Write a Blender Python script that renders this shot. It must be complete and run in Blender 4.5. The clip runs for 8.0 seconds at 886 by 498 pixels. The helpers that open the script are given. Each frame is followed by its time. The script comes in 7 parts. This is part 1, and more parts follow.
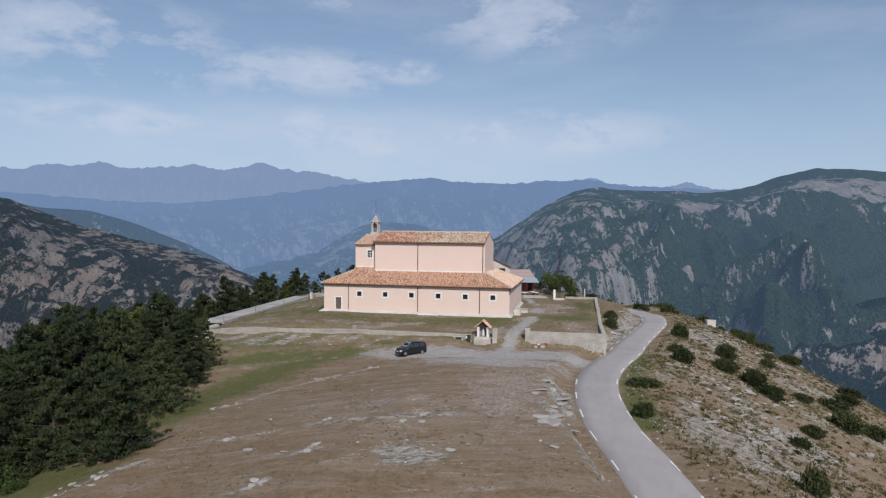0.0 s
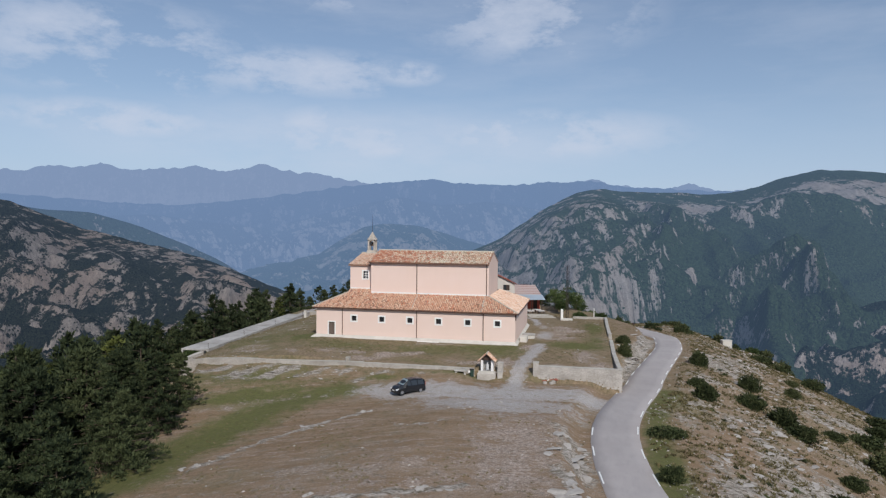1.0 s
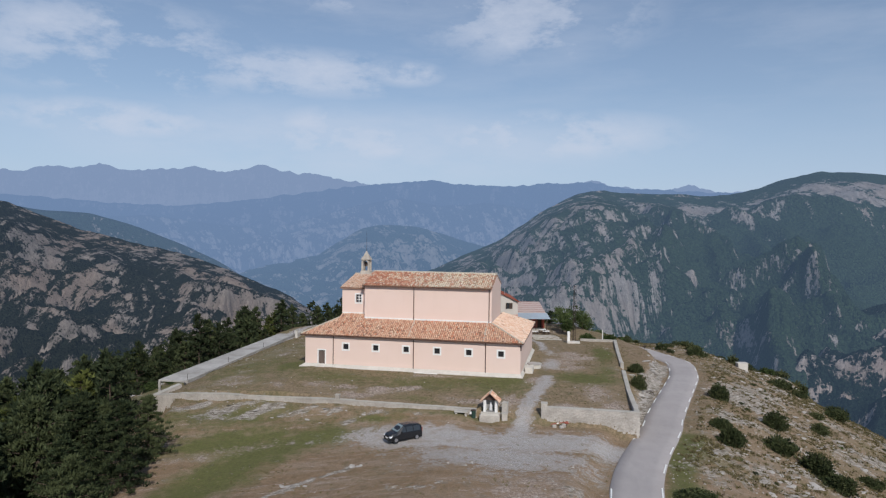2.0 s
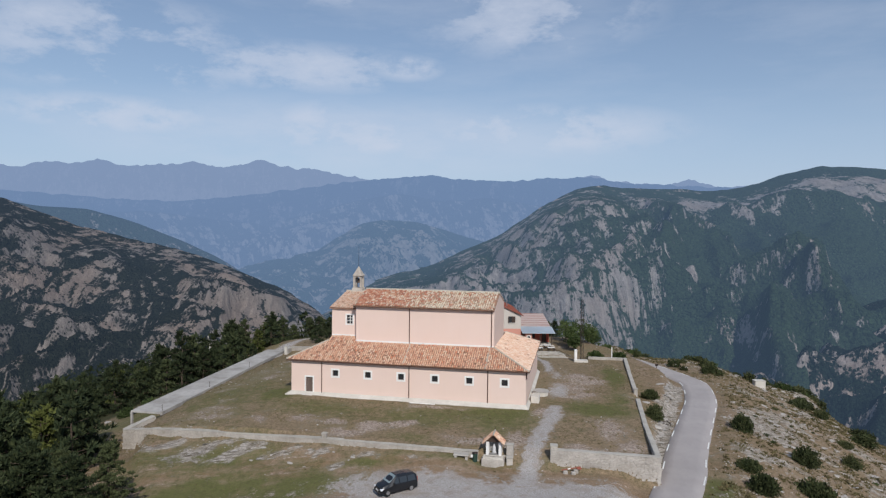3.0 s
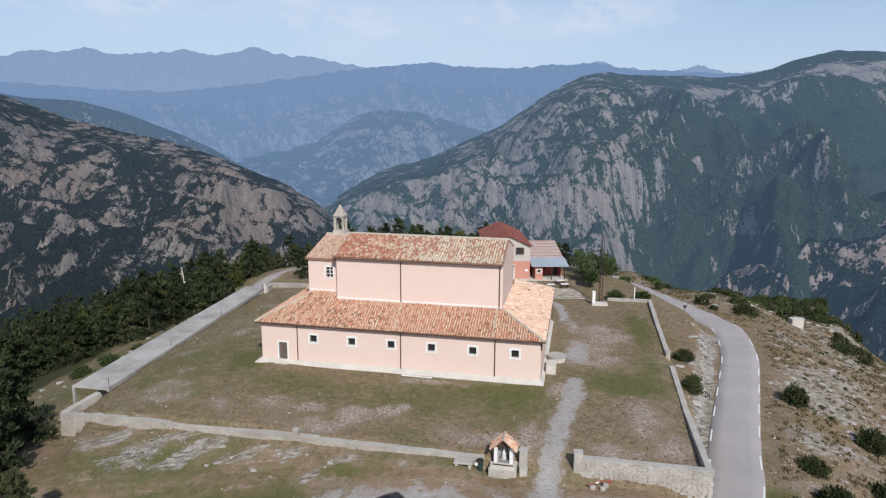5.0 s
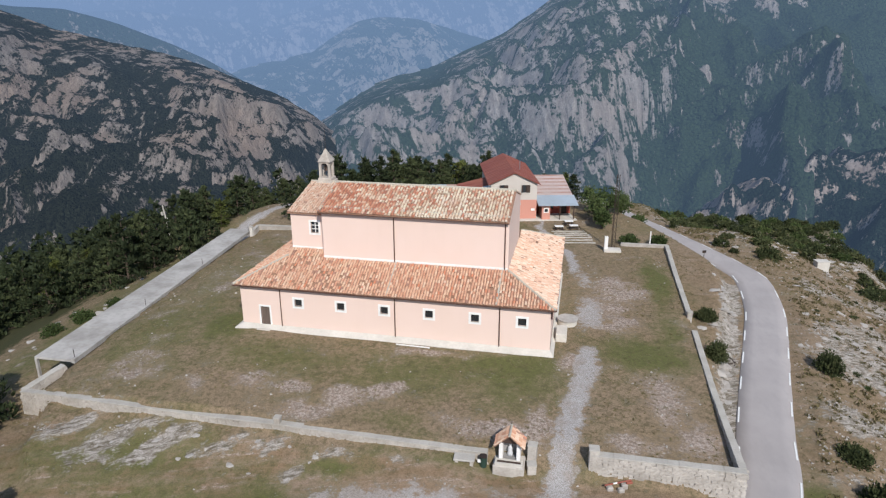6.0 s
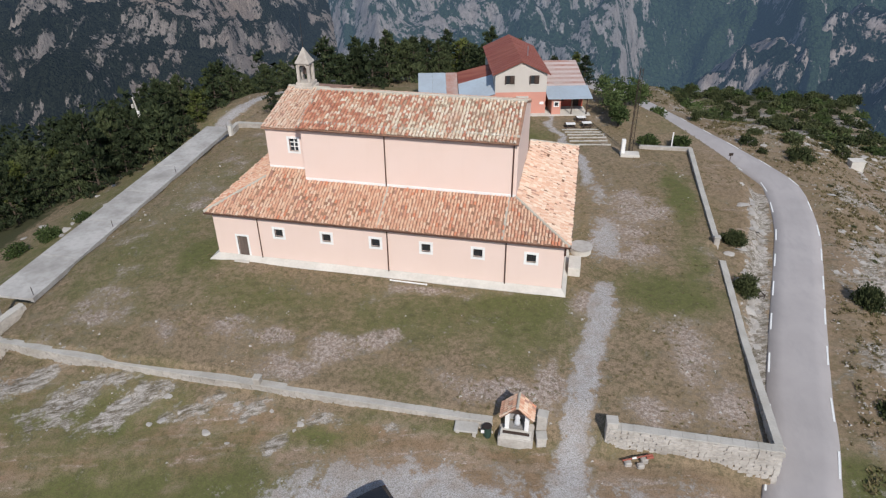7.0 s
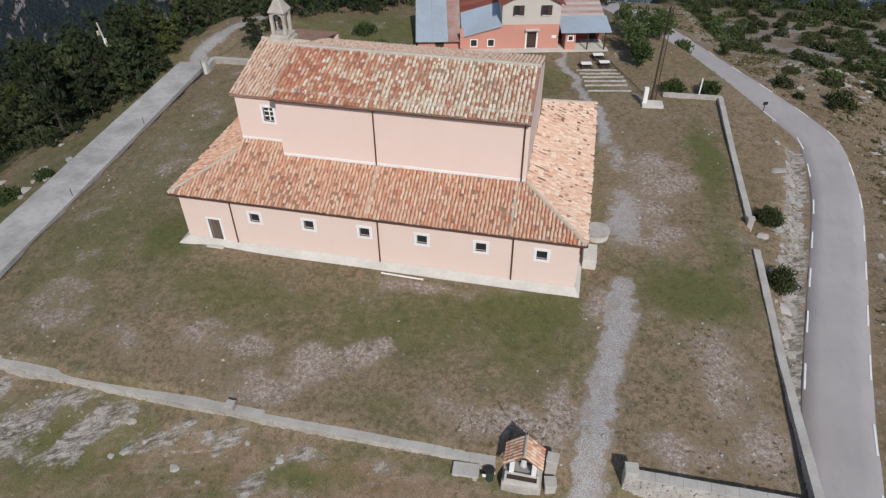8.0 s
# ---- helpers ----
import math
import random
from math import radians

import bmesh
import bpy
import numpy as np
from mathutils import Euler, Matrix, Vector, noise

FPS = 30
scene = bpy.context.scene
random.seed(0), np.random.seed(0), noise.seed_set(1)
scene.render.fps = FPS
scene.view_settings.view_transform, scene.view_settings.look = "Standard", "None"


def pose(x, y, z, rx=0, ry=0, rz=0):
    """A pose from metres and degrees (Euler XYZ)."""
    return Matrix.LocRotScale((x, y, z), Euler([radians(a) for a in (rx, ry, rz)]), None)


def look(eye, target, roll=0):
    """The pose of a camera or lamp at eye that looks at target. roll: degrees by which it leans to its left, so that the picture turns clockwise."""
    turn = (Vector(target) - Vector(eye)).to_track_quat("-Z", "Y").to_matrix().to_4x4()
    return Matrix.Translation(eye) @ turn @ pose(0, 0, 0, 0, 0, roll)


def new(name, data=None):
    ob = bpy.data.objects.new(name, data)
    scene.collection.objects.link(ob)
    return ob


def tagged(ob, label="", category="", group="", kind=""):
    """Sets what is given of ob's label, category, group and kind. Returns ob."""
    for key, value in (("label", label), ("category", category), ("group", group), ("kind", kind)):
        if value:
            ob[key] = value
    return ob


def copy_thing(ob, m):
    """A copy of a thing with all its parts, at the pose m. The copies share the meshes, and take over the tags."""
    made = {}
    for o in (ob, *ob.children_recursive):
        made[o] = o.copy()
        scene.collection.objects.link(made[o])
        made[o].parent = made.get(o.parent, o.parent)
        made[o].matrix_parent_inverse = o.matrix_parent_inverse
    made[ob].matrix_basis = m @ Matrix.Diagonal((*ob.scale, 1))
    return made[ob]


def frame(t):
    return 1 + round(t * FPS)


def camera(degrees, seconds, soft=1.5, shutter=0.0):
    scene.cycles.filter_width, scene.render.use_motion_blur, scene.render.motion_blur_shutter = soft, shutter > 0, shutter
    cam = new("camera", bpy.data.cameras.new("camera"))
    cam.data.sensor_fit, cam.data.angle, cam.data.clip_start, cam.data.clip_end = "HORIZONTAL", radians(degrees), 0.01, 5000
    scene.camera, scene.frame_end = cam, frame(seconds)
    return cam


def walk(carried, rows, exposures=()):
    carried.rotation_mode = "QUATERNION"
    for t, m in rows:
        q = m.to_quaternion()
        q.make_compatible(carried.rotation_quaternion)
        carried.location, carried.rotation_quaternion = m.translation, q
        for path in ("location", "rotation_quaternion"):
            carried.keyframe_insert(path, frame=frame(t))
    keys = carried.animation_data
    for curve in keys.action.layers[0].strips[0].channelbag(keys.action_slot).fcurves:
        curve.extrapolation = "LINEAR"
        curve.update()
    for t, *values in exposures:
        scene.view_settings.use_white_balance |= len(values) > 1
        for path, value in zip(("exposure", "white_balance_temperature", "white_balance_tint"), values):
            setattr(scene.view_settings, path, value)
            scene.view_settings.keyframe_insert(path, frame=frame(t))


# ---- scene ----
cam = camera(67.4, 8.0, 1.25)
PATH = [
    (0, (11.543, -113.565, 14.774), (11.137, -111.607, 14.721), 0.6),
    (0.5, (10.809, -109.49, 16.412), (10.399, -107.533, 16.36), 0.6),
    (1, (9.99, -105.475, 17.99), (9.579, -103.519, 17.94), 0.6),
    (1.5, (9.126, -101.425, 19.608), (8.716, -99.468, 19.561), 0.7),
    (3, (6.659, -88.67, 24.335), (6.251, -86.713, 24.271), 0.6),
    (3.5, (5.852, -84.462, 25.727), (5.445, -82.506, 25.633), 0.4),
    (4, (5.007, -79.999, 27.11), (4.602, -78.048, 26.931), 0.3),
    (4.5, (4.185, -75.471, 28.341), (3.781, -73.533, 28.057), 0.3),
    (6, (1.628, -60.997, 32.117), (1.236, -59.145, 31.474), -0.1),
    (6.5, (0.68, -55.997, 33.184), (0.3, -54.21, 32.37), -0.3),
    (7, (-0.38, -50.849, 34.307), (-0.739, -49.16, 33.297), -0.4),
    (7.5, (-1.292, -45.645, 35.435), (-1.635, -44.052, 34.276), -0.3),
    (8, (-2.367, -40.342, 36.703), (-2.694, -38.822, 35.445), -0.2),
]
EXPOSURE = [(0, -0.22), (1.5, -0.22), (3.5, -0.21), (4.5, -0.1), (6.0, 0.12), (6.5, 0.1), (7.0, 0.03), (8, -0.19)]
walk(cam, [(t, look(eye, target, roll)) for t, eye, target, roll in PATH], EXPOSURE)

# ---- world, sun ----
SUN_DIR = Vector((0.34, -0.70, 0.64)).normalized()
world = bpy.data.worlds.new("sky")
scene.world = world
world.use_nodes = True
wt = world.node_tree
wt.nodes.clear()


def wnode(kind):
    return wt.nodes.new(kind)


sky = wnode("ShaderNodeTexSky")
sky.sky_type, sky.sun_disc = "NISHITA", False
sky.sun_elevation = math.asin(SUN_DIR.z)
sky.sun_rotation = math.atan2(SUN_DIR.x, SUN_DIR.y)
sky.altitude, sky.air_density, sky.dust_density, sky.ozone_density = 1200, 1.15, 0.7, 3.2
coord = wnode("ShaderNodeTexCoord")
split = wnode("ShaderNodeSeparateXYZ")
wt.links.new(coord.outputs["Generated"], split.inputs[0])


def wmath(op, a, b=None, clamp=False):
    n = wnode("ShaderNodeMath")
    n.operation, n.use_clamp = op, clamp
    for i, v in enumerate((a, b)):
        if v is None:
            continue
        if isinstance(v, (int, float)):
            n.inputs[i].default_value = v
        else:
            wt.links.new(v, n.inputs[i])
    return n.outputs[0]


def wramp(value, stops):
    n = wnode("ShaderNodeValToRGB")
    while len(n.color_ramp.elements) < len(stops):
        n.color_ramp.elements.new(0.5)
    for e, (p, v) in zip(n.color_ramp.elements, stops):
        e.position, e.color = p, (v, v, v, 1)
    wt.links.new(value, n.inputs[0])
    return n.outputs[0]


def wnoise(scale, detail, rough, offset, stretch):
    m = wnode("ShaderNodeMapping")
    m.inputs["Location"].default_value = offset
    m.inputs["Scale"].default_value = stretch
    wt.links.new(coord.outputs["Generated"], m.inputs[0])
    n = wnode("ShaderNodeTexNoise")
    n.inputs["Scale"].default_value, n.inputs["Detail"].default_value, n.inputs["Roughness"].default_value = scale, detail, rough
    wt.links.new(m.outputs[0], n.inputs["Vector"])
    return n.outputs[0]


# thin cloud: veils high up, small cumulus over the ridges, haze at the horizon


def bank(az, el, size):
    """A loose gathering of cloud round one bearing and height."""
    m = wnode("ShaderNodeMapping")
    m.vector_type = "TEXTURE"
    a, e = radians(az), radians(el)
    m.inputs["Location"].default_value = (math.sin(a) * math.cos(e), math.cos(a) * math.cos(e), math.sin(e))
    m.inputs["Scale"].default_value = size
    g = wnode("ShaderNodeTexGradient")
    g.gradient_type = "SPHERICAL"
    wt.links.new(coord.outputs["Generated"], m.inputs[0])
    wt.links.new(m.outputs[0], g.inputs[0])
    return wramp(g.outputs["Fac"], [(0.0, 0), (0.55, 1)])


veil = wramp(wnoise(8.0, 11, 0.64, (0.3, 0.9, 0.35), (1, 1, 2.3)), [(0.44, 0), (0.55, 0.7), (0.68, 1)])
low = wramp(wnoise(13.0, 10, 0.6, (2.4, 1.3, 0.2), (1, 1, 1.9)), [(0.36, 0), (0.5, 0.75), (0.62, 1)])
thin = wramp(wnoise(2.6, 8, 0.6, (1.7, 0.2, 0.8), (1, 1, 4.5)), [(0.46, 0), (0.75, 0.5)])
gathered = None
for az, el, size, tex in ((-38, 13.6, (0.2, 0.4, 0.075), veil), (-24, 13.0, (0.22, 0.4, 0.04), veil), (-4.5, 17.8, (0.2, 0.4, 0.075), veil), (-19, 20.0, (0.2, 0.4, 0.045), veil), (-15, 13.3, (0.06, 0.4, 0.022), low),
                          (-22, 8.3, (0.1, 0.4, 0.045), low), (-18, 7.6, (0.1, 0.4, 0.035), low), (-3.5, 8.2, (0.24, 0.4, 0.045), low), (-38, 8.4, (0.14, 0.4, 0.03), low)):
    one = wmath("MULTIPLY", bank(az, el, size), tex)
    gathered = one if gathered is None else wmath("MAXIMUM", gathered, one)
high_band = wramp(split.outputs["Z"], [(0.1, 0), (0.25, 1), (0.6, 0.8), (1.0, 0.4)])
haze_band = wramp(split.outputs["Z"], [(0.0, 0.8), (0.08, 0.7), (0.2, 0.34), (0.4, 0.16)])
soft_bank = wmath("MULTIPLY", bank(-19, 7.6, (0.55, 0.5, 0.07)), wramp(wnoise(4.5, 9, 0.6, (0.7, 2.1, 0.4), (1, 1, 3.0)), [(0.34, 0.1), (0.6, 0.6)]))
cloud = wmath("MAXIMUM", wmath("MAXIMUM", wmath("MULTIPLY", thin, high_band), gathered), soft_bank)
mix = wnode("ShaderNodeMix")
mix.data_type = "RGBA"
wt.links.new(haze_band, mix.inputs["Factor"])
wt.links.new(sky.outputs[0], mix.inputs["A"])
mix.inputs["B"].default_value = (5.0, 6.3, 8.55, 1)
lit = wnode("ShaderNodeMix")
lit.data_type = "RGBA"
wt.links.new(wmath("MULTIPLY", cloud, 0.66, True), lit.inputs["Factor"])
wt.links.new(mix.outputs["Result"], lit.inputs["A"])
lit.inputs["B"].default_value = (6.9, 7.5, 8.9, 1)
back = wnode("ShaderNodeBackground")
back.inputs["Strength"].default_value = 0.1
wt.links.new(lit.outputs["Result"], back.inputs["Color"])
out = wnode("ShaderNodeOutputWorld")
wt.links.new(back.outputs[0], out.inputs["Surface"])

sun = new("sun", bpy.data.lights.new("sun", "SUN"))
sun.data.energy, sun.data.angle, sun.data.color = 4.0, radians(0.6), (1.0, 0.965, 0.92)
sun.matrix_basis = look(tuple(SUN_DIR * 200), (0, 0, 0))

# ---- numeric noise ----


def lattice(ix, iy, seed):
    h = (ix.astype(np.int64) * 374761393 + iy.astype(np.int64) * 668265263 + seed * 982451653) & 0xFFFFFFFF
    h = ((h ^ (h >> 13)) * 1274126177) & 0xFFFFFFFF
    return ((h ^ (h >> 16)) & 0xFFFF) / 65535.0


def value_noise(x, y, seed=0):
    ix, iy = np.floor(x), np.floor(y)
    fx, fy = x - ix, y - iy
    fx, fy = fx * fx * (3 - 2 * fx), fy * fy * (3 - 2 * fy)
    a, b = lattice(ix, iy, seed), lattice(ix + 1, iy, seed)
    c, d = lattice(ix, iy + 1, seed), lattice(ix + 1, iy + 1, seed)
    return (a * (1 - fx) + b * fx) * (1 - fy) + (c * (1 - fx) + d * fx) * fy


def fbm(x, y, octaves=4, seed=0, ridged=False):
    total, amp, norm = 0.0, 1.0, 0.0
    for o in range(octaves):
        v = value_noise(x * 2**o + 17.3 * o, y * 2**o - 9.1 * o, seed + o)
        if ridged:
            v = 1 - abs(2 * v - 1)
        total, norm, amp = total + amp * v, norm + amp, amp * 0.5
    return total / norm


def smooth(a, b, v):
    t = np.clip((v - a) / (b - a), 0, 1)
    return t * t * (3 - 2 * t)


# ---- materials ----


class Nodes:
    """A node material with short calls for its nodes."""

    def __init__(self, name, rough=0.85, metal=0.0, spec=0.3):
        self.mat = bpy.data.materials.new(name)
        self.mat.use_nodes = True
        self.tree = self.mat.node_tree
        self.bsdf = self.tree.nodes["Principled BSDF"]
        self.bsdf.inputs["Roughness"].default_value = rough
        self.bsdf.inputs["Metallic"].default_value = metal
        self.bsdf.inputs["Specular IOR Level"].default_value = spec
        self.place = self.tree.nodes.new("ShaderNodeNewGeometry").outputs["Position"]

    def plug(self, value, socket):
        if isinstance(value, (int, float)):
            socket.default_value = value
        elif isinstance(value, tuple):
            socket.default_value = (*value, 1) if len(value) == 3 and socket.type == "RGBA" else value
        else:
            self.tree.links.new(value, socket)

    def noise(self, scale, detail=4, rough=0.55, stretch=None, turn=0.0, where=None):
        n = self.tree.nodes.new("ShaderNodeTexNoise")
        n.inputs["Scale"].default_value, n.inputs["Detail"].default_value, n.inputs["Roughness"].default_value = scale, detail, rough
        where = where or self.place
        if stretch:
            m = self.tree.nodes.new("ShaderNodeMapping")
            m.inputs["Scale"].default_value = stretch
            m.inputs["Rotation"].default_value = (0, 0, turn)
            self.plug(where, m.inputs[0])
            where = m.outputs[0]
        self.plug(where, n.inputs["Vector"])
        return n.outputs[0]

    def streaks(self, scale, lengths, spin, detail=6, rough=0.65):
        """Noise drawn out along a slanting direction."""
        m = self.tree.nodes.new("ShaderNodeMapping")
        m.vector_type = "TEXTURE"
        m.inputs["Scale"].default_value = lengths
        m.inputs["Rotation"].default_value = spin
        self.plug(self.place, m.inputs[0])
        return self.noise(scale, detail, rough, where=m.outputs[0])

    def cells(self, scale, feature="F1", out="Distance", rnd=1.0):
        n = self.tree.nodes.new("ShaderNodeTexVoronoi")
        n.feature = feature
        n.inputs["Scale"].default_value = scale
        n.inputs["Randomness"].default_value = rnd
        self.plug(self.place, n.inputs["Vector"])
        return n.outputs[out]

    def ramp(self, value, *stops):
        n = self.tree.nodes.new("ShaderNodeValToRGB")
        while len(n.color_ramp.elements) < len(stops):
            n.color_ramp.elements.new(0.5)
        for e, (p, c) in zip(n.color_ramp.elements, stops):
            e.position = p
            e.color = (*c, 1) if isinstance(c, tuple) else (c, c, c, 1)
        self.plug(value, n.inputs[0])
        return n.outputs[0]

    def mix(self, fac, a, b, mode="MIX"):
        n = self.tree.nodes.new("ShaderNodeMix")
        n.data_type, n.blend_type = "RGBA", mode
        for v, key in ((fac, "Factor"), (a, "A"), (b, "B")):
            self.plug(v, n.inputs[key])
        return n.outputs["Result"]

    def math(self, op, a, b=0.0, clamp=False):
        n = self.tree.nodes.new("ShaderNodeMath")
        n.operation, n.use_clamp = op, clamp
        self.plug(a, n.inputs[0]), self.plug(b, n.inputs[1])
        return n.outputs[0]

    def mask(self, name):
        n = self.tree.nodes.new("ShaderNodeAttribute")
        n.attribute_name = name
        return n.outputs["Fac"]

    def random(self):
        return self.tree.nodes.new("ShaderNodeObjectInfo").outputs["Random"]

    def island(self):
        return self.tree.nodes.new("ShaderNodeNewGeometry").outputs["Random Per Island"]

    def done(self, color, bump=None, depth=0.02, strength=0.6, rough=None):
        self.plug(color, self.bsdf.inputs["Base Color"])
        if rough is not None:
            self.plug(rough, self.bsdf.inputs["Roughness"])
        if bump is not None:
            n = self.tree.nodes.new("ShaderNodeBump")
            n.inputs["Strength"].default_value, n.inputs["Distance"].default_value = strength, depth
            self.plug(bump, n.inputs["Height"])
            self.tree.links.new(n.outputs[0], self.bsdf.inputs["Normal"])
        return self.mat


def worn(name, base, dark, scale=3.0, rough=0.85, metal=0.0, grain=40.0, depth=0.01, amount=0.5, stretch=None):
    """A surface of one colour with stains at two scales and a fine grain."""
    n = Nodes(name, rough, metal)
    big = n.ramp(n.noise(scale * 0.25, 5, 0.6, stretch), (0.38, 0.0), (0.68, amount))
    fine = n.noise(grain, 3, 0.6)
    c = n.mix(big, base, dark)
    c = n.mix(n.math("MULTIPLY", n.ramp(n.noise(scale * 2, 4), (0.45, 0.0), (0.7, 1.0)), amount * 0.4), c, dark)
    c = n.mix(n.math("MULTIPLY", fine, 0.16), c, dark)
    return n.done(c, fine, depth)


def painted_tiles(name, stops, island, bleached=None, reach=(0, 1)):
    """Clay tiles of mixed firings; with bleached, more and more of them are pale towards one end of the roof."""
    n = Nodes(name, 0.85)
    r = n.island() if island else n.random()
    c = n.ramp(r, *stops)
    n.tree.nodes[-1].color_ramp.interpolation = "CONSTANT"
    if bleached:
        old = n.ramp(r, *bleached)
        n.tree.nodes[-1].color_ramp.interpolation = "CONSTANT"
        axes = n.tree.nodes.new("ShaderNodeSeparateXYZ")
        n.plug(n.place, axes.inputs[0])
        far = n.math("DIVIDE", n.math("SUBTRACT", axes.outputs["X"], reach[0]), reach[1] - reach[0])
        far = n.math("ADD", far, n.math("MULTIPLY", n.math("SUBTRACT", n.noise(0.5, 3, 0.6), 0.5), 0.9))
        own = n.math("FRACT", n.math("MULTIPLY", r, 17.3))
        c = n.mix(n.math("LESS_THAN", own, far), c, old)
    patch = n.ramp(n.noise(0.45, 4, 0.6), (0.4, 0.0), (0.66, 0.42))
    c = n.mix(patch, c, stops[0][1])
    lich = n.ramp(n.noise(9.0, 4, 0.6), (0.5, 0.0), (0.75, 0.45))
    c = n.mix(lich, c, (0.33, 0.26, 0.2))
    return n.done(c, n.noise(35, 3), 0.01)


AISLE_TILES = [(0.0, (0.6, 0.33, 0.215)), (0.24, (0.655, 0.41, 0.28)), (0.5, (0.675, 0.46, 0.325)), (0.72, (0.7, 0.53, 0.395)), (0.82, (0.535, 0.255, 0.165)), (0.92, (0.34, 0.19, 0.145)), (0.96, (0.6, 0.22, 0.12))]
NAVE_TILES = [(0.0, (0.53, 0.22, 0.135)), (0.25, (0.6, 0.3, 0.185)), (0.46, (0.47, 0.175, 0.105)), (0.66, (0.68, 0.48, 0.35)), (0.82, (0.36, 0.15, 0.1)), (0.9, (0.76, 0.65, 0.5))]
NAVE_PALE = [(0.0, (0.74, 0.65, 0.5)), (0.3, (0.64, 0.53, 0.39)), (0.46, (0.8, 0.73, 0.6)), (0.66, (0.52, 0.23, 0.15)), (0.78, (0.4, 0.31, 0.22)), (0.88, (0.63, 0.4, 0.27))]
SIDE_TILES = [(0.0, (0.66, 0.45, 0.335)), (0.28, (0.7, 0.52, 0.395)), (0.55, (0.63, 0.385, 0.27)), (0.8, (0.74, 0.6, 0.475)), (0.95, (0.367, 0.206, 0.154))]
M_AISLE = painted_tiles("aisle_tiles", AISLE_TILES, True)
M_AISLE_ONE = painted_tiles("aisle_tile_single", AISLE_TILES, False)
M_NAVE = painted_tiles("nave_tiles", NAVE_TILES, True, NAVE_PALE, (-25.0, -13.0))
M_SIDE = painted_tiles("side_tiles", SIDE_TILES, True)
M_TILEBED = worn("tile_bed", (0.4, 0.235, 0.155), (0.2, 0.11, 0.075), 7.0, amount=0.9)
M_MORTAR = worn("ridge_mortar", (0.5, 0.45, 0.37), (0.3, 0.27, 0.22), 4.0, depth=0.03)


def plaster(name, base, tint):
    n = Nodes(name, 0.9, 0, 0.2)
    big = n.ramp(n.noise(0.22, 5, 0.6), (0.35, 0.0), (0.7, 0.55))
    streak = n.ramp(n.noise(1.0, 4, 0.6, (1.6, 1.6, 0.12)), (0.55, 0.0), (0.85, 0.12))
    c = n.mix(big, base, tint)
    c = n.mix(streak, c, tuple(v * 0.82 for v in tint))
    c = n.mix(n.math("MULTIPLY", n.noise(30, 3), 0.1), c, tint)
    return n.done(c, n.noise(25, 4), 0.008, 0.5)


M_PINK = plaster("pink_render", (0.75, 0.58, 0.5), (0.72, 0.545, 0.455))
M_WHITE = worn("white_trim", (0.82, 0.8, 0.77), (0.6, 0.57, 0.52), 3.0, amount=0.35)
M_CEMENT = worn("cement_plinth", (0.62, 0.58, 0.52), (0.4, 0.37, 0.32), 2.2)
M_CONCRETE = worn("concrete_slab", (0.47, 0.445, 0.415), (0.27, 0.25, 0.225), 0.9, grain=18, amount=0.95)
M_BROWN = worn("brown_metal", (0.12, 0.06, 0.04), (0.06, 0.035, 0.03), 3.0, 0.5, 0.3)
M_DOOR = worn("weathered_wood", (0.16, 0.12, 0.1), (0.09, 0.065, 0.05), 4.0, 0.7, stretch=(3, 3, 0.4))
M_DARKWOOD = worn("dark_wood", (0.07, 0.045, 0.035), (0.035, 0.025, 0.02), 4.0, 0.7)
M_IRON = worn("dark_iron", (0.05, 0.047, 0.045), (0.1, 0.05, 0.03), 5.0, 0.55, 0.6)
M_STONE = worn("limestone_wall", (0.52, 0.475, 0.425), (0.27, 0.24, 0.205), 2.4, grain=14, depth=0.04, amount=0.7)
M_CAPSTONE = worn("wall_coping", (0.47, 0.44, 0.395), (0.3, 0.275, 0.235), 2.4, grain=14, depth=0.03, amount=0.6)
M_BELFRY = worn("belfry_render", (0.56, 0.5, 0.43), (0.3, 0.26, 0.22), 3.0, amount=0.8)
M_GREYWALL = plaster("grey_render", (0.55, 0.5, 0.45), (0.45, 0.4, 0.35))
M_SALMON = plaster("salmon_render", (0.58, 0.28, 0.215), (0.49, 0.225, 0.17))
M_REDPAINT = plaster("red_render", (0.42, 0.1, 0.07), (0.33, 0.08, 0.06))
M_REDROOF = worn("red_sheet_roof", (0.2, 0.045, 0.03), (0.33, 0.13, 0.085), 2.4, 0.55, 0.15, amount=0.7, stretch=(0.25, 1.6, 0.25))
M_ZINC = worn("blue_grey_sheet", (0.5, 0.57, 0.62), (0.38, 0.4, 0.42), 1.0, 0.45, 0.3)
M_PALESHEET = worn("faded_sheet", (0.6, 0.5, 0.46), (0.46, 0.33, 0.28), 1.5, 0.6, 0.15, amount=0.6)
M_RUSTSHEET = worn("rusty_sheet", (0.4, 0.19, 0.14), (0.5, 0.42, 0.38), 1.5, 0.6, 0.2, amount=0.8)
M_BARK = worn("bark", (0.11, 0.08, 0.06), (0.05, 0.04, 0.03), 5.0)
M_POLE = worn("pole_concrete", (0.5, 0.47, 0.42), (0.35, 0.32, 0.28), 3.0)
M_ROAD = None
M_PAINT = worn("road_paint", (0.78, 0.78, 0.76), (0.55, 0.55, 0.53), 4.0, amount=0.3)
M_CAR = Nodes("black_car_paint", 0.25, 0.0, 0.5).done((0.012, 0.013, 0.016))
M_RUBBER = Nodes("tyre_rubber", 0.85).done((0.02, 0.02, 0.02))
M_ALLOY = Nodes("alloy", 0.35, 0.9).done((0.5, 0.5, 0.52))
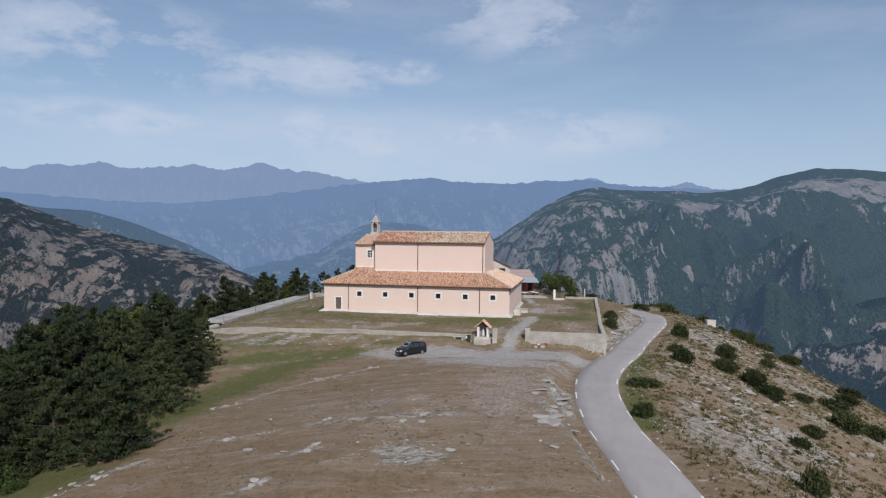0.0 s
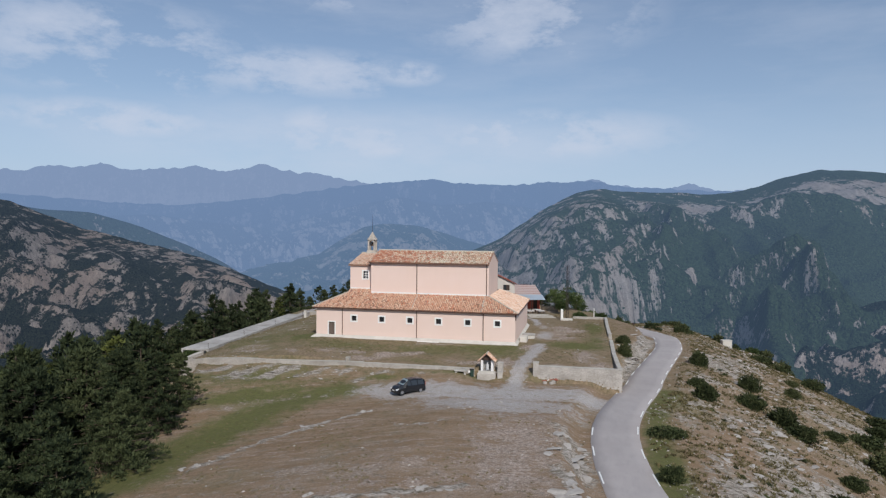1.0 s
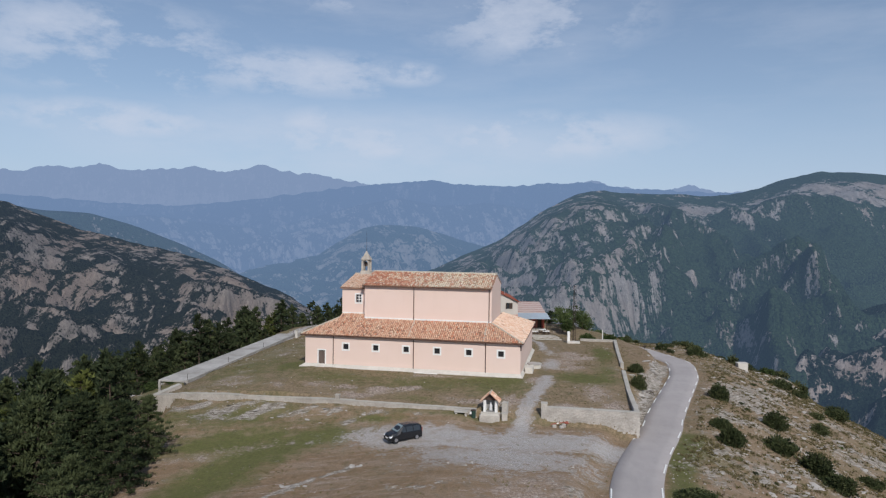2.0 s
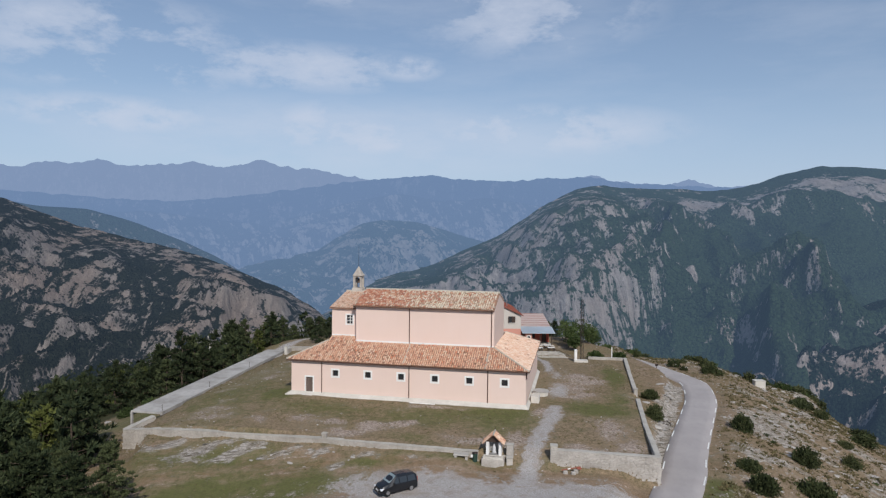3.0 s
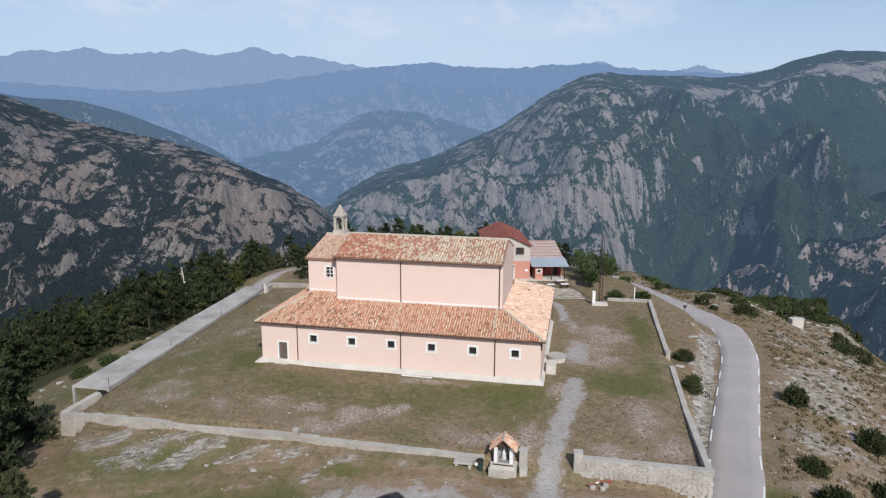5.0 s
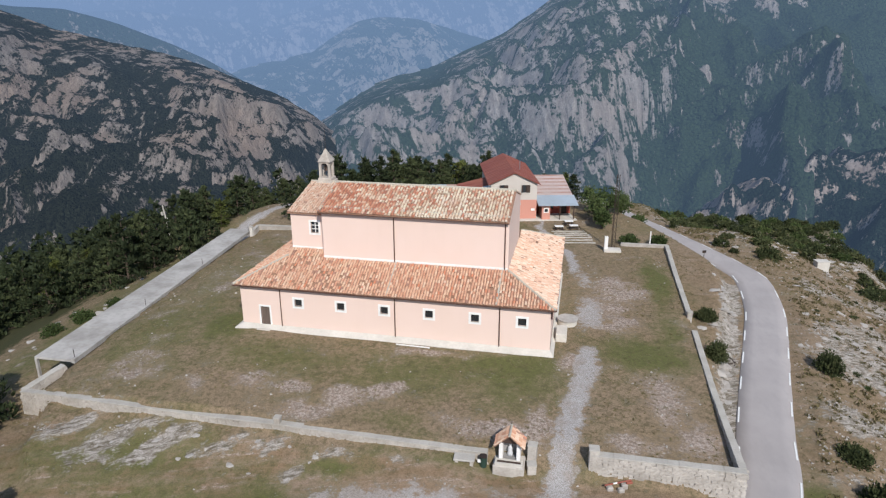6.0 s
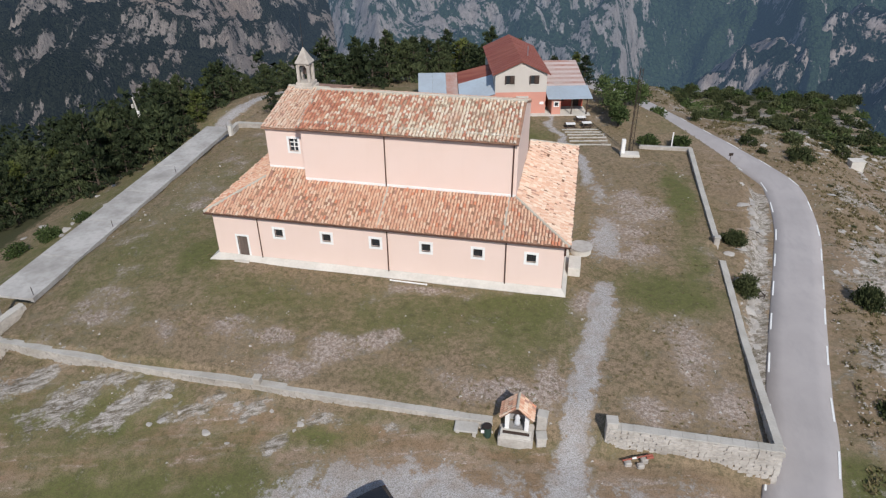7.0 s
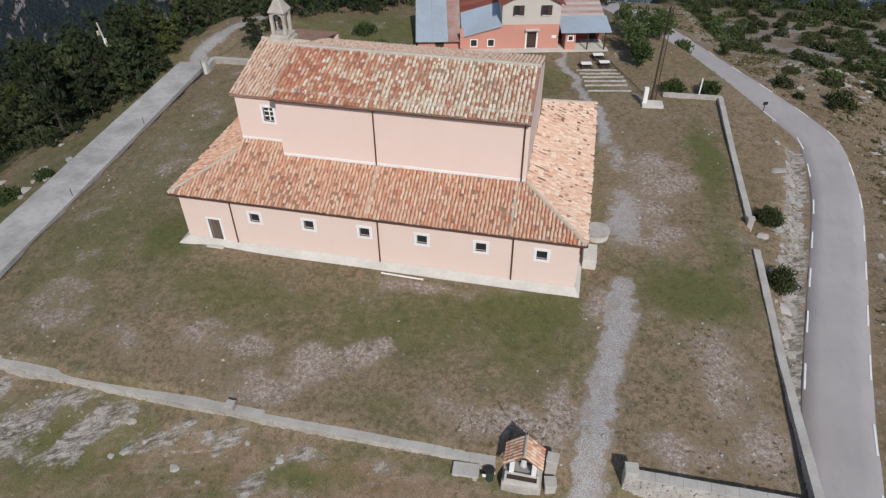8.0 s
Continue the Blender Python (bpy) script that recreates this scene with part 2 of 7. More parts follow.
M_LAMP = Nodes("headlamp_glass", 0.12, 0.0, 0.6).done((0.75, 0.77, 0.8))
M_GLASS = Nodes("dark_pane", 0.08, 0.0, 0.6).done((0.03, 0.035, 0.04))
# paler than M_GLASS: the sky's reflection is put into the base colour
M_SCREEN = Nodes("screen_painted_reflection", 0.1, 0.0, 0.6).done((0.22, 0.27, 0.28))
M_PLATE = Nodes("number_plate", 0.4).done((0.7, 0.7, 0.68))
M_STATUE = worn("white_statue", (0.7, 0.68, 0.66), (0.4, 0.42, 0.45), 6.0, amount=0.6)
# grey that stands for the shade on the niche's back wall and shelf
M_SHADE = worn("shaded_shrine_inside", (0.3, 0.29, 0.28), (0.18, 0.17, 0.16), 4.0)
M_GREENBIN = worn("dark_green_paint", (0.03, 0.06, 0.045), (0.02, 0.035, 0.03), 4.0, 0.5)
M_OLDRED = worn("faded_red_paint", (0.32, 0.09, 0.06), (0.2, 0.08, 0.06), 5.0, 0.6)


def asphalt():
    n = Nodes("asphalt", 0.9)
    big = n.ramp(n.noise(0.16, 5, 0.6), (0.35, (0.36, 0.325, 0.312)), (0.7, (0.43, 0.388, 0.374)))
    c = n.mix(n.ramp(n.noise(1.2, 5, 0.65, (1, 0.35, 1)), (0.48, 0.0), (0.75, 0.5)), big, (0.305, 0.285, 0.275))
    c = n.mix(n.math("MULTIPLY", n.noise(60, 2), 0.25), c, (0.25, 0.25, 0.25))
    return n.done(c, n.noise(70, 2), 0.006)


M_ROAD = asphalt()


def ground_material():
    n = Nodes("hill_ground", 0.95, 0, 0.1)
    wide, mid, fine, grit = n.noise(0.075, 5, 0.62), n.noise(0.55, 7, 0.68), n.noise(2.4, 8, 0.76), n.noise(11, 5, 0.8)
    spread = lambda v: n.ramp(v, (0.3, 0.0), (0.7, 1.0))  # noqa: E731
    broken = n.math("ADD", n.math("MULTIPLY", spread(mid), 0.5), n.math("ADD", n.math("MULTIPLY", spread(fine), 0.35), n.math("MULTIPLY", spread(grit), 0.15)))

    def over(name, lo=0.34, hi=0.72, gain=1.0, ragged=0.85):
        """Where a mask shows through, with a ragged, speckled edge."""
        v = n.math("ADD", n.math("MULTIPLY", n.mask(name), gain), n.math("MULTIPLY", n.math("SUBTRACT", broken, 0.5), ragged))
        return n.ramp(v, (lo, 0.0), (hi, 1.0))

    dry = n.mix(spread(mid), (0.305, 0.22, 0.14), (0.228, 0.176, 0.102))
    dry = n.mix(n.ramp(wide, (0.4, 0.0), (0.62, 0.7)), dry, (0.32, 0.236, 0.168))
    dry = n.mix(n.ramp(fine, (0.47, 0.0), (0.58, 0.7)), dry, (0.12, 0.095, 0.055))
    brown = n.mix(spread(fine), (0.29, 0.19, 0.118), (0.198, 0.131, 0.078))
    brown = n.mix(n.ramp(n.streaks(0.5, (3.6, 0.9, 1.0), (0, 0, 0.22), 7, 0.7), (0.44, 0.0), (0.6, 0.75)), brown, (0.335, 0.255, 0.192))
    dry = n.mix(n.math("MULTIPLY", over("brown", 0.2, 0.8), 0.8), dry, brown)
    green = n.mix(spread(fine), (0.084, 0.1, 0.029), (0.165, 0.158, 0.062))
    c = n.mix(over("green", 0.16, 0.85, 1.0, 1.15), dry, green)
    pale = n.mix(n.ramp(n.noise(2.9, 8, 0.82), (0.36, 0.0), (0.56, 1.0)), (0.62, 0.53, 0.475), (0.265, 0.198, 0.155))
    fleck = n.ramp(n.streaks(0.9, (4.2, 0.7, 1.0), (0, 0, 0.24), 10, 0.78), (0.545, 0.0), (0.61, 0.85))
    c = n.mix(n.math("MULTIPLY", n.math("MULTIPLY", fleck, n.mask("brown")), n.math("SUBTRACT", 1.0, over("green", 0.2, 0.7))), c, pale)
    c = n.mix(n.math("MULTIPLY", over("bare", 0.36, 0.84, 1.0, 1.85), 0.95), c, pale)
    rock = n.mix(n.ramp(n.streaks(2.0, (2.4, 0.7, 1.0), (0, 0, 0.5), 9, 0.76), (0.41, 0.0), (0.58, 1.0)), (0.14, 0.115, 0.082), (0.5, 0.455, 0.41))
    c = n.mix(over("rock", 0.36, 0.62, 0.95, 1.7), c, rock)
    # dark tufts standing in the thin sward
    sward = n.math("MULTIPLY", n.ramp(n.noise(1.1, 8, 0.78), (0.52, 0.0), (0.64, 0.55)), n.math("SUBTRACT", 1.0, n.math("MULTIPLY", n.mask("brown"), 0.2)))
    c = n.mix(sward, c, n.mix(spread(mid), (0.078, 0.06, 0.036), (0.066, 0.066, 0.03)))
    grav = n.mix(n.ramp(n.noise(10, 6, 0.8), (0.42, 0.0), (0.58, 1.0)), (0.34, 0.315, 0.3), (0.5, 0.475, 0.46))
    grav = n.mix(n.ramp(mid, (0.48, 0.0), (0.64, 0.7)), grav, (0.33, 0.275, 0.23))
    c = n.mix(over("gravel", 0.38, 0.66, 1.0, 1.6), c, grav)
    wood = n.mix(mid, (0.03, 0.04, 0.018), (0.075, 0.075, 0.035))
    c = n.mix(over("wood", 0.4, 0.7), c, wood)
    c = n.mix(n.math("MULTIPLY", n.ramp(grit, (0.49, 0.0), (0.57, 1.0)), 0.55), c, (0.092, 0.074, 0.048))
    h = n.math("ADD", n.math("MULTIPLY", fine, 0.7), n.math("MULTIPLY", grit, 0.3))
    return n.done(c, h, 0.14, 0.75)


def mountain_material(name, forest, rock, haze, amount, spread, crown=9.0, cover=0.5, lean=0.5, warm=0.3):
    """Limestone and single trees a long way off, with valley haze painted over them as blue emission, thicker with
    distance.
    """
    n = Nodes(name, 1.0, 0, 0.0)
    flow = n.tree.nodes.new("ShaderNodeAttribute")
    flow.attribute_name = "flow"
    ribs = n.noise(1 / 64.0, 8, 0.68, (1.0, lean, 1.0), 0.0, flow.outputs["Vector"])
    chips = n.noise(1 / 17.0, 6, 0.72, (1.0, 0.6, 1.0), 0.0, flow.outputs["Vector"])
    wide = n.noise(1 / 260.0, 4, 0.6)
    grain = n.noise(1 / 5.0, 4, 0.75)
    bare = n.math("ADD", n.mask("cliff"), n.math("MULTIPLY", n.math("SUBTRACT", ribs, 0.5), 2.7))
    bare = n.math("ADD", bare, n.math("MULTIPLY", n.math("SUBTRACT", chips, 0.5), 1.7))
    bare = n.math("ADD", bare, n.math("MULTIPLY", n.math("SUBTRACT", wide, 0.5), 0.9))
    far, tone = n.cells(1 / crown), n.cells(1 / crown, out="Color")
    pick = n.tree.nodes.new("ShaderNodeSeparateColor")
    n.plug(tone, pick.inputs[0])
    # a tree stands in each cell where the ground is not too bare for it
    open_ground = n.ramp(bare, (cover - 0.16, 0.0), (cover + 0.5, 1.0))
    stands = n.ramp(n.math("SUBTRACT", pick.outputs["Red"], open_ground), (0.0, 0.0), (0.12, 1.0))
    round_top = n.ramp(far, (0.42, 1.0), (0.62, 0.0))
    tree = n.math("MULTIPLY", stands, round_top)
    leaf = n.mix(pick.outputs["Green"], tuple(v * 0.6 for v in forest), tuple(v * 1.5 for v in forest))
    leaf = n.mix(n.ramp(wide, (0.42, 0.0), (0.62, 0.6)), leaf, (forest[0] * 1.5, forest[1] * 1.5, forest[2] * 1.1))
    floor = n.mix(n.ramp(grain, (0.35, 0.0), (0.65, 1.0)), tuple(v * 0.8 for v in forest), tuple(v * 1.5 for v in forest))
    stone = n.mix(n.ramp(chips, (0.36, 0.0), (0.62, 1.0)), tuple(v * 0.55 for v in rock), rock)
    stone = n.mix(n.math("MULTIPLY", n.ramp(wide, (0.45, 0.0), (0.62, 1.0)), warm), stone, (rock[0] * 0.95, rock[1] * 0.78, rock[2] * 0.66))
    stone = n.mix(n.ramp(grain, (0.3, 0.5), (0.6, 0.0)), stone, tuple(v * 0.35 for v in rock))
    c = n.mix(n.ramp(bare, (cover - 0.08, 0.0), (cover + 0.1, 1.0)), floor, stone)
    c = n.mix(tree, c, leaf)
    mat = n.done(c, n.math("ADD", chips, n.math("MULTIPLY", tree, 0.25)), 26.0, 0.9)
    # haze: a glow mixed over the surface, stronger far from the hill
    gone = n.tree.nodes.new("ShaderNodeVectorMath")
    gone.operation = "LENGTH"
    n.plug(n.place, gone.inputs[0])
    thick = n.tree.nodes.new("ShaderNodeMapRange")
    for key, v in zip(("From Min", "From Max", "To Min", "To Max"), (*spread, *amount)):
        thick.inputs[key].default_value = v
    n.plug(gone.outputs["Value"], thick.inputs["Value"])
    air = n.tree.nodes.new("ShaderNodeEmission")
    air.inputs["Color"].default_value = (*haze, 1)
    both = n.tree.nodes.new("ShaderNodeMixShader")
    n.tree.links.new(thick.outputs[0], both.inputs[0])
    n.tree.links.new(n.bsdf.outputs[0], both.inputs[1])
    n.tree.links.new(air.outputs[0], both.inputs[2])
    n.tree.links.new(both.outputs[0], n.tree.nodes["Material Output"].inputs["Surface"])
    return mat


def foliage(name, a, b, c):
    n = Nodes(name, 0.75, 0, 0.15)
    tone = n.math("ADD", n.math("MULTIPLY", n.island(), 0.45), n.math("MULTIPLY", n.ramp(n.noise(1.5, 3, 0.6), (0.36, 0.0), (0.64, 1.0)), 0.55))
    col = n.ramp(tone, (0.0, a), (0.5, b), (1.0, c))
    col = n.mix(n.ramp(n.random(), (0.0, 0.7), (0.5, 0.0), (1.0, 0.0)), col, tuple(v * 0.6 for v in b))
    col = n.mix(n.ramp(n.random(), (0.6, 0.0), (1.0, 0.55)), col, tuple(v * 1.25 for v in c))
    return n.done(col)


M_PINE = foliage("pine_needles", (0.013, 0.021, 0.011), (0.031, 0.043, 0.019), (0.074, 0.086, 0.037))
M_LIGHTPINE = foliage("light_pine_needles", (0.03, 0.042, 0.012), (0.066, 0.080, 0.021), (0.112, 0.122, 0.034))
M_SHRUB = foliage("juniper_leaves", (0.022, 0.031, 0.013), (0.046, 0.058, 0.022), (0.088, 0.092, 0.04))
M_LEAF = foliage("broad_leaves", (0.032, 0.052, 0.017), (0.055, 0.08, 0.025), (0.09, 0.115, 0.042))
M_GRASS = foliage("dry_grass", (0.19, 0.15, 0.085), (0.17, 0.145, 0.07), (0.25, 0.2, 0.12))
M_TUSSOCK = foliage("tussock_blades", (0.062, 0.056, 0.023), (0.125, 0.104, 0.048), (0.21, 0.17, 0.088))
M_ROCK = worn("limestone_rock", (0.47, 0.435, 0.395), (0.28, 0.25, 0.22), 3.0, grain=10, depth=0.05, amount=0.75)
M_GROUND = ground_material()

# ---- mesh helpers ----


def mesh_of(name, verts, faces, material=None):
    me = bpy.data.meshes.new(name)
    me.from_pydata([tuple(v) for v in verts], [], [tuple(f) for f in faces])
    me.update()
    if material:
        me.materials.append(material)
    return me


def part(name, shape, material, parent=None, label="", bevel=0.0, smooth_faces=False):
    """Links a bmesh, a mesh or (verts, faces) as one mesh object under a thing or a part."""
    if isinstance(shape, bmesh.types.BMesh):
        if bevel:
            bmesh.ops.bevel(shape, geom=list(shape.edges), offset=bevel, segments=1, affect="EDGES", clamp_overlap=True)
        bmesh.ops.recalc_face_normals(shape, faces=list(shape.faces))
        me = bpy.data.meshes.new(name)
        shape.to_mesh(me)
        shape.free()
        me.materials.append(material)
    elif isinstance(shape, tuple):
        me = mesh_of(name, *shape, material)
    else:
        me = shape
    if smooth_faces:
        me.shade_smooth()
    ob = new(name, me)
    if parent:
        ob.parent = parent
    return tagged(ob, label) if label else ob


def thing(name, at, turn, label, category, group="", kind=""):
    e = new(name)
    e.matrix_basis = pose(*at, 0, 0, turn)
    e.empty_display_size = 0.5
    return tagged(e, label, category, group, kind)


def box(bm, x0, x1, y0, y1, z0, z1, m=None):
    v = [bm.verts.new((x, y, z)) for z in (z0, z1) for x, y in ((x0, y0), (x1, y0), (x1, y1), (x0, y1))]
    for f in ((3, 2, 1, 0), (4, 5, 6, 7), (0, 1, 5, 4), (1, 2, 6, 5), (2, 3, 7, 6), (3, 0, 4, 7)):
        bm.faces.new([v[i] for i in f])
    if m:
        bmesh.ops.transform(bm, matrix=m, verts=v)
    return bm


def boxed(*a, m=None):
    return box(bmesh.new(), *a, m=m)


def tube(bm, a, b, r0, r1=None, n=8):
    """A closed tapered tube from a to b."""
    a, b = Vector(a), Vector(b)
    r1 = r0 if r1 is None else r1
    q = (b - a).to_track_quat("Z", "Y")
    rings = []
    for c, r in ((a, r0), (b, r1)):
        rings.append([bm.verts.new(c + q @ Vector((r * math.cos(2 * math.pi * i / n), r * math.sin(2 * math.pi * i / n), 0))) for i in range(n)])
    for i in range(n):
        j = (i + 1) % n
        bm.faces.new((rings[0][i], rings[0][j], rings[1][j], rings[1][i]))
    bm.faces.new(rings[0][::-1]), bm.faces.new(rings[1])
    return bm


def tubed(*a, **k):
    return tube(bmesh.new(), *a, **k)


def slab(bm, corners, down):
    """A plate with the given upper corners and a thickness."""
    up = [bm.verts.new(c) for c in corners]
    lo = [bm.verts.new((c[0], c[1], c[2] - down)) for c in corners]
    n = len(up)
    bm.faces.new(up), bm.faces.new(lo[::-1])
    for i in range(n):
        j = (i + 1) % n
        bm.faces.new((up[j], up[i], lo[i], lo[j]))
    return bm


def pierced(us, zs, place, holes, thick):
    """A wall of some thickness with openings right through it. place(u, w, z) gives a point; w runs from the face inwards."""
    us = sorted(set(us) | {h[0] for h in holes} | {h[1] for h in holes})
    zs = sorted(set(zs) | {h[2] for h in holes} | {h[3] for h in holes})
    solid = lambda i, j: 0 <= i < len(us) - 1 and 0 <= j < len(zs) - 1 and not any(h[0] <= (us[i] + us[i + 1]) / 2 <= h[1] and h[2] <= (zs[j] + zs[j + 1]) / 2 <= h[3] for h in holes)  # noqa: E731
    bm = bmesh.new()
    made = {}

    def vert(u, w, z):
        key = (u, w, z)
        if key not in made:
            made[key] = bm.verts.new(place(u, w, z))
        return made[key]

    for i in range(len(us) - 1):
        for j in range(len(zs) - 1):
            if not solid(i, j):
                continue
            a, b, c, d = us[i], us[i + 1], zs[j], zs[j + 1]
            bm.faces.new([vert(*p) for p in ((a, 0, c), (b, 0, c), (b, 0, d), (a, 0, d))])
            bm.faces.new([vert(*p) for p in ((a, thick, d), (b, thick, d), (b, thick, c), (a, thick, c))])
            for near, (p, q) in (((i - 1, j), ((a, d), (a, c))), ((i + 1, j), ((b, c), (b, d))), ((i, j - 1), ((a, c), (b, c))), ((i, j + 1), ((b, d), (a, d)))):
                if not solid(*near):
                    bm.faces.new([vert(*v) for v in ((q[0], 0, q[1]), (p[0], 0, p[1]), (p[0], thick, p[1]), (q[0], thick, q[1]))])
    return bm

# ---- the hill ----
ROAD_Y = [-140, -110, -90, -75, -67, -59, -52, -42, -33, -24, -11, -5, 4, 16, 25, 34, 38, 42, 47, 52, 60, 73, 81, 95, 120]
ROAD_X = [38, 30, 24.5, 20, 17.9, 16.3, 14.8, 13.7, 13.7, 15.1, 18.3, 19.4, 21.4, 24.2, 26.1, 26.9, 26.6, 25.0, 22.6, 20.0, 15.8, 9.8, 5.5, -4, -22]
ROAD_Z = [-7, -5, -4, -3.5, -3.3, -3.1, -3.0, -2.9, -2.75, -2.8, -3.0, -3.05, -3.1, -3.2, -3.3, -3.3, -3.3, -3.3, -3.35, -3.4, -3.6, -4.3, -4.9, -6.5, -11]


def terrace_front(x):
    """The line of the front wall."""
    return np.interp(x, [-52, -40, -22.7, -6, 15.3], [-12.6, -14.6, -15.3, -15.6, -15.3])


def hill(x, y):
    """Height of the natural ground, the terrace and the road bed."""
    x, y = np.asarray(x, float), np.asarray(y, float)
    crown = np.interp(y, [-160, -120, -90, -75, -58, -45, -36, -26, -17, 40, 55, 70, 100, 125, 150, 200, 320, 700], [-14, -5, -2.2, -1.4, -1.0, -1.3, -1.5, -2.1, -1.95, -0.9, -0.5, -1.8, -9, -17.5, -26, -52, -130, -480])
    road_x, road_z = np.interp(y, ROAD_Y, ROAD_X), np.interp(y, ROAD_Y, ROAD_Z)
    far = np.interp(y, [75, 130], [0, 1])
    road_z = road_z * (1 - far) + np.minimum(crown, -5) * far
    s = x - road_x
    z = crown + (np.minimum(road_z, crown) - crown) * smooth(-6.5, -2.6, s)
    # right flank
    edge = np.interp(y, [-140, -67, -52, -33, -11, 4, 25, 34, 57, 80, 120, 200], [40, 18, 15, 13.7, 18.3, 21.4, 26.1, 26.8, 26, 24, 30, 48])
    d = np.maximum(0, x - edge - 4)
    z = z - 0.5 * d * d / (d + 8) - 0.3 * np.maximum(0, d - 40) - 0.4 * np.maximum(0, d - 70)
    # the scrubby spur running down behind the bend of the road
    spur = np.interp(y, [60, 80, 100, 150, 250, 340, 500], [-6.5, -12.5, -19, -30, -53, -95, -220])
    brink = np.interp(y, [60, 250], [46, 112])
    w = smooth(15, 27, x) * smooth(60, 84, y) * (1 - smooth(brink, brink + 14, x)) * (1 - smooth(300, 380, y))
    z = z * (1 - w) + spur * w
    # left flank
    k = np.interp(y, [-60, -38, -22, -15], [0.125, 0.12, 0.035, 0.025])
    e = np.clip(-5 - x, 0, 24)
    z = z - np.where(y < -12, k * e, 0)
    left = np.interp(y, [-160, -90, -60, -42, -30, -20, -12, 0, 40, 60, 75, 100, 160], [-12, -18, -24, -30, -36, -46, -49.7, -50.4, -53.6, -52, -44, -40, -34])
    f = np.maximum(0, left - x)
    step = np.interp(y, [-30, -12, 38, 50], [0, 2.4, 3.2, 1.0]) * smooth(-1.6, 0.0, left - x)
    z = z - step - 0.12 * f - 0.2 * np.maximum(0, f - 8) - 0.35 * np.maximum(0, f - 70)
    z = z + 0.5 * (fbm(x * 0.09, y * 0.09, 4, 3) - 0.5) * smooth(2.5, 8, abs(s))
    z = z + 0.95 * np.exp(-(((y - terrace_front(x) + 0.5) / 2.8) ** 2)) * smooth(-46, -30, x) * (1 - smooth(-7, -3, x))
    # road bed
    on = 1 - smooth(3.0, 5.2, road_gap(x, y))
    bed = np.interp(y, ROAD_Y, ROAD_Z) - 0.08
    z = z * (1 - on) + bed * on
    # terrace
    t = 0.05 + 0.12 * smooth(-20, -34, x) - 0.04 * np.maximum(0, -y) - 0.085 * np.maximum(0, -33 - x) - 0.012 * np.maximum(0, y - 20) + 0.16 * (fbm(x * 0.2, y * 0.2, 3, 8) - 0.5)
    t = t - 0.32 * smooth(-4.0, -0.3, -(x + 49.6 + 0.08 * (y + 8)))
    front = terrace_front(x)
    gate = (1 - smooth(2.4, 3.4, abs(x - 1.0))) * 2.8 + 0.12
    side = (1 - smooth(1.0, 1.8, abs(y - 11.7))) * 1.6 + 0.12
    inside = smooth(-1, 1, (y - front) / gate) * smooth(-1, 1, (15.3 - x) / side) * smooth(-0.12, 0.12, x + 49.6 + 0.08 * (y + 8)) * (1 - smooth(39.4, 41.5, y))
    z = z * (1 - inside) + t * inside
    # the bench of ground before the house
    yard = smooth(38, 42, y) * (1 - smooth(62, 72, y)) * smooth(-34, -26, x) * (1 - smooth(5, 11, x))
    z = z * (1 - yard) + (-0.45 + 0.012 * (y - 40)) * yard
    r = np.hypot(x, y)
    return np.maximum(z, -640 - 0.004 * r)


def road_gap(x, y):
    """Distance from the road's middle line."""
    best = np.full(np.shape(x), 1e9)
    for a, b in zip(range(len(ROAD_Y) - 1), range(1, len(ROAD_Y))):
        px, py, qx, qy = ROAD_X[a], ROAD_Y[a], ROAD_X[b], ROAD_Y[b]
        ux, uy = qx - px, qy - py
        t = np.clip(((x - px) * ux + (y - py) * uy) / (ux * ux + uy * uy), 0, 1)
        best = np.minimum(best, np.hypot(x - px - t * ux, y - py - t * uy))
    return best


def height(x, y):
    return float(hill(np.array([x]), np.array([y]))[0])


def axis(inner0, inner1, step, outer):
    a = list(np.arange(inner0, inner1 + 1e-6, step))
    lo, hi, g = [], [], step
    v = inner0
    while v > -outer:
        g *= 1.13
        v -= g
        lo.append(v)
    v, g = inner1, step
    while v < outer:
        g *= 1.13
        v += g
        hi.append(v)
    return np.array(lo[::-1] + a + hi)


def blob(x, y, cx, cy, rx, ry, turn=0.0):
    c, s = math.cos(radians(turn)), math.sin(radians(turn))
    u, v = (x - cx) * c + (y - cy) * s, -(x - cx) * s + (y - cy) * c
    return np.clip(1.25 - np.hypot(u / rx, v / ry), 0, 1)


def strip(x, y, pts, half):
    best = np.full(np.shape(x), 1e9)
    for (px, py), (qx, qy) in zip(pts, pts[1:]):
        ux, uy = qx - px, qy - py
        t = np.clip(((x - px) * ux + (y - py) * uy) / (ux * ux + uy * uy), 0, 1)
        best = np.minimum(best, np.hypot(x - px - t * ux, y - py - t * uy))
    return np.clip(1.3 - best / half, 0, 1)


TRACK = [(-56.3, 40), (-58, 46), (-55.6, 56), (-50.5, 65), (-41, 74), (-28, 84)]


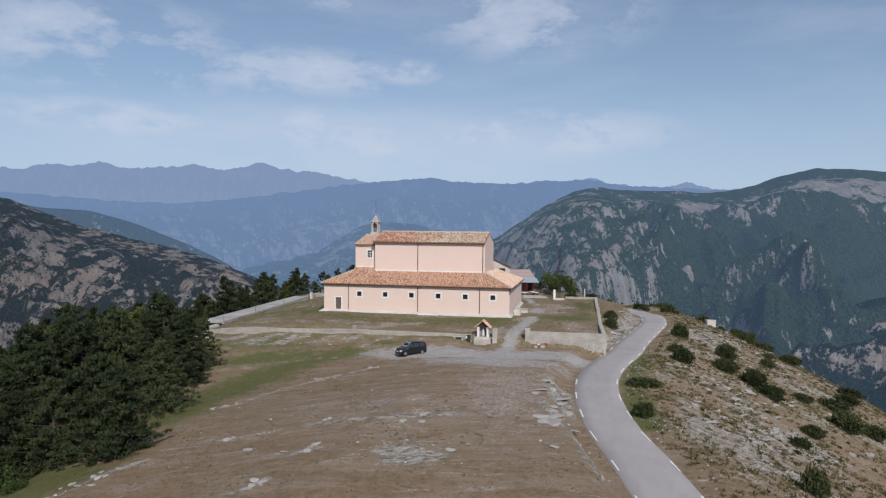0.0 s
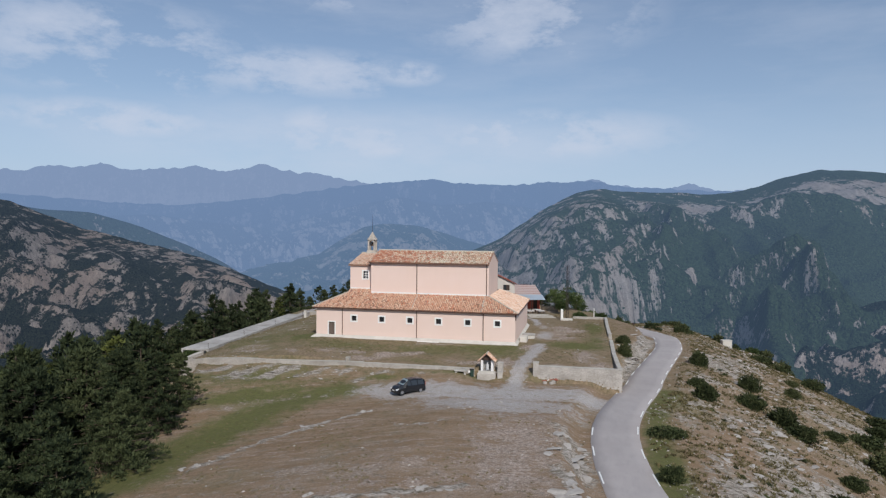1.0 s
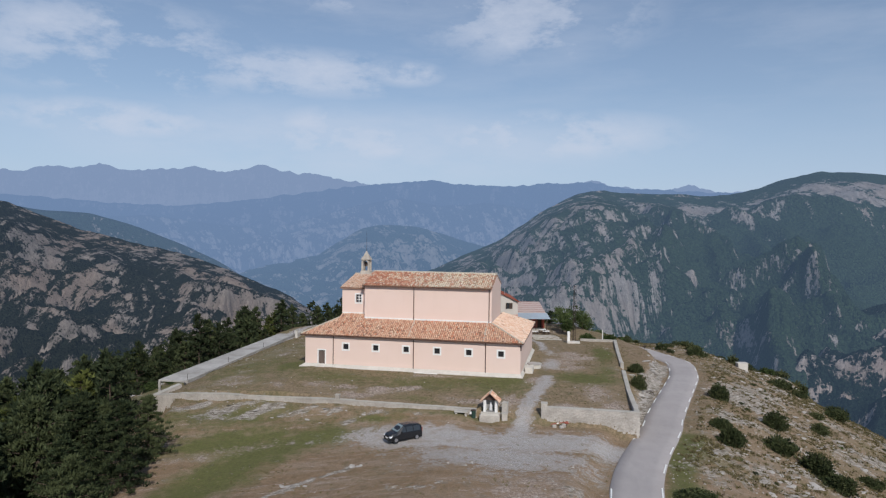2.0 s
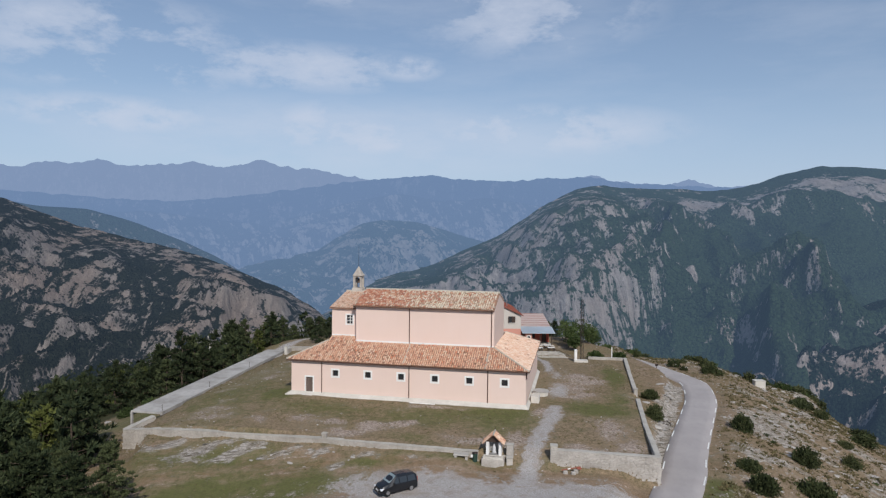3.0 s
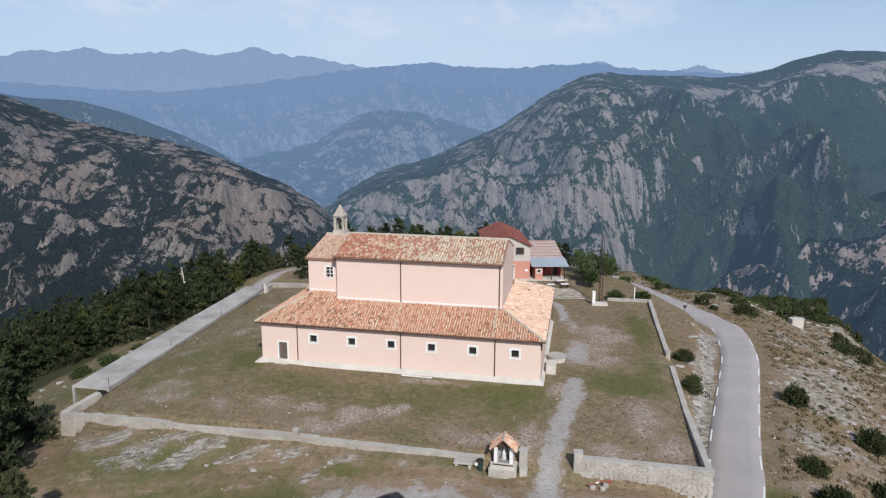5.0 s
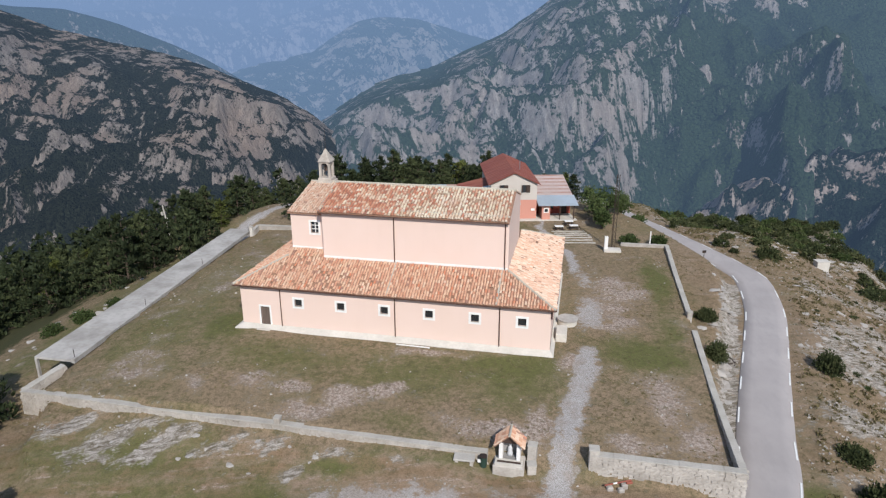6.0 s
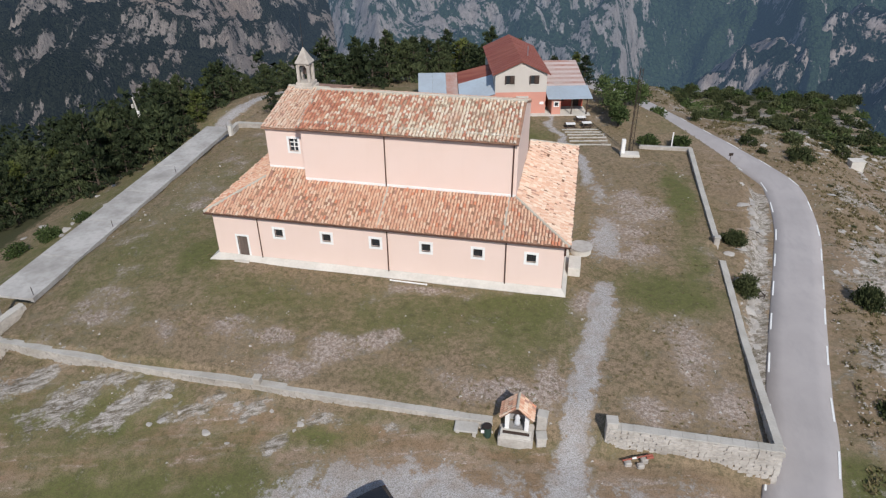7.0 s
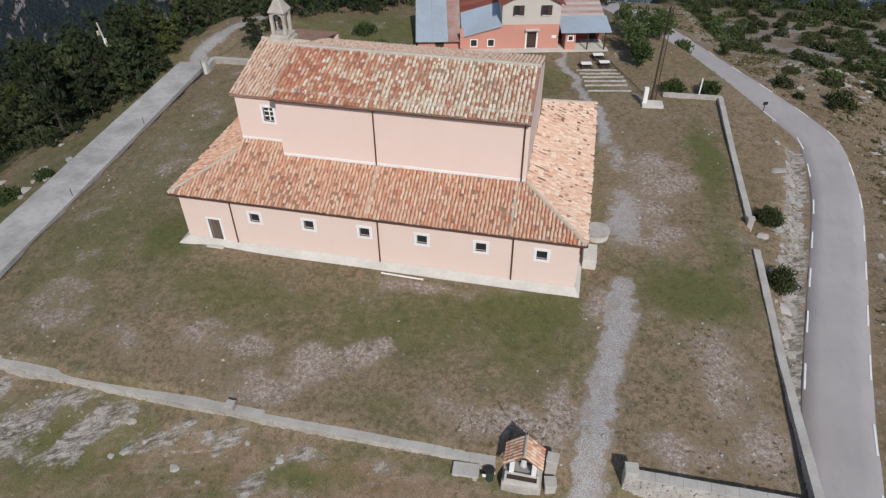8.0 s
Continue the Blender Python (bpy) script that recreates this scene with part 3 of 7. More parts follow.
def ground_masks(x, y):
    top = lambda *fields: np.maximum.reduce(fields)  # noqa: E731
    n = fbm(x * 0.12, y * 0.12, 4, 21)
    wx, wy = fbm(x * 0.4, y * 0.4, 4, 51) - 0.5, fbm(x * 0.4, y * 0.4, 4, 52) - 0.5
    x0, y0 = x + 1.1 * wx, y + 1.1 * wy
    x, y = x + 2.6 * wx, y + 2.6 * wy
    gravel = top(strip(x0, y0, [(1.2, -21), (1.6, -15), (2.2, -9), (3.2, -2), (3.6, 2.5)], 1.45) * 0.9, blob(x, y, -8, -23.5, 14, 4.4, 6) * 1.1, blob(x, y, 6, -22.5, 10, 4.5, 12),
                 blob(x, y, 3.6, 12, 1.9, 5.5, 0) * 0.95, blob(x, y, 2.6, 24, 1.6, 8, 0) * 0.6, strip(x, y, [(-5, 51), (-4.3, 47.8), (-1.4, 39.5), (0.5, 33), (2, 26)], 0.8) * 0.9,
                 blob(x, y, 0.5, -29.5, 14, 6.5, 5) * 0.84, strip(x, y, [(-11, -24), (-2, -24.5), (6, -22), (12, -22)], 3.6))
    green = top(blob(x, y, -4.5, -2.2, 5.5, 3.0) * 0.95, blob(x, y, -36, 1, 4.0, 5.5, 12) * 1.0, blob(x, y, 9.5, 3, 6, 4, -18) * 0.85, blob(x, y, 12.2, 24, 1.9, 13) * 0.95,
                blob(x, y, -12, -6, 9, 5) * 0.66, blob(x, y, -28, -5, 9, 4) * 0.6, blob(x, y, 12, 9, 2.4, 9) * 0.8, blob(x, y, -8.5, 42, 6, 8) * 0.8, blob(x, y, -30, 54, 20, 9) * 0.95,
                blob(x, y, -31, -27, 10, 4.5, 28) * 1.0, blob(x, y, -21, -24, 8, 3, 12) * 0.8, blob(x, y, -62, 16, 8, 40) * 0.6, blob(x, y, 21.5, -16, 3.5, 8, 12) * 0.55,
                blob(x, y, -9, -16.9, 12, 1.2) * 0.6, blob(x, y, -24, -20, 10, 3, 8) * 0.5, blob(x, y, -40, -21.5, 8, 2.2, 14) * 0.6, blob(x, y, -29, -17.2, 3, 1.8) * 0.6, blob(x, y, -43, 4, 8, 26, 6) * 0.5, blob(x, y, -37, -20, 14, 5, 8) * 0.75, blob(x, y, -12.5, -13.4, 4.5, 1.6, -4) * 0.6, blob(x, y, -16.5, -18.9, 3.5, 1.4, 10) * 0.9, blob(x, y, 30, 80, 40, 24) * 0.22,
                blob(x, y, -7, -5, 10, 6) * 0.62, blob(x, y, -29, -70, 7, 6) * 1.0, strip(x, y, [(-30, -54), (-29.5, -46), (-27.5, -36), (-25, -28), (-22, -24)], 5.0) * 1.08, strip(x0, y0, [(18, -50), (17.6, -40), (17.9, -32), (19.2, -24), (22, -13)], 1.9) * 0.9)
    bare = top(blob(x, y, -18.4, -10.0, 2.6, 2.2, 30) * 1.0, blob(x, y, -15.0, -8.6, 2.0, 1.5, 20) * 0.8, blob(x, y, -23.7, -10.2, 1.8, 1.2, 20) * 0.8, blob(x, y, -28.6, -10.0, 2.0, 1.7, 40) * 0.85, blob(x, y, -33.5, -11.0, 1.8, 2.4, 20) * 0.7,
               blob(x, y, 10.4, -5.2, 2.6, 5.5, 10) * 0.85, blob(x, y, 12.4, -11, 3.2, 4.2) * 0.7, blob(x, y, 8.4, -12.6, 4.0, 2.0) * 0.62, blob(x, y, -41, -8, 3, 6, 20) * 0.45, blob(x, y, -4.5, -12.6, 5.0, 1.5) * 1.0, blob(x, y, -0.6, -11, 1.6, 2.6) * 0.8,
               blob(x, y, -21, -13.2, 3, 1.2, 10) * 0.55, blob(x, y, -12.5, -1.3, 4.5, 1.1) * 0.95, blob(x, y, 1.6, -0.4, 1.8, 2.6) * 1.0, blob(x, y, 6.4, 19, 4.2, 8) * 0.8, blob(x, y, 6.8, 9.5, 2.6, 4) * 0.7,
               blob(x, y, -34, -32, 16, 2.2, 30) * 0.5, blob(x, y, -5, -55, 26, 14) * 0.5, blob(x, y, 4.5, -46, 8, 22) * 0.78, blob(x, y, -45, 14, 4, 20, 6) * 0.4)
    rock = top(blob(x, y, -37.2, -17.8, 5.0, 2.0, 38) * 1.0, blob(x, y, -32.4, -18.4, 4.4, 1.7, 42) * 1.0, blob(x, y, -42.5, -16.8, 5.0, 1.6, 34) * 0.9, blob(x, y, -27, -17.4, 3.2, 1.2, 36) * 0.8, blob(x, y, -36.5, -20.6, 3.5, 1.0, 30) * 0.7, blob(x, y, -22.6, -17.4, 2.4, 1.1, 30) * 0.8, blob(x, y, -16.4, -17.3, 1.9, 0.9, 20) * 0.8, blob(x, y, -11.4, -17.6, 1.6, 0.8, 20) * 0.75, blob(x, y, -19.5, -19.6, 1.8, 0.9, 40) * 0.7, strip(x0, y0, [(16.6, -8), (17.6, 2), (19.2, 12), (21.6, 24), (23.4, 33)], 1.6) * 0.95,
               blob(x, y, 9.5, -44, 2.2, 9, 8) * 0.95, strip(x, y, [(-24.5, -53), (-22, -45), (-18.3, -38.7), (-14.2, -33.5)], 0.6) * 0.82, strip(x, y, [(-11.1, -61.7), (-6.3, -60.4), (-1.1, -57.4), (1.5, -56.5)], 0.65) * 0.95,
               strip(x, y, [(-19.7, -64.3), (-16.4, -63.4), (-13.4, -62.6)], 0.55) * 0.8, strip(x, y, [(-10.4, -75.2), (-8.4, -73.2)], 0.6) * 0.9, blob(x, y, -0.4, -67.6, 3.6, 2.6, 20) * 0.95, blob(x, y, -8, -67.5, 3.6, 1.0, 12) * 0.7,
               strip(x, y, [(-25.5, -74), (-22.5, -70.5), (-21, -68)], 0.7) * 0.85, strip(x, y, [(8.2, -50), (9.6, -56), (11.8, -61), (13, -66)], 1.0) * 0.75, blob(x, y, -5, -39, 6, 1.0, 12) * 0.6)
    bare = bare + 1.5 * np.maximum(0, fbm(x * 0.3, y * 0.3, 4, 91) - 0.48) * ((y > -15) & (x < 16))
    slope = smooth(24, 34, x - np.interp(y, ROAD_Y, ROAD_X) + 24)
    clump = fbm(x * 0.11, y * 0.16, 5, 23)
    rock = np.maximum(rock, slope * np.clip(3.0 * (clump - 0.42), 0, 0.85) * (x > 15))
    rock = np.maximum(rock, 0.75 * smooth(48, 62, y) * smooth(16, 24, x) * np.clip(3.0 * (clump - 0.36), 0, 1))
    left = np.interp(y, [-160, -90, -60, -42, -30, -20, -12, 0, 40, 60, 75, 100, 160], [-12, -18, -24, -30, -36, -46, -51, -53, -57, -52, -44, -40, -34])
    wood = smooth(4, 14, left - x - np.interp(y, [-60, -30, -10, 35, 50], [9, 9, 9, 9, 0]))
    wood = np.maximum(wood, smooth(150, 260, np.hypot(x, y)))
    for m in (gravel, green, bare, rock):
        m *= 1 - wood
    gravel = np.maximum(gravel, strip(x0, y0, TRACK, 1.7))
    wood = wood * (1 - strip(x0, y0, TRACK, 2.0))
    brown = np.maximum(smooth(-15.5, -18, y), 0.5 * smooth(15, 18, x)) * (1 - wood)
    return {"brown": brown, "gravel": gravel, "green": np.clip(green + 0.8 * (fbm(x * 0.09, y * 0.09, 4, 33) - 0.38), 0, 1), "bare": bare, "rock": rock, "wood": wood}


def build_ground():
    xs, ys = axis(-78, 62, 0.55, 4300), axis(-84, 92, 0.55, 4300)
    gx, gy = np.meshgrid(xs, ys)
    gz = hill(gx.ravel(), gy.ravel()).reshape(gx.shape)
    rough = fbm(gx * 0.8, gy * 0.8, 3, 5) - 0.5
    masks = ground_masks(gx, gy)
    gz = gz + rough * (0.05 + 0.55 * masks["rock"] * smooth(2.6, 4.5, road_gap(gx, gy))) * smooth(1.0, 3.5, np.hypot(np.maximum(0, abs(gx + 17) - 18), np.maximum(0, abs(gy - 12) - 13)))
    nx, ny = len(xs), len(ys)
    idx = np.arange(nx * ny).reshape(ny, nx)
    quads = np.stack([idx[:-1, :-1], idx[:-1, 1:], idx[1:, 1:], idx[1:, :-1]], -1).reshape(-1, 4)
    me = bpy.data.meshes.new("ground")
    me.vertices.add(nx * ny)
    me.vertices.foreach_set("co", np.stack([gx, gy, gz], -1).ravel().astype(np.float32))
    me.loops.add(quads.size)
    me.loops.foreach_set("vertex_index", quads.ravel().astype(np.int32))
    me.polygons.add(len(quads))
    me.polygons.foreach_set("loop_start", np.arange(0, quads.size, 4, dtype=np.int32))
    me.update(calc_edges=True)
    for name, values in masks.items():
        a = me.attributes.new(name, "FLOAT", "POINT")
        a.data.foreach_set("value", values.ravel().astype(np.float32))
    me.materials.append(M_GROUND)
    me.shade_smooth()
    return tagged(new("ground", me), "dry grassy hilltop with limestone, gravel and bare soil", "ground", kind="structure")


build_ground()

# ---- mountains a long way off ----
EYE = (4.0, -76.0, 28.0)


def range_sheet(name, label, ridge, reach, foot, foot_z, material, cols, rows, relief, wave, seed, bulge=1.0, drop=0.35, rocky=None, jag=0.0, slant=0.0, level=0.45):
    """A mountain side: from its foot in the valley up to a ridge of the given bearings and heights, then down behind."""
    a0, a1 = ridge[0][0], ridge[-1][0]
    ins = [v for v in (max(a0, -50), min(a1, 32)) if a0 < v < a1]
    knots = [a0] + ins + [a1] if len(ins) == 2 and ins[0] < ins[1] else [a0, a1]
    # most columns go to the bearings that open towards the hill
    shares = [6.0 if -51 < (p + q) / 2 < 33 else 1.0 for p, q in zip(knots, knots[1:])]
    loads = np.cumsum([0] + [w * (q - p) for w, p, q in zip(shares, knots, knots[1:])])
    az = np.interp(np.linspace(0, loads[-1], cols), loads, knots)
    el = np.interp(az, [p[0] for p in ridge], [p[1] for p in ridge])
    el = np.convolve(np.pad(el, 2, mode="edge"), np.ones(5) / 5, "valid")
    el = el + jag * (fbm(az * 0.9, az * 0.0, 5, seed, True) - 0.6)
    top = EYE[2] + reach * np.tan(np.radians(el))
    v = np.concatenate([np.linspace(0, 1, rows), [1.06, 1.15, 1.3]])
    A, V = np.meshgrid(np.radians(az), v)
    T = np.broadcast_to(top, A.shape)
    R = foot + (reach - foot) * V
    up = np.clip(V, 0, 1)
    z = foot_z + (T - foot_z) * (up**bulge) - np.maximum(0, V - 1) * (reach - foot) * drop * 2
    X, Y = EYE[0] + R * np.sin(A), EYE[1] + R * np.cos(A)
    # spurs and gullies run down the slope, leaning with the lie of the beds
    u = A * 0.5 * (reach + foot)
    w = V * (reach - foot)
    u2 = u + slant * w
    bend, sway = fbm(X / wave, Y / wave, 3, seed + 5) - 0.5, fbm(X / wave, Y / wave, 3, seed + 6) - 0.5
    spur = fbm(u2 / wave + 1.1 * bend, w / (wave * 2.3) + 0.7 * sway, 7, seed, True) - 0.55
    weight = np.minimum(1, 0.04 + np.sin(np.pi * np.clip(V * 1.07, 0, 1)) * 1.15)
    crag = fbm(u2 / (wave * 0.11) + bend, w / (wave * 0.2), 5, seed + 60, True) - 0.5
    ledge = z / 62.0 + 4 * fbm(X / 420, Y / 420, 3, seed + 80)
    z = z + relief * (2.1 * spur * weight + (0.03 + 0.16 * weight) * crag * np.clip(V, 0, 1)) + 0.08 * relief * weight * np.sin(ledge * 6.28)
    # no spur stands above its own ridge
    z = np.where(V < 1, np.minimum(z, EYE[2] + R * (T - EYE[2]) / reach - 0.05 * (1 - V) * reach), z)
    idx = np.arange(A.size).reshape(A.shape)
    quads = np.stack([idx[:-1, :-1], idx[:-1, 1:], idx[1:, 1:], idx[1:, :-1]], -1).reshape(-1, 4)
    me = bpy.data.meshes.new(name)
    me.from_pydata(np.stack([X, Y, z], -1).reshape(-1, 3).tolist(), [], quads.tolist())
    me.update()
    # bare where it is steep
    dr = np.gradient(z, axis=0) / np.maximum(np.gradient(R, axis=0), 1e-3)
    dt = np.gradient(z, axis=1) / np.maximum(np.gradient(A, axis=1) * R, 1e-3)
    steep = np.hypot(dr, dt)
    core = steep[rows // 8:rows]
    cliff = level + 0.16 * np.clip((steep - np.median(core)) / (core.std() + 1e-6), -2, 2) + 0.5 * spur
    if rocky:
        cliff = cliff + rocky(np.degrees(A), V)
    a = me.attributes.new("cliff", "FLOAT", "POINT")
    a.data.foreach_set("value", cliff.ravel().astype(np.float32))
    a = me.attributes.new("flow", "FLOAT_VECTOR", "POINT")
    a.data.foreach_set("vector", np.stack([u2, w, 0 * u], -1).ravel().astype(np.float32))
    me.materials.append(material)
    me.shade_smooth()
    return tagged(new(name, me), label, "mountain", kind="structure")


# emission colours that stand for the haze in front of the ranges
HAZE_GLOW = (0.172, 0.275, 0.455)
FAR_HAZE_GLOW = (0.2, 0.305, 0.515)
PALE_HAZE_GLOW = (0.265, 0.365, 0.57)
M_LEFTMT = mountain_material("rocky_mountain", (0.021, 0.024, 0.016), (0.33, 0.285, 0.25), HAZE_GLOW, (0.03, 0.15), (800, 2300), 5.5, 0.72, 0.4, 0.5)
M_RIGHTMT = mountain_material("wooded_mountain", (0.033, 0.053, 0.030), (0.4, 0.37, 0.345), HAZE_GLOW, (0.15, 0.34), (1000, 3300), 8.5, 0.72, 0.7, 0.3)
M_LOWCLIFF = mountain_material("cliff_spur", (0.016, 0.026, 0.02), (0.42, 0.37, 0.34), HAZE_GLOW, (0.1, 0.2), (900, 1900), 7.0, 0.74, 1.3, 0.4)
M_MIDHILL = mountain_material("hazy_hills", (0.03, 0.05, 0.038), (0.4, 0.38, 0.36), HAZE_GLOW, (0.58, 0.76), (2500, 4000), 16.0, 0.68, 0.5, 0.2)
M_SHOULDER = mountain_material("dim_shoulder", (0.026, 0.042, 0.03), (0.3, 0.28, 0.26), HAZE_GLOW, (0.35, 0.5), (2500, 3500), 14.0, 0.62, 0.5, 0.2)
M_FARMT = mountain_material("far_blue_range", (0.03, 0.05, 0.045), (0.3, 0.3, 0.3), FAR_HAZE_GLOW, (0.84, 0.92), (3900, 4480), 20.0, 0.72, 0.5, 0.1)
M_INNER = mountain_material("hazy_inner_ridge", (0.03, 0.05, 0.045), (0.4, 0.39, 0.37), FAR_HAZE_GLOW, (0.76, 0.88), (3600, 4250), 18.0, 0.66, 0.5, 0.1)
M_PALEMT = mountain_material("farthest_pale_range", (0.03, 0.05, 0.045), (0.3, 0.3, 0.3), PALE_HAZE_GLOW, (0.92, 0.96), (4500, 4850), 22.0, 0.6, 0.5, 0.1)

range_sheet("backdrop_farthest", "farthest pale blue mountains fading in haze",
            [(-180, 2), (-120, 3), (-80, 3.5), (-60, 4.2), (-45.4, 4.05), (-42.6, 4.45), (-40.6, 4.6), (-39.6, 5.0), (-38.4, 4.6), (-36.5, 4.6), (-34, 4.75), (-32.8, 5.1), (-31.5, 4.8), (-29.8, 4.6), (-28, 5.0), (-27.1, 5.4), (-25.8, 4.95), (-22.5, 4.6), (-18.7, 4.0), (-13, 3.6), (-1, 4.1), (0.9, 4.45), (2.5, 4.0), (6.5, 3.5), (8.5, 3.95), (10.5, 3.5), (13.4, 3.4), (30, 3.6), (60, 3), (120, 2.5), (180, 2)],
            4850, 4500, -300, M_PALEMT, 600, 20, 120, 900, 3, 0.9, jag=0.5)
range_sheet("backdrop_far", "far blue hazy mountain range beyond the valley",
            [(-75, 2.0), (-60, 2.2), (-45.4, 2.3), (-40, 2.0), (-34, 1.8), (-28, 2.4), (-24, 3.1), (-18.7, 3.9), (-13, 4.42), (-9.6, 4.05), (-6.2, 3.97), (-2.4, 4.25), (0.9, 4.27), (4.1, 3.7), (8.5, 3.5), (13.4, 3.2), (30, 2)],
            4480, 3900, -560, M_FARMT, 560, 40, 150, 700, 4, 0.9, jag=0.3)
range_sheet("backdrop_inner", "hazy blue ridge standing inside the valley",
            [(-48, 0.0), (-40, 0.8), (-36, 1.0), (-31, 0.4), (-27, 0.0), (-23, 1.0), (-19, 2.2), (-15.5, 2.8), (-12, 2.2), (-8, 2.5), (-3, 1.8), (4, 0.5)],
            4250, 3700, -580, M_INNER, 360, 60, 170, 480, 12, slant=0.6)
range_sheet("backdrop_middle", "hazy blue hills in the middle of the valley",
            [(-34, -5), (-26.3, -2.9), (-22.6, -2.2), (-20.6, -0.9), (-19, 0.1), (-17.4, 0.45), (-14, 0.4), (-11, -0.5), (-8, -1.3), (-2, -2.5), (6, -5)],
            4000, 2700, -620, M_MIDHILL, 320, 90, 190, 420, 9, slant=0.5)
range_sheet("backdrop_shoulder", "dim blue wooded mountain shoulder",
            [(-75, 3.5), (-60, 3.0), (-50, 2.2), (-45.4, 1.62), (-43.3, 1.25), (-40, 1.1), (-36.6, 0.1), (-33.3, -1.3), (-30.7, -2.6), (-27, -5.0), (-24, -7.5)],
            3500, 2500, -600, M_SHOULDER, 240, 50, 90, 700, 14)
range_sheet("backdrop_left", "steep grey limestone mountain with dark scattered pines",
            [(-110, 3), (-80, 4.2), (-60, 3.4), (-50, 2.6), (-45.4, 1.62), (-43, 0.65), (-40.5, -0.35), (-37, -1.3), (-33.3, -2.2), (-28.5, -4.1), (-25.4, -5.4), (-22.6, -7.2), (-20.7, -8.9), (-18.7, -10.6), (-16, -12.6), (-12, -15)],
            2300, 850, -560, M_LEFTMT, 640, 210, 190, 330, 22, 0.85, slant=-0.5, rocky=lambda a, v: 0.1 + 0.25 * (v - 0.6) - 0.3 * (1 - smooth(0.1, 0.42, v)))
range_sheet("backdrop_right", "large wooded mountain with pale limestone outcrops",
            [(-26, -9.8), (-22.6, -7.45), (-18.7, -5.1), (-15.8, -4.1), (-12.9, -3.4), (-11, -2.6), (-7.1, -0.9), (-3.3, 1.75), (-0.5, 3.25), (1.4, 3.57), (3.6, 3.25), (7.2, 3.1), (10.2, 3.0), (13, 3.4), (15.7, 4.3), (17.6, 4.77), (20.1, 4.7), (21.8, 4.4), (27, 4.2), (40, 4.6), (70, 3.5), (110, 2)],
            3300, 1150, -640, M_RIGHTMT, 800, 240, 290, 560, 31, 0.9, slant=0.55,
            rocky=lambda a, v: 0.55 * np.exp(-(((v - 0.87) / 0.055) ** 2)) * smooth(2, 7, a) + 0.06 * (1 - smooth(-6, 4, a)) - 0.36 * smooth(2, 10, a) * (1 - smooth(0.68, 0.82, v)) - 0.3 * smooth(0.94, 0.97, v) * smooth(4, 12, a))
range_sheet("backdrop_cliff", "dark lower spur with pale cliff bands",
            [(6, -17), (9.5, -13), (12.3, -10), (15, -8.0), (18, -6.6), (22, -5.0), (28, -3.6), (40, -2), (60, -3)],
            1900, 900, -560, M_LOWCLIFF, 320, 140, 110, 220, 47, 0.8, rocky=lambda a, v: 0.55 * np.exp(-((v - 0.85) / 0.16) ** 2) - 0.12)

# ---- road ----


def road_line(step=1.5):
    pts = [Vector((x, y)) for x, y in zip(ROAD_X, ROAD_Y)]
    out = []
    for i in range(len(pts) - 1):
        p0, p1, p2, p3 = pts[max(i - 1, 0)], pts[i], pts[i + 1], pts[min(i + 2, len(pts) - 1)]
        n = max(2, int((p2 - p1).length / step))
        for k in range(n):
            t = k / n
            out.append(0.5 * ((2 * p1) + (p2 - p0) * t + (2 * p0 - 5 * p1 + 4 * p2 - p3) * t * t + (3 * p1 - p0 - 3 * p2 + p3) * t**3))
    return out


def build_road():
    line = road_line()
    ROAD_HALF = 2.4
    verts, faces, lefts, rights = [], [], [], []
    for i, p in enumerate(line):
        d = (line[min(i + 1, len(line) - 1)] - line[max(i - 1, 0)]).normalized()
        side = Vector((d.y, -d.x))
        z = float(np.interp(p.y, ROAD_Y, ROAD_Z))
        ragged = 0.12 * (fbm(np.array([p.y * 0.5]), np.array([3.0]), 2, 1)[0] - 0.5)
        for k, w in enumerate((-1.0, -0.5, 0.0, 0.5, 1.0)):
            q = p + side * (ROAD_HALF + ragged) * w
            verts.append((q.x, q.y, z + 0.05 + 0.03 * (1 - w * w)))
        for w in (-1, 1):
            q = p + side * (ROAD_HALF + 0.15) * w
            verts.append((q.x, q.y, z - 0.25))
        (lefts.append((p - side * (ROAD_HALF - 0.1), d, z)), rights.append((p + side * (ROAD_HALF - 0.1), d, z)))
        if i:
            a, b = 7 * (i - 1), 7 * i
            for k in range(4):
                faces.append((a + k, a + k + 1, b + k + 1, b + k))
            faces += [(a + 5, a, b, b + 5), (a + 4, a + 6, b + 6, b + 4)]
    road = part("road", (verts, faces), M_ROAD, None, "narrow worn grey asphalt mountain road", smooth_faces=True)
    tagged(road, category="road", kind="structure")
    for edge in (lefts, rights):
        travelled, on = 0.0, []
        for i in range(1, len(edge)):
            travelled += (edge[i][0] - edge[i - 1][0]).length
            p, d, z = edge[i]
            if -100 < p.y < 78 and travelled > 6.0 and not (edge is lefts and -30 < p.y < -16):
                travelled = 0.0
                m = pose(p.x, p.y, z + 0.062, 0, 0, math.degrees(math.atan2(d.y, d.x)))
                on.append(m)
        for m in on:
            dash = part("edge_dash", dash_mesh, M_PAINT, road)
            dash.matrix_basis = m
    return road


dash_mesh = mesh_of("edge_dash", [(x, y, z) for z in (0, 0.012) for x, y in ((-1.4, -0.07), (1.4, -0.07), (1.4, 0.07), (-1.4, 0.07))],
                    [(4, 5, 6, 7), (0, 1, 5, 4), (1, 2, 6, 5), (2, 3, 7, 6), (3, 0, 4, 7)], M_PAINT)
build_road()

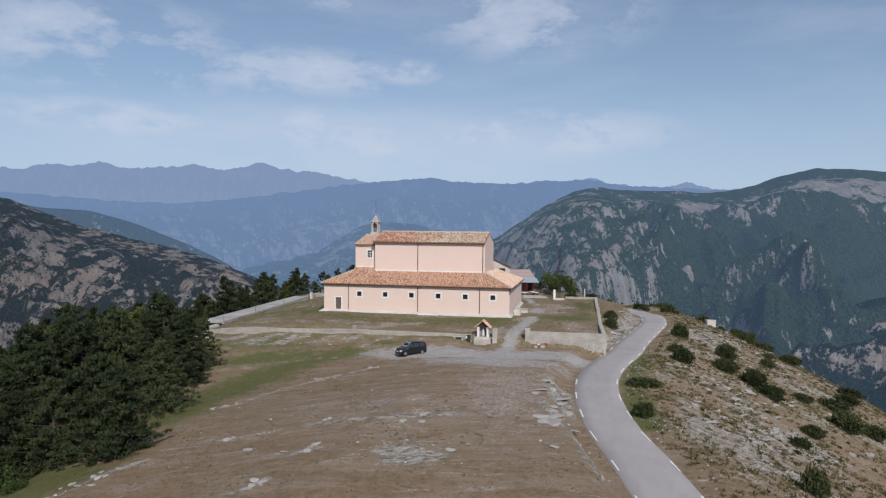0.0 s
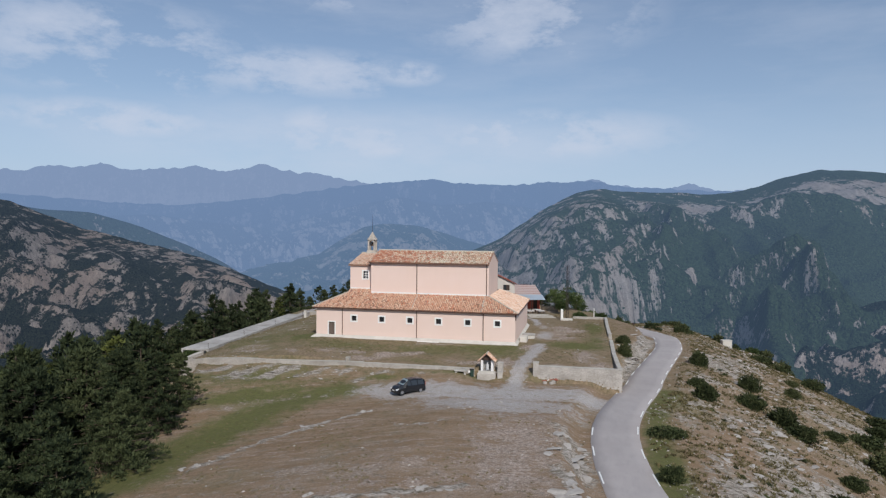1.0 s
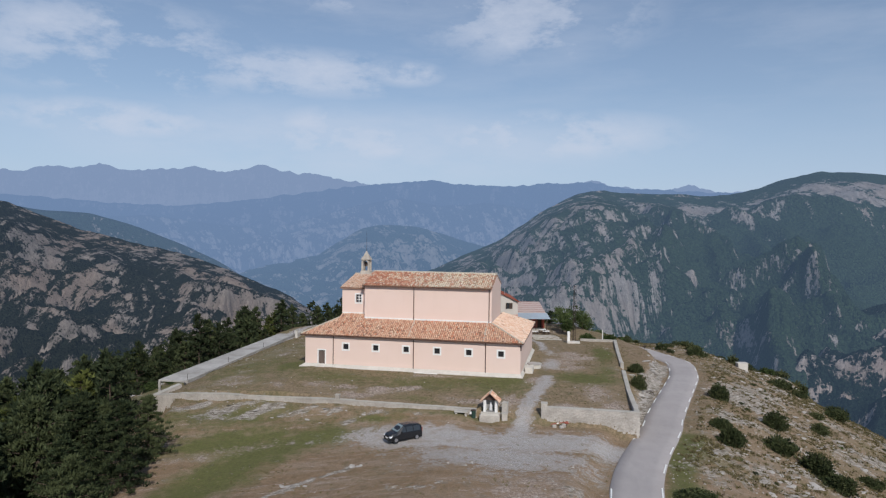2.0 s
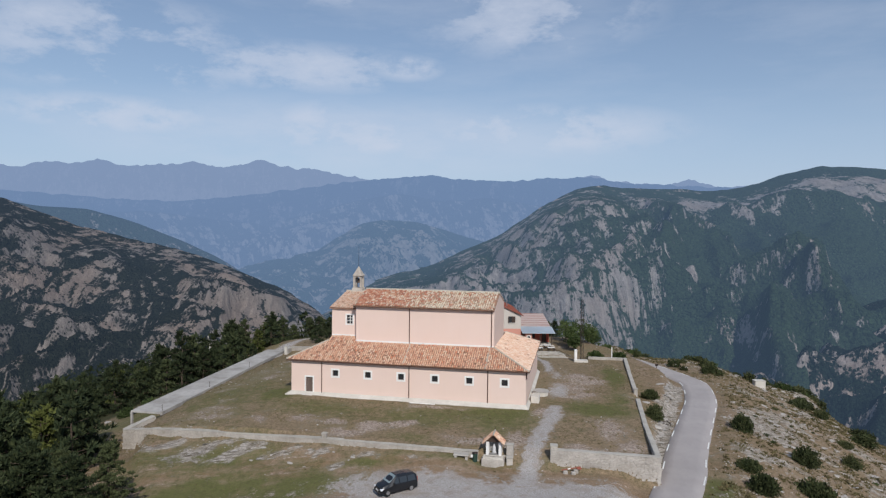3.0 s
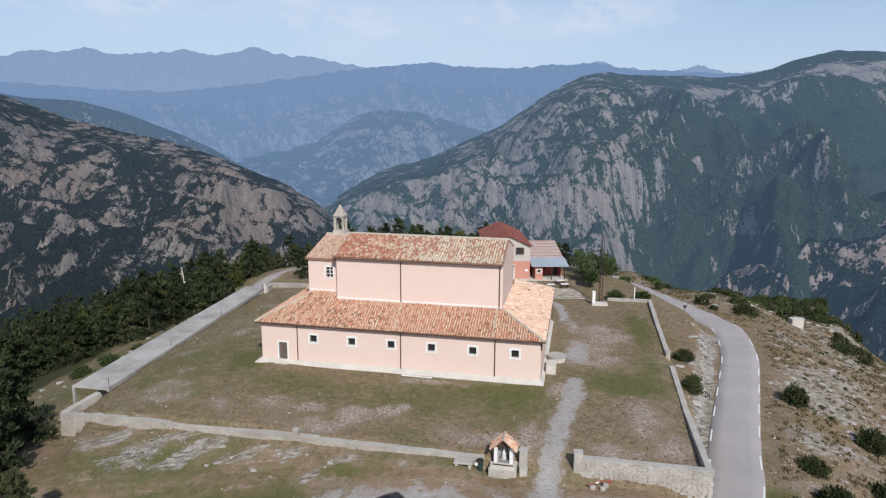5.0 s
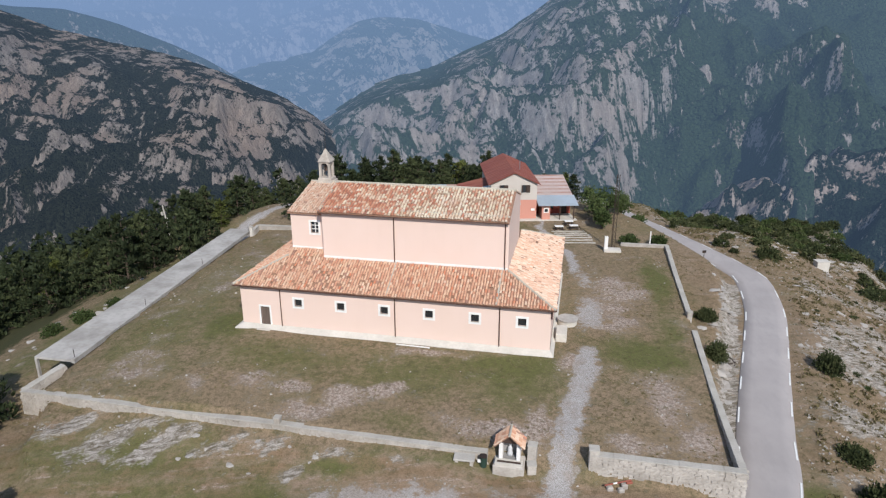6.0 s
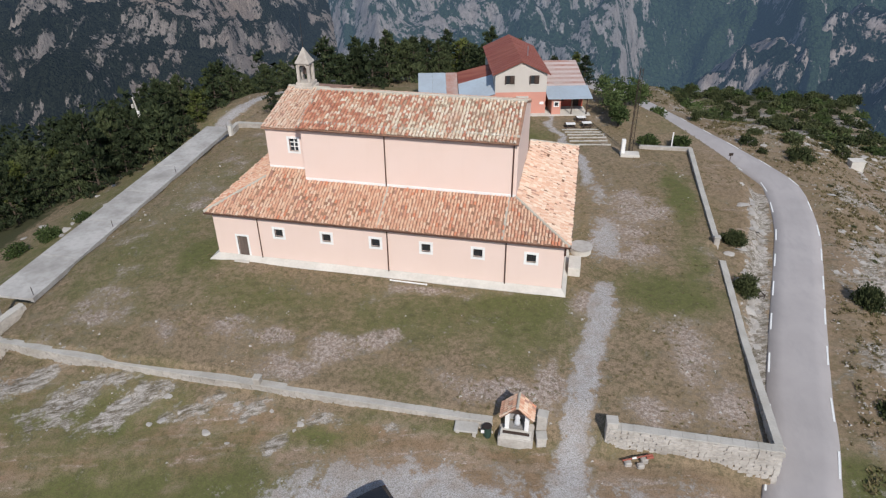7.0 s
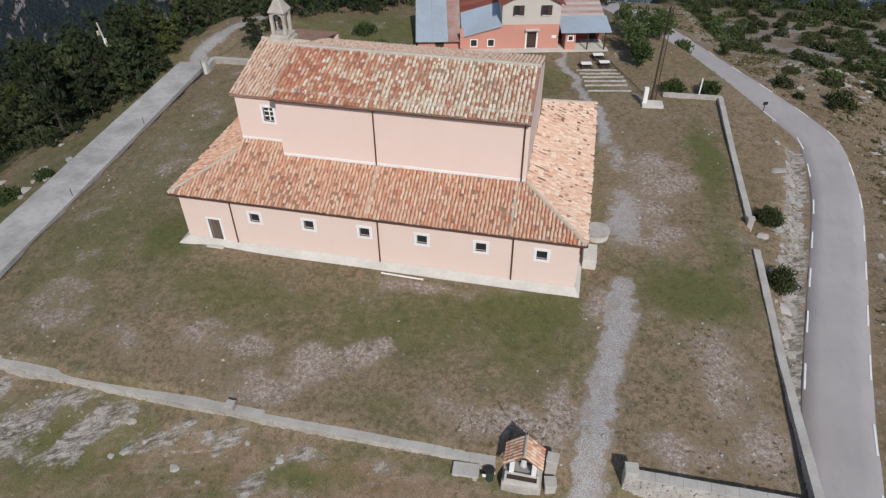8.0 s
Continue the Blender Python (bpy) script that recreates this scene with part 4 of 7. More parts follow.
# ---- church ----
EAVE, AISLE_TOP = 5.1, 7.3
X0, X1, Y0, Y1 = -34.3, -0.35, 0.8, 24.2      # aisle walls
NX0, NX1, NY0, NY1 = -25.9, -5.3, 4.85, 16.6  # nave walls
PX0, PY0, PY1 = -30.1, 6.0, 20.4              # choir end, set back a little
RIDGE_Y, RIDGE_Z, NEAVE = 10.72, 14.55, 12.6
CHOIR_Y, BELL_X, BELL_Y = 13.2, -28.55, 13.6
church = thing("church", (0, 0, 0), 0, "pink rendered mountain church with clay tile roofs", "church")
WIN_X = [-27.55 + i * (24.3 / 5) for i in range(6)]
WIN_Z, WIN_H = 3.35, 0.42
holes = [(x - WIN_H, x + WIN_H, WIN_Z - WIN_H, WIN_Z + WIN_H) for x in WIN_X] + [(-32.05, -31.0, 0.3, 2.6)]
part("front_wall", pierced([X0, X1], [-0.6, EAVE - 0.1], lambda u, w, z: (u, Y0 + w, z), holes, 0.5), M_PINK, church)
part("gable_wall", pierced([Y0 + 0.5, Y1], [-0.6, EAVE - 0.1], lambda u, w, z: (X1 - w, u, z), [], 0.5), M_PINK, church)
part("entrance_wall", pierced([Y0 + 0.5, Y1], [-1.2, EAVE - 0.1], lambda u, w, z: (X0 + w, u, z), [], 0.5), M_PINK, church)
part("rear_wall", boxed(X0 + 0.5, X1 - 0.5, Y1 - 0.5, Y1, -0.6, EAVE - 0.1), M_PINK, church)
UW = (-27.75, -26.85, 9.75, 11.05)
part("nave_wall", boxed(NX0, NX1, NY0, NY0 + 0.5, AISLE_TOP - 0.6, NEAVE), M_PINK, church)
part("nave_rear_wall", boxed(NX0, NX1, NY1 - 0.5, NY1, AISLE_TOP - 0.6, NEAVE), M_PINK, church)
part("choir_wall", pierced([PX0, NX0], [AISLE_TOP - 0.6, 12.05], lambda u, w, z: (u, PY0 + w, z), [UW], 0.45), M_PINK, church)
part("choir_rear_wall", boxed(PX0, NX0, PY1 - 0.45, PY1, AISLE_TOP - 0.6, 12.05), M_PINK, church)


def gable(x0, x1, y0, y1, z0, z1, top):
    bm = bmesh.new()
    prof = [(y0, z0), (y1, z0), (y1, z1), ((y0 + y1) / 2, top), (y0, z1)]
    a = [bm.verts.new((x0, y, z)) for y, z in prof]
    b = [bm.verts.new((x1, y, z)) for y, z in prof]
    bm.faces.new(a[::-1]), bm.faces.new(b)
    for i in range(5):
        j = (i + 1) % 5
        bm.faces.new((a[i], a[j], b[j], b[i]))
    return bm


part("nave_gable", gable(NX1 - 0.48, NX1 + 0.02, NY0 + 0.004, NY1 - 0.004, AISLE_TOP - 0.6, NEAVE, RIDGE_Z - 0.12), M_PINK, church)
part("nave_gable", gable(NX0 - 0.02, NX0 + 0.48, NY0 + 0.004, NY1 - 0.004, AISLE_TOP - 0.6, NEAVE, RIDGE_Z - 0.12), M_PINK, church)
part("choir_gable", gable(PX0 - 0.02, PX0 + 0.43, PY0 + 0.004, PY1 - 0.004, AISLE_TOP - 0.6, 12.05, 13.75), M_PINK, church)


def build_plinth():
    bm = bmesh.new()
    ring_lo = [(X0 - 0.7, 0.05), (X1 + 0.45, 0.05), (X1 + 0.45, Y1 + 0.3), (X0 - 0.7, Y1 + 0.3)]
    ring_hi = [(X0 - 0.03, Y0 - 0.03), (X1 + 0.03, Y0 - 0.03), (X1 + 0.03, Y1 + 0.03), (X0 - 0.03, Y1 + 0.03)]
    lo = [bm.verts.new((*p, -1.4)) for p in ring_lo]
    mid = [bm.verts.new((*p, 0.1)) for p in ring_lo]
    hi = [bm.verts.new((*p, 0.5)) for p in ring_hi]
    for i in range(4):
        j = (i + 1) % 4
        bm.faces.new((lo[i], lo[j], mid[j], mid[i])), bm.faces.new((mid[i], mid[j], hi[j], hi[i]))
    return bm


part("plinth", build_plinth(), M_CEMENT, church, "pale cement plinth")

# roofs: beds first, then the tiles in courses
OV = 0.38
EX0, EX1, EY0, EY1 = X0 - OV - 0.25, X1 + OV, Y0 - OV, Y1 + OV
BED = 0.14


def roof_bed(name, corners, mat=M_TILEBED, down=BED):
    return part(name, slab(bmesh.new(), corners, down), mat, church)


TOPX0, TOPX1, TOPY0, RY1 = PX0 - 0.02, NX1 + 0.02, NY0, 19.6
roof_bed("aisle_roof", [(EX0, EY0, EAVE), (EX1, EY0, EAVE), (TOPX1, TOPY0, AISLE_TOP), (TOPX0, TOPY0, AISLE_TOP)])
roof_bed("choir_aisle_roof", [(TOPX0, TOPY0 + 0.002, AISLE_TOP - 0.004), (NX0, TOPY0 + 0.002, AISLE_TOP - 0.004), (NX0, PY0, AISLE_TOP + 0.55), (TOPX0, PY0, AISLE_TOP + 0.55)])
roof_bed("side_roof", [(EX1, EY0 + 0.01, EAVE), (EX1, EY1, EAVE), (TOPX1, RY1, AISLE_TOP), (TOPX1, TOPY0, AISLE_TOP)])
roof_bed("entrance_roof", [(EX0, EY1, EAVE), (EX0, EY0 + 0.01, EAVE), (TOPX0, TOPY0, AISLE_TOP), (TOPX0, RY1, AISLE_TOP)])
roof_bed("rear_roof", [(EX1, EY1 + 0.01, EAVE), (EX0, EY1 + 0.01, EAVE), (TOPX0, RY1, AISLE_TOP + 0.004), (TOPX1, RY1, AISLE_TOP + 0.004)])
roof_bed("rear_flat", [(TOPX1, RY1, AISLE_TOP), (TOPX0, RY1, AISLE_TOP), (TOPX0, NY1 - 0.3, AISLE_TOP + 0.3), (TOPX1, NY1 - 0.3, AISLE_TOP + 0.3)])
NOV = 0.4
NZ = NEAVE + 0.1
NSL = (RIDGE_Z - NZ) / (RIDGE_Y - (NY0 - NOV))
roof_bed("nave_roof", [(NX0 - 0.35, NY0 - NOV, NZ), (NX1 + 0.06, NY0 - NOV, NZ), (NX1 + 0.06, RIDGE_Y, RIDGE_Z), (NX0 - 0.35, RIDGE_Y, RIDGE_Z)])
roof_bed("nave_rear_roof", [(NX1 + 0.06, NY1 + NOV, NZ), (NX0 - 0.35, NY1 + NOV, NZ), (NX0 - 0.35, RIDGE_Y, RIDGE_Z - 0.004), (NX1 + 0.06, RIDGE_Y, RIDGE_Z - 0.004)])
CZ, CR = 12.1, 13.95
roof_bed("choir_roof", [(PX0 - 0.3, PY0 - 0.3, CZ), (NX0 - 0.02, PY0 - 0.3, CZ), (NX0 - 0.02, CHOIR_Y, CR), (PX0 - 0.3, CHOIR_Y, CR)])
roof_bed("choir_rear_roof", [(NX0 - 0.02, PY1 + 0.3, CZ), (PX0 - 0.3, PY1 + 0.3, CZ), (PX0 - 0.3, CHOIR_Y, CR - 0.004), (NX0 - 0.02, CHOIR_Y, CR - 0.004)])


def tile_shape(width, length, rise):
    """One clay barrel tile lying along +y, narrower at its upper end, with a lip of some thickness."""
    verts, faces, n = [], [], 4
    for y, r, lift in ((0.0, 1.0, 0.045), (length, 0.82, 0.0)):
        for i in range(n + 1):
            a = math.pi * i / n
            verts.append((-0.5 * width * r * math.cos(a), y, lift + rise * r * math.sin(a)))
    for i in range(n + 1):
        a = math.pi * i / n
        verts.append((-0.5 * width * 0.84 * math.cos(a), 0.0, 0.03 + (rise - 0.03) * math.sin(a)))
    for i in range(n):
        faces.append((i, i + 1, n + 2 + i, n + 1 + i))
        faces.append((2 * n + 2 + i, 2 * n + 3 + i, i + 1, i))
    return verts, faces


def tile_courses(origin, along, up, count, pitch, course, slope_len, limits, rng, keep):
    """Poses of the tiles on one slope: origin is the left end of the eave, along and up are unit vectors."""
    along, up = Vector(along), Vector(up)
    normal = along.cross(up).normalized()
    base = Matrix((along, up, normal)).transposed().to_4x4()
    out = []
    for i in range(count):
        u = (i + 0.5) * pitch
        for j in range(int(slope_len / course) + 1):
            v = j * course - 0.06
            lo, hi = limits(v + 0.2)
            if not lo <= u <= hi or v > slope_len - 0.25:
                continue
            p = Vector(origin) + along * (u + rng.uniform(-0.025, 0.025)) + up * (v + rng.uniform(-0.06, 0.06)) + normal * rng.uniform(0.0, 0.04)
            m = Matrix.Translation(p) @ base @ pose(0, 0, 0, rng.uniform(-1.5, 2.0), 0, rng.gauss(0, 3.2))
            out.append((u, v, m))
    return [o for o in out if keep(o)]


def joined_tiles(name, shape, poses, material, parent, label):
    verts, faces = shape
    local = np.array([(*v, 1.0) for v in verts])
    allv, allf, k = [], [], len(verts)
    for n, (_, _, m) in enumerate(poses):
        allv.append((local @ np.array(m.transposed()))[:, :3])
        allf += [tuple(i + n * k for i in f) for f in faces]
    ob = part(name, (np.concatenate(allv), allf), material, parent, label)
    return tagged(ob, kind="stuff")


TILE = tile_shape(0.245, 0.5, 0.125)
trng = random.Random(5)
slip_rng = random.Random(15)


def slipped(rate, spot, seed):
    """Tiles that have slid away leave dark gaps, most of them in clusters."""
    def stays(o):
        near = float(smooth(0.46, 0.66, fbm(np.array([o[0] * 0.42]), np.array([o[1] * 0.5]), 3, seed))[0])
        return slip_rng.random() > rate + spot * near
    return stays


W = EX1 - EX0
front_len = math.hypot(TOPY0 - EY0, AISLE_TOP - EAVE)
front_up = (0, (TOPY0 - EY0) / front_len, (AISLE_TOP - EAVE) / front_len)
front_lim = lambda v: (v / front_len * (TOPX0 - EX0) + 0.1, W - v / front_len * (EX1 - TOPX1) - 0.1)  # noqa: E731
front_tiles = tile_courses((EX0, EY0, EAVE + 0.01), (1, 0, 0), front_up, int(W / 0.3), 0.3, 0.41, front_len, front_lim, trng, slipped(0.012, 0.2, 41))
single = [o for o in front_tiles if o[0] > W - 8.6][:300]
picked = {id(o) for o in single}
joined_tiles("aisle_tiles", TILE, [o for o in front_tiles if id(o) not in picked], M_AISLE, church, "orange and cream clay barrel tiles")
side_len = math.hypot(EX1 - TOPX1, AISLE_TOP - EAVE)
side_up = (-(EX1 - TOPX1) / side_len, 0, (AISLE_TOP - EAVE) / side_len)
D = EY1 - EY0
side_tiles = tile_courses((EX1, EY0, EAVE + 0.01), (0, 1, 0), side_up, int(D / 0.3), 0.3, 0.41, side_len, lambda v: (v / side_len * (TOPY0 - EY0) + 0.1, D - v / side_len * (EY1 - RY1) - 0.1), trng, slipped(0.05, 0.1, 42))
joined_tiles("side_tiles", TILE, side_tiles, M_SIDE, church, "pale sun-bleached clay barrel tiles")
ent_len = math.hypot(TOPX0 - EX0, AISLE_TOP - EAVE)
ent_up = ((TOPX0 - EX0) / ent_len, 0, (AISLE_TOP - EAVE) / ent_len)
ent_tiles = tile_courses((EX0, EY1, EAVE + 0.01), (0, -1, 0), ent_up, int(D / 0.3), 0.3, 0.41, ent_len, lambda v: (v / ent_len * (EY1 - RY1) + 0.1, D - v / ent_len * (TOPY0 - EY0) - 0.1), trng, slipped(0.02, 0.1, 43))
joined_tiles("entrance_tiles", TILE, ent_tiles, M_AISLE, church, "orange clay barrel tiles")
mid_tiles = tile_courses((TOPX0, TOPY0, AISLE_TOP + 0.02), (1, 0, 0), (0, 0.9, 0.43), int((NX0 - TOPX0) / 0.3), 0.3, 0.41, 1.25, lambda v: (0, 99), trng, lambda o: True)
joined_tiles("choir_aisle_tiles", TILE, mid_tiles, M_AISLE, church, "orange clay barrel tiles")
nlen = math.hypot(RIDGE_Y - NY0 + NOV, RIDGE_Z - NZ)
nave_up = (0, (RIDGE_Y - NY0 + NOV) / nlen, (RIDGE_Z - NZ) / nlen)
NW = NX1 - NX0 + 0.41
NTILE = tile_shape(0.27, 0.52, 0.15)
nave_tiles = tile_courses((NX0 - 0.35, NY0 - NOV, NZ + 0.01), (1, 0, 0), nave_up, int(NW / 0.33), 0.33, 0.43, nlen, lambda v: (0, 99), trng, lambda o: True)
joined_tiles("nave_tiles", NTILE, nave_tiles, M_NAVE, church, "weathered red, cream and grey clay barrel tiles")
rear_up = (0, -nave_up[1], nave_up[2])
rear_tiles = tile_courses((NX1 + 0.06, NY1 + NOV, NZ + 0.01), (-1, 0, 0), rear_up, int(NW / 0.33), 0.33, 0.43, nlen, lambda v: (0, 99), trng, lambda o: True)
joined_tiles("nave_rear_tiles", NTILE, rear_tiles, M_SIDE, church, "pale weathered clay barrel tiles")
clen = math.hypot(CHOIR_Y - PY0 + 0.3, CR - CZ)
choir_up = (0, (CHOIR_Y - PY0 + 0.3) / clen, (CR - CZ) / clen)
choir_tiles = tile_courses((PX0 - 0.3, PY0 - 0.3, CZ + 0.01), (1, 0, 0), choir_up, int(4.4 / 0.3), 0.3, 0.43, clen, lambda v: (0, 99), trng, lambda o: True)
joined_tiles("choir_tiles", TILE, choir_tiles, M_SIDE, church, "pale clay barrel tiles")

# mortared hips, ridges and a band over the nave's eave
for name, a, b, r in (("hip_ridge", (EX1, EY1, EAVE + 0.06), (TOPX1, RY1, AISLE_TOP + 0.08), 0.15), ("hip_ridge", (EX1, EY0, EAVE + 0.06), (TOPX1, TOPY0, AISLE_TOP + 0.08), 0.15), ("hip_ridge", (EX0, EY0, EAVE + 0.06), (TOPX0, TOPY0, AISLE_TOP + 0.08), 0.15),
                      ("roof_ridge", (NX0 - 0.35, RIDGE_Y, RIDGE_Z + 0.08), (NX1 + 0.06, RIDGE_Y, RIDGE_Z + 0.08), 0.2), ("roof_ridge", (PX0 - 0.3, CHOIR_Y, CR + 0.06), (NX0, CHOIR_Y, CR + 0.06), 0.17)):
    a, b = Vector(a), Vector(b)
    n = int((b - a).length / 0.45)
    for i in range(n):
        part(name + "_tile", tubed(a.lerp(b, i / n), a.lerp(b, (i + 1.08) / n), r, r * 0.84, 7), M_MORTAR, church, "mortared ridge tile")
band_y = 0.85
bm = bmesh.new()
z = NZ + band_y * NSL + 0.14
slab(bm, [(NX0 - 0.33, NY0 - NOV + band_y, z), (NX1 + 0.04, NY0 - NOV + band_y, z), (NX1 + 0.04, NY0 - NOV + band_y + 0.22, z + 0.06), (NX0 - 0.33, NY0 - NOV + band_y + 0.22, z + 0.06)], 0.1)
part("mortar_band", bm, M_MORTAR, church)
bm = bmesh.new()
slab(bm, [(NX0 - 0.36, NY0 - NOV, NZ + 0.16), (NX0 - 0.1, NY0 - NOV, NZ + 0.16), (NX0 - 0.1, RIDGE_Y, RIDGE_Z + 0.16), (NX0 - 0.36, RIDGE_Y, RIDGE_Z + 0.16)], 0.2)
part("verge_strip", bm, M_MORTAR, church)
for x in (-21.7 + 4.2, -5.5):
    lo = x if x < -10 else -5.9
    bm = bmesh.new()
    slab(bm, [(lo - 0.1, EY0 + 0.05, EAVE + 0.15), (lo + 0.1, EY0 + 0.05, EAVE + 0.15), (lo + 0.1, TOPY0, AISLE_TOP + 0.14), (lo - 0.1, TOPY0, AISLE_TOP + 0.14)], 0.06)
    part("roof_seam", bm, M_MORTAR, church)
# flashing where the high walls meet the aisle roof
part("flashing", boxed(NX0, NX1, NY0 - 0.06, NY0 - 0.004, AISLE_TOP + 0.05, AISLE_TOP + 0.3), M_WHITE, church)
part("flashing", boxed(PX0, NX0 - 0.07, PY0 - 0.06, PY0 - 0.004, AISLE_TOP + 0.62, AISLE_TOP + 0.82), M_WHITE, church)

# gutters and pipes
part("gutter", tubed((EX0, EY0 - 0.06, EAVE - 0.1), (EX1, EY0 - 0.06, EAVE - 0.1), 0.08), M_BROWN, church, "brown metal gutter")
part("gutter", tubed((EX1 + 0.06, EY0, EAVE - 0.1), (EX1 + 0.06, EY1, EAVE - 0.1), 0.08), M_BROWN, church, "brown metal gutter")
part("gutter", tubed((NX0 - 0.3, NY0 - NOV - 0.05, NZ - 0.12), (NX1 + 0.06, NY0 - NOV - 0.05, NZ - 0.12), 0.055), M_BROWN, church, "brown metal gutter")
for x in (-29.6, -16.65, -5.55):
    part("downpipe", tubed((x, Y0 - 0.09, 0.35), (x, Y0 - 0.09, EAVE - 0.15), 0.06), M_BROWN, church, "brown metal downpipe")
for x in (-17.7, -5.66):
    part("downpipe", tubed((x, NY0 - 0.09, AISLE_TOP + 0.1), (x, NY0 - 0.09, NZ - 0.15), 0.06), M_BROWN, church, "brown metal downpipe")
part("downpipe", tubed((X1 + 0.05, Y0 - 0.05, 4.0), (X1 + 0.05, Y0 - 0.05, EAVE - 0.1), 0.09), M_BROWN, church, "brown metal downpipe")


def surround(cx, cz, hw, hh, w, y, parent, out=0.035):
    for a in ((cx - hw - w, cx + hw + w, cz + hh, cz + hh + w), (cx - hw - w, cx + hw + w, cz - hh - w, cz - hh), (cx - hw - w, cx - hw, cz - hh, cz + hh), (cx + hw, cx + hw + w, cz - hh, cz + hh)):
        part("surround", boxed(a[0], a[1], y - out, y + 0.12, a[2], a[3]), M_WHITE, parent)


for x in WIN_X:
    w = part("window", boxed(x - WIN_H, x + WIN_H, Y0 + 0.22, Y0 + 0.25, WIN_Z - WIN_H, WIN_Z + WIN_H), M_GLASS, church, "small square window with white surround and iron grille")
    surround(x, WIN_Z, WIN_H, WIN_H, 0.24, Y0, w)
    for k in (-0.5, 0.0, 0.5):
        part("bar", tubed((x + k * WIN_H, Y0 + 0.14, WIN_Z - WIN_H), (x + k * WIN_H, Y0 + 0.14, WIN_Z + WIN_H), 0.014, n=5), M_IRON, w)
    for k in (-0.35, 0.35):
        part("bar", tubed((x - WIN_H, Y0 + 0.15, WIN_Z + k * WIN_H), (x + WIN_H, Y0 + 0.15, WIN_Z + k * WIN_H), 0.014, n=5), M_IRON, w)
cx, cz = (UW[0] + UW[1]) / 2, (UW[2] + UW[3]) / 2
w = part("window", boxed(UW[0], UW[1], PY0 + 0.24, PY0 + 0.27, UW[2], UW[3]), M_GLASS, church, "tall choir window with white muntins")
surround(cx, cz, 0.45, 0.65, 0.22, PY0, w)
part("muntin", boxed(cx - 0.045, cx + 0.045, PY0 + 0.17, PY0 + 0.235, UW[2], UW[3]), M_WHITE, w)
for dz in (-0.22, 0.22):
    part("muntin", boxed(UW[0], UW[1], PY0 + 0.172, PY0 + 0.234, cz + dz - 0.035, cz + dz + 0.035), M_WHITE, w)
door = part("door", boxed(-32.05, -31.0, Y0 + 0.2, Y0 + 0.27, 0.3, 2.6), M_DOOR, church, "weathered grey-brown wooden door")
surround(-31.525, 1.45, 0.525, 1.15, 0.2, Y0, door)
part("threshold", boxed(-32.3, -30.75, -0.15, Y0 + 0.1, -0.4, 0.22), M_CEMENT, door, bevel=0.03)
for k in range(4):
    part("board", boxed(-32.03 + k * 0.258, -31.79 + k * 0.258, Y0 + 0.17, Y0 + 0.198, 0.32, 2.58), M_DOOR, door)

# belfry over the choir ridge
belfry = part("belfry", boxed(BELL_X - 0.85, BELL_X + 0.85, BELL_Y - 0.85, BELL_Y + 0.85, CR - 0.9, 14.5), M_BELFRY, church, "small weathered stone belfry with a pointed cap", bevel=0.06)
for sx in (-1, 1):
    for sy in (-1, 1):
        px, py = BELL_X + sx * 0.56, BELL_Y + sy * 0.56
        part("pier", boxed(px - 0.15, px + 0.15, py - 0.15, py + 0.15, 14.5, 16.25), M_BELFRY, belfry, bevel=0.03)


def arch_head(half, span, z0, z1, depth):
    bm, n = bmesh.new(), 8
    rows = []
    for y in (-depth, depth):
        arc = [bm.verts.new((-span * math.cos(math.pi * i / n), y, z0 + span * math.sin(math.pi * i / n))) for i in range(n + 1)]
        top = [bm.verts.new((-half + 2 * half * i / n, y, z1)) for i in range(n + 1)]
        rows.append((arc, top))
    for i in range(n):
        (a0, t0), (a1, t1) = rows
        bm.faces.new((a0[i], a0[i + 1], t0[i + 1], t0[i])), bm.faces.new((a1[i + 1], a1[i], t1[i], t1[i + 1]))
        bm.faces.new((a0[i + 1], a0[i], a1[i], a1[i + 1])), bm.faces.new((t0[i], t0[i + 1], t1[i + 1], t1[i]))
    return bm


for turn, dx, dy in ((0, 0, -0.56), (0, 0, 0.56), (90, -0.56, 0), (90, 0.56, 0)):
    bm = arch_head(0.46, 0.41, 15.9, 16.43, 0.14)
    bmesh.ops.transform(bm, matrix=pose(BELL_X + dx, BELL_Y + dy, 0, 0, 0, turn), verts=bm.verts)
    part("arch", bm, M_BELFRY, belfry)
part("cornice", boxed(BELL_X - 0.78, BELL_X + 0.78, BELL_Y - 0.78, BELL_Y + 0.78, 16.38, 16.53), M_BELFRY, belfry, bevel=0.04)
cap = bmesh.new()
lv = [[cap.verts.new((BELL_X + a * r, BELL_Y + b * r, z)) for a, b in ((-1, -1), (1, -1), (1, 1), (-1, 1))] for r, z in ((0.77, 16.53), (0.5, 16.98), (0.25, 17.5), (0.05, 17.95))]
for a, b in zip(lv, lv[1:]):
    for i in range(4):
        cap.faces.new((a[i], a[(i + 1) % 4], b[(i + 1) % 4], b[i]))
cap.faces.new(lv[-1])
part("cap", cap, M_BELFRY, belfry)
part("base_course", boxed(BELL_X - 1.0, BELL_X + 1.0, BELL_Y - 1.0, BELL_Y + 1.0, CR - 0.9, 14.15), M_BELFRY, belfry, bevel=0.05)
part("lightning_rod", tubed((BELL_X, BELL_Y, 17.9), (BELL_X, BELL_Y, 21.3), 0.035, 0.015, 6), M_IRON, belfry)
bell = bmesh.new()
prof = [(0.04, 0.62), (0.15, 0.6), (0.2, 0.45), (0.23, 0.2), (0.32, 0.0)]
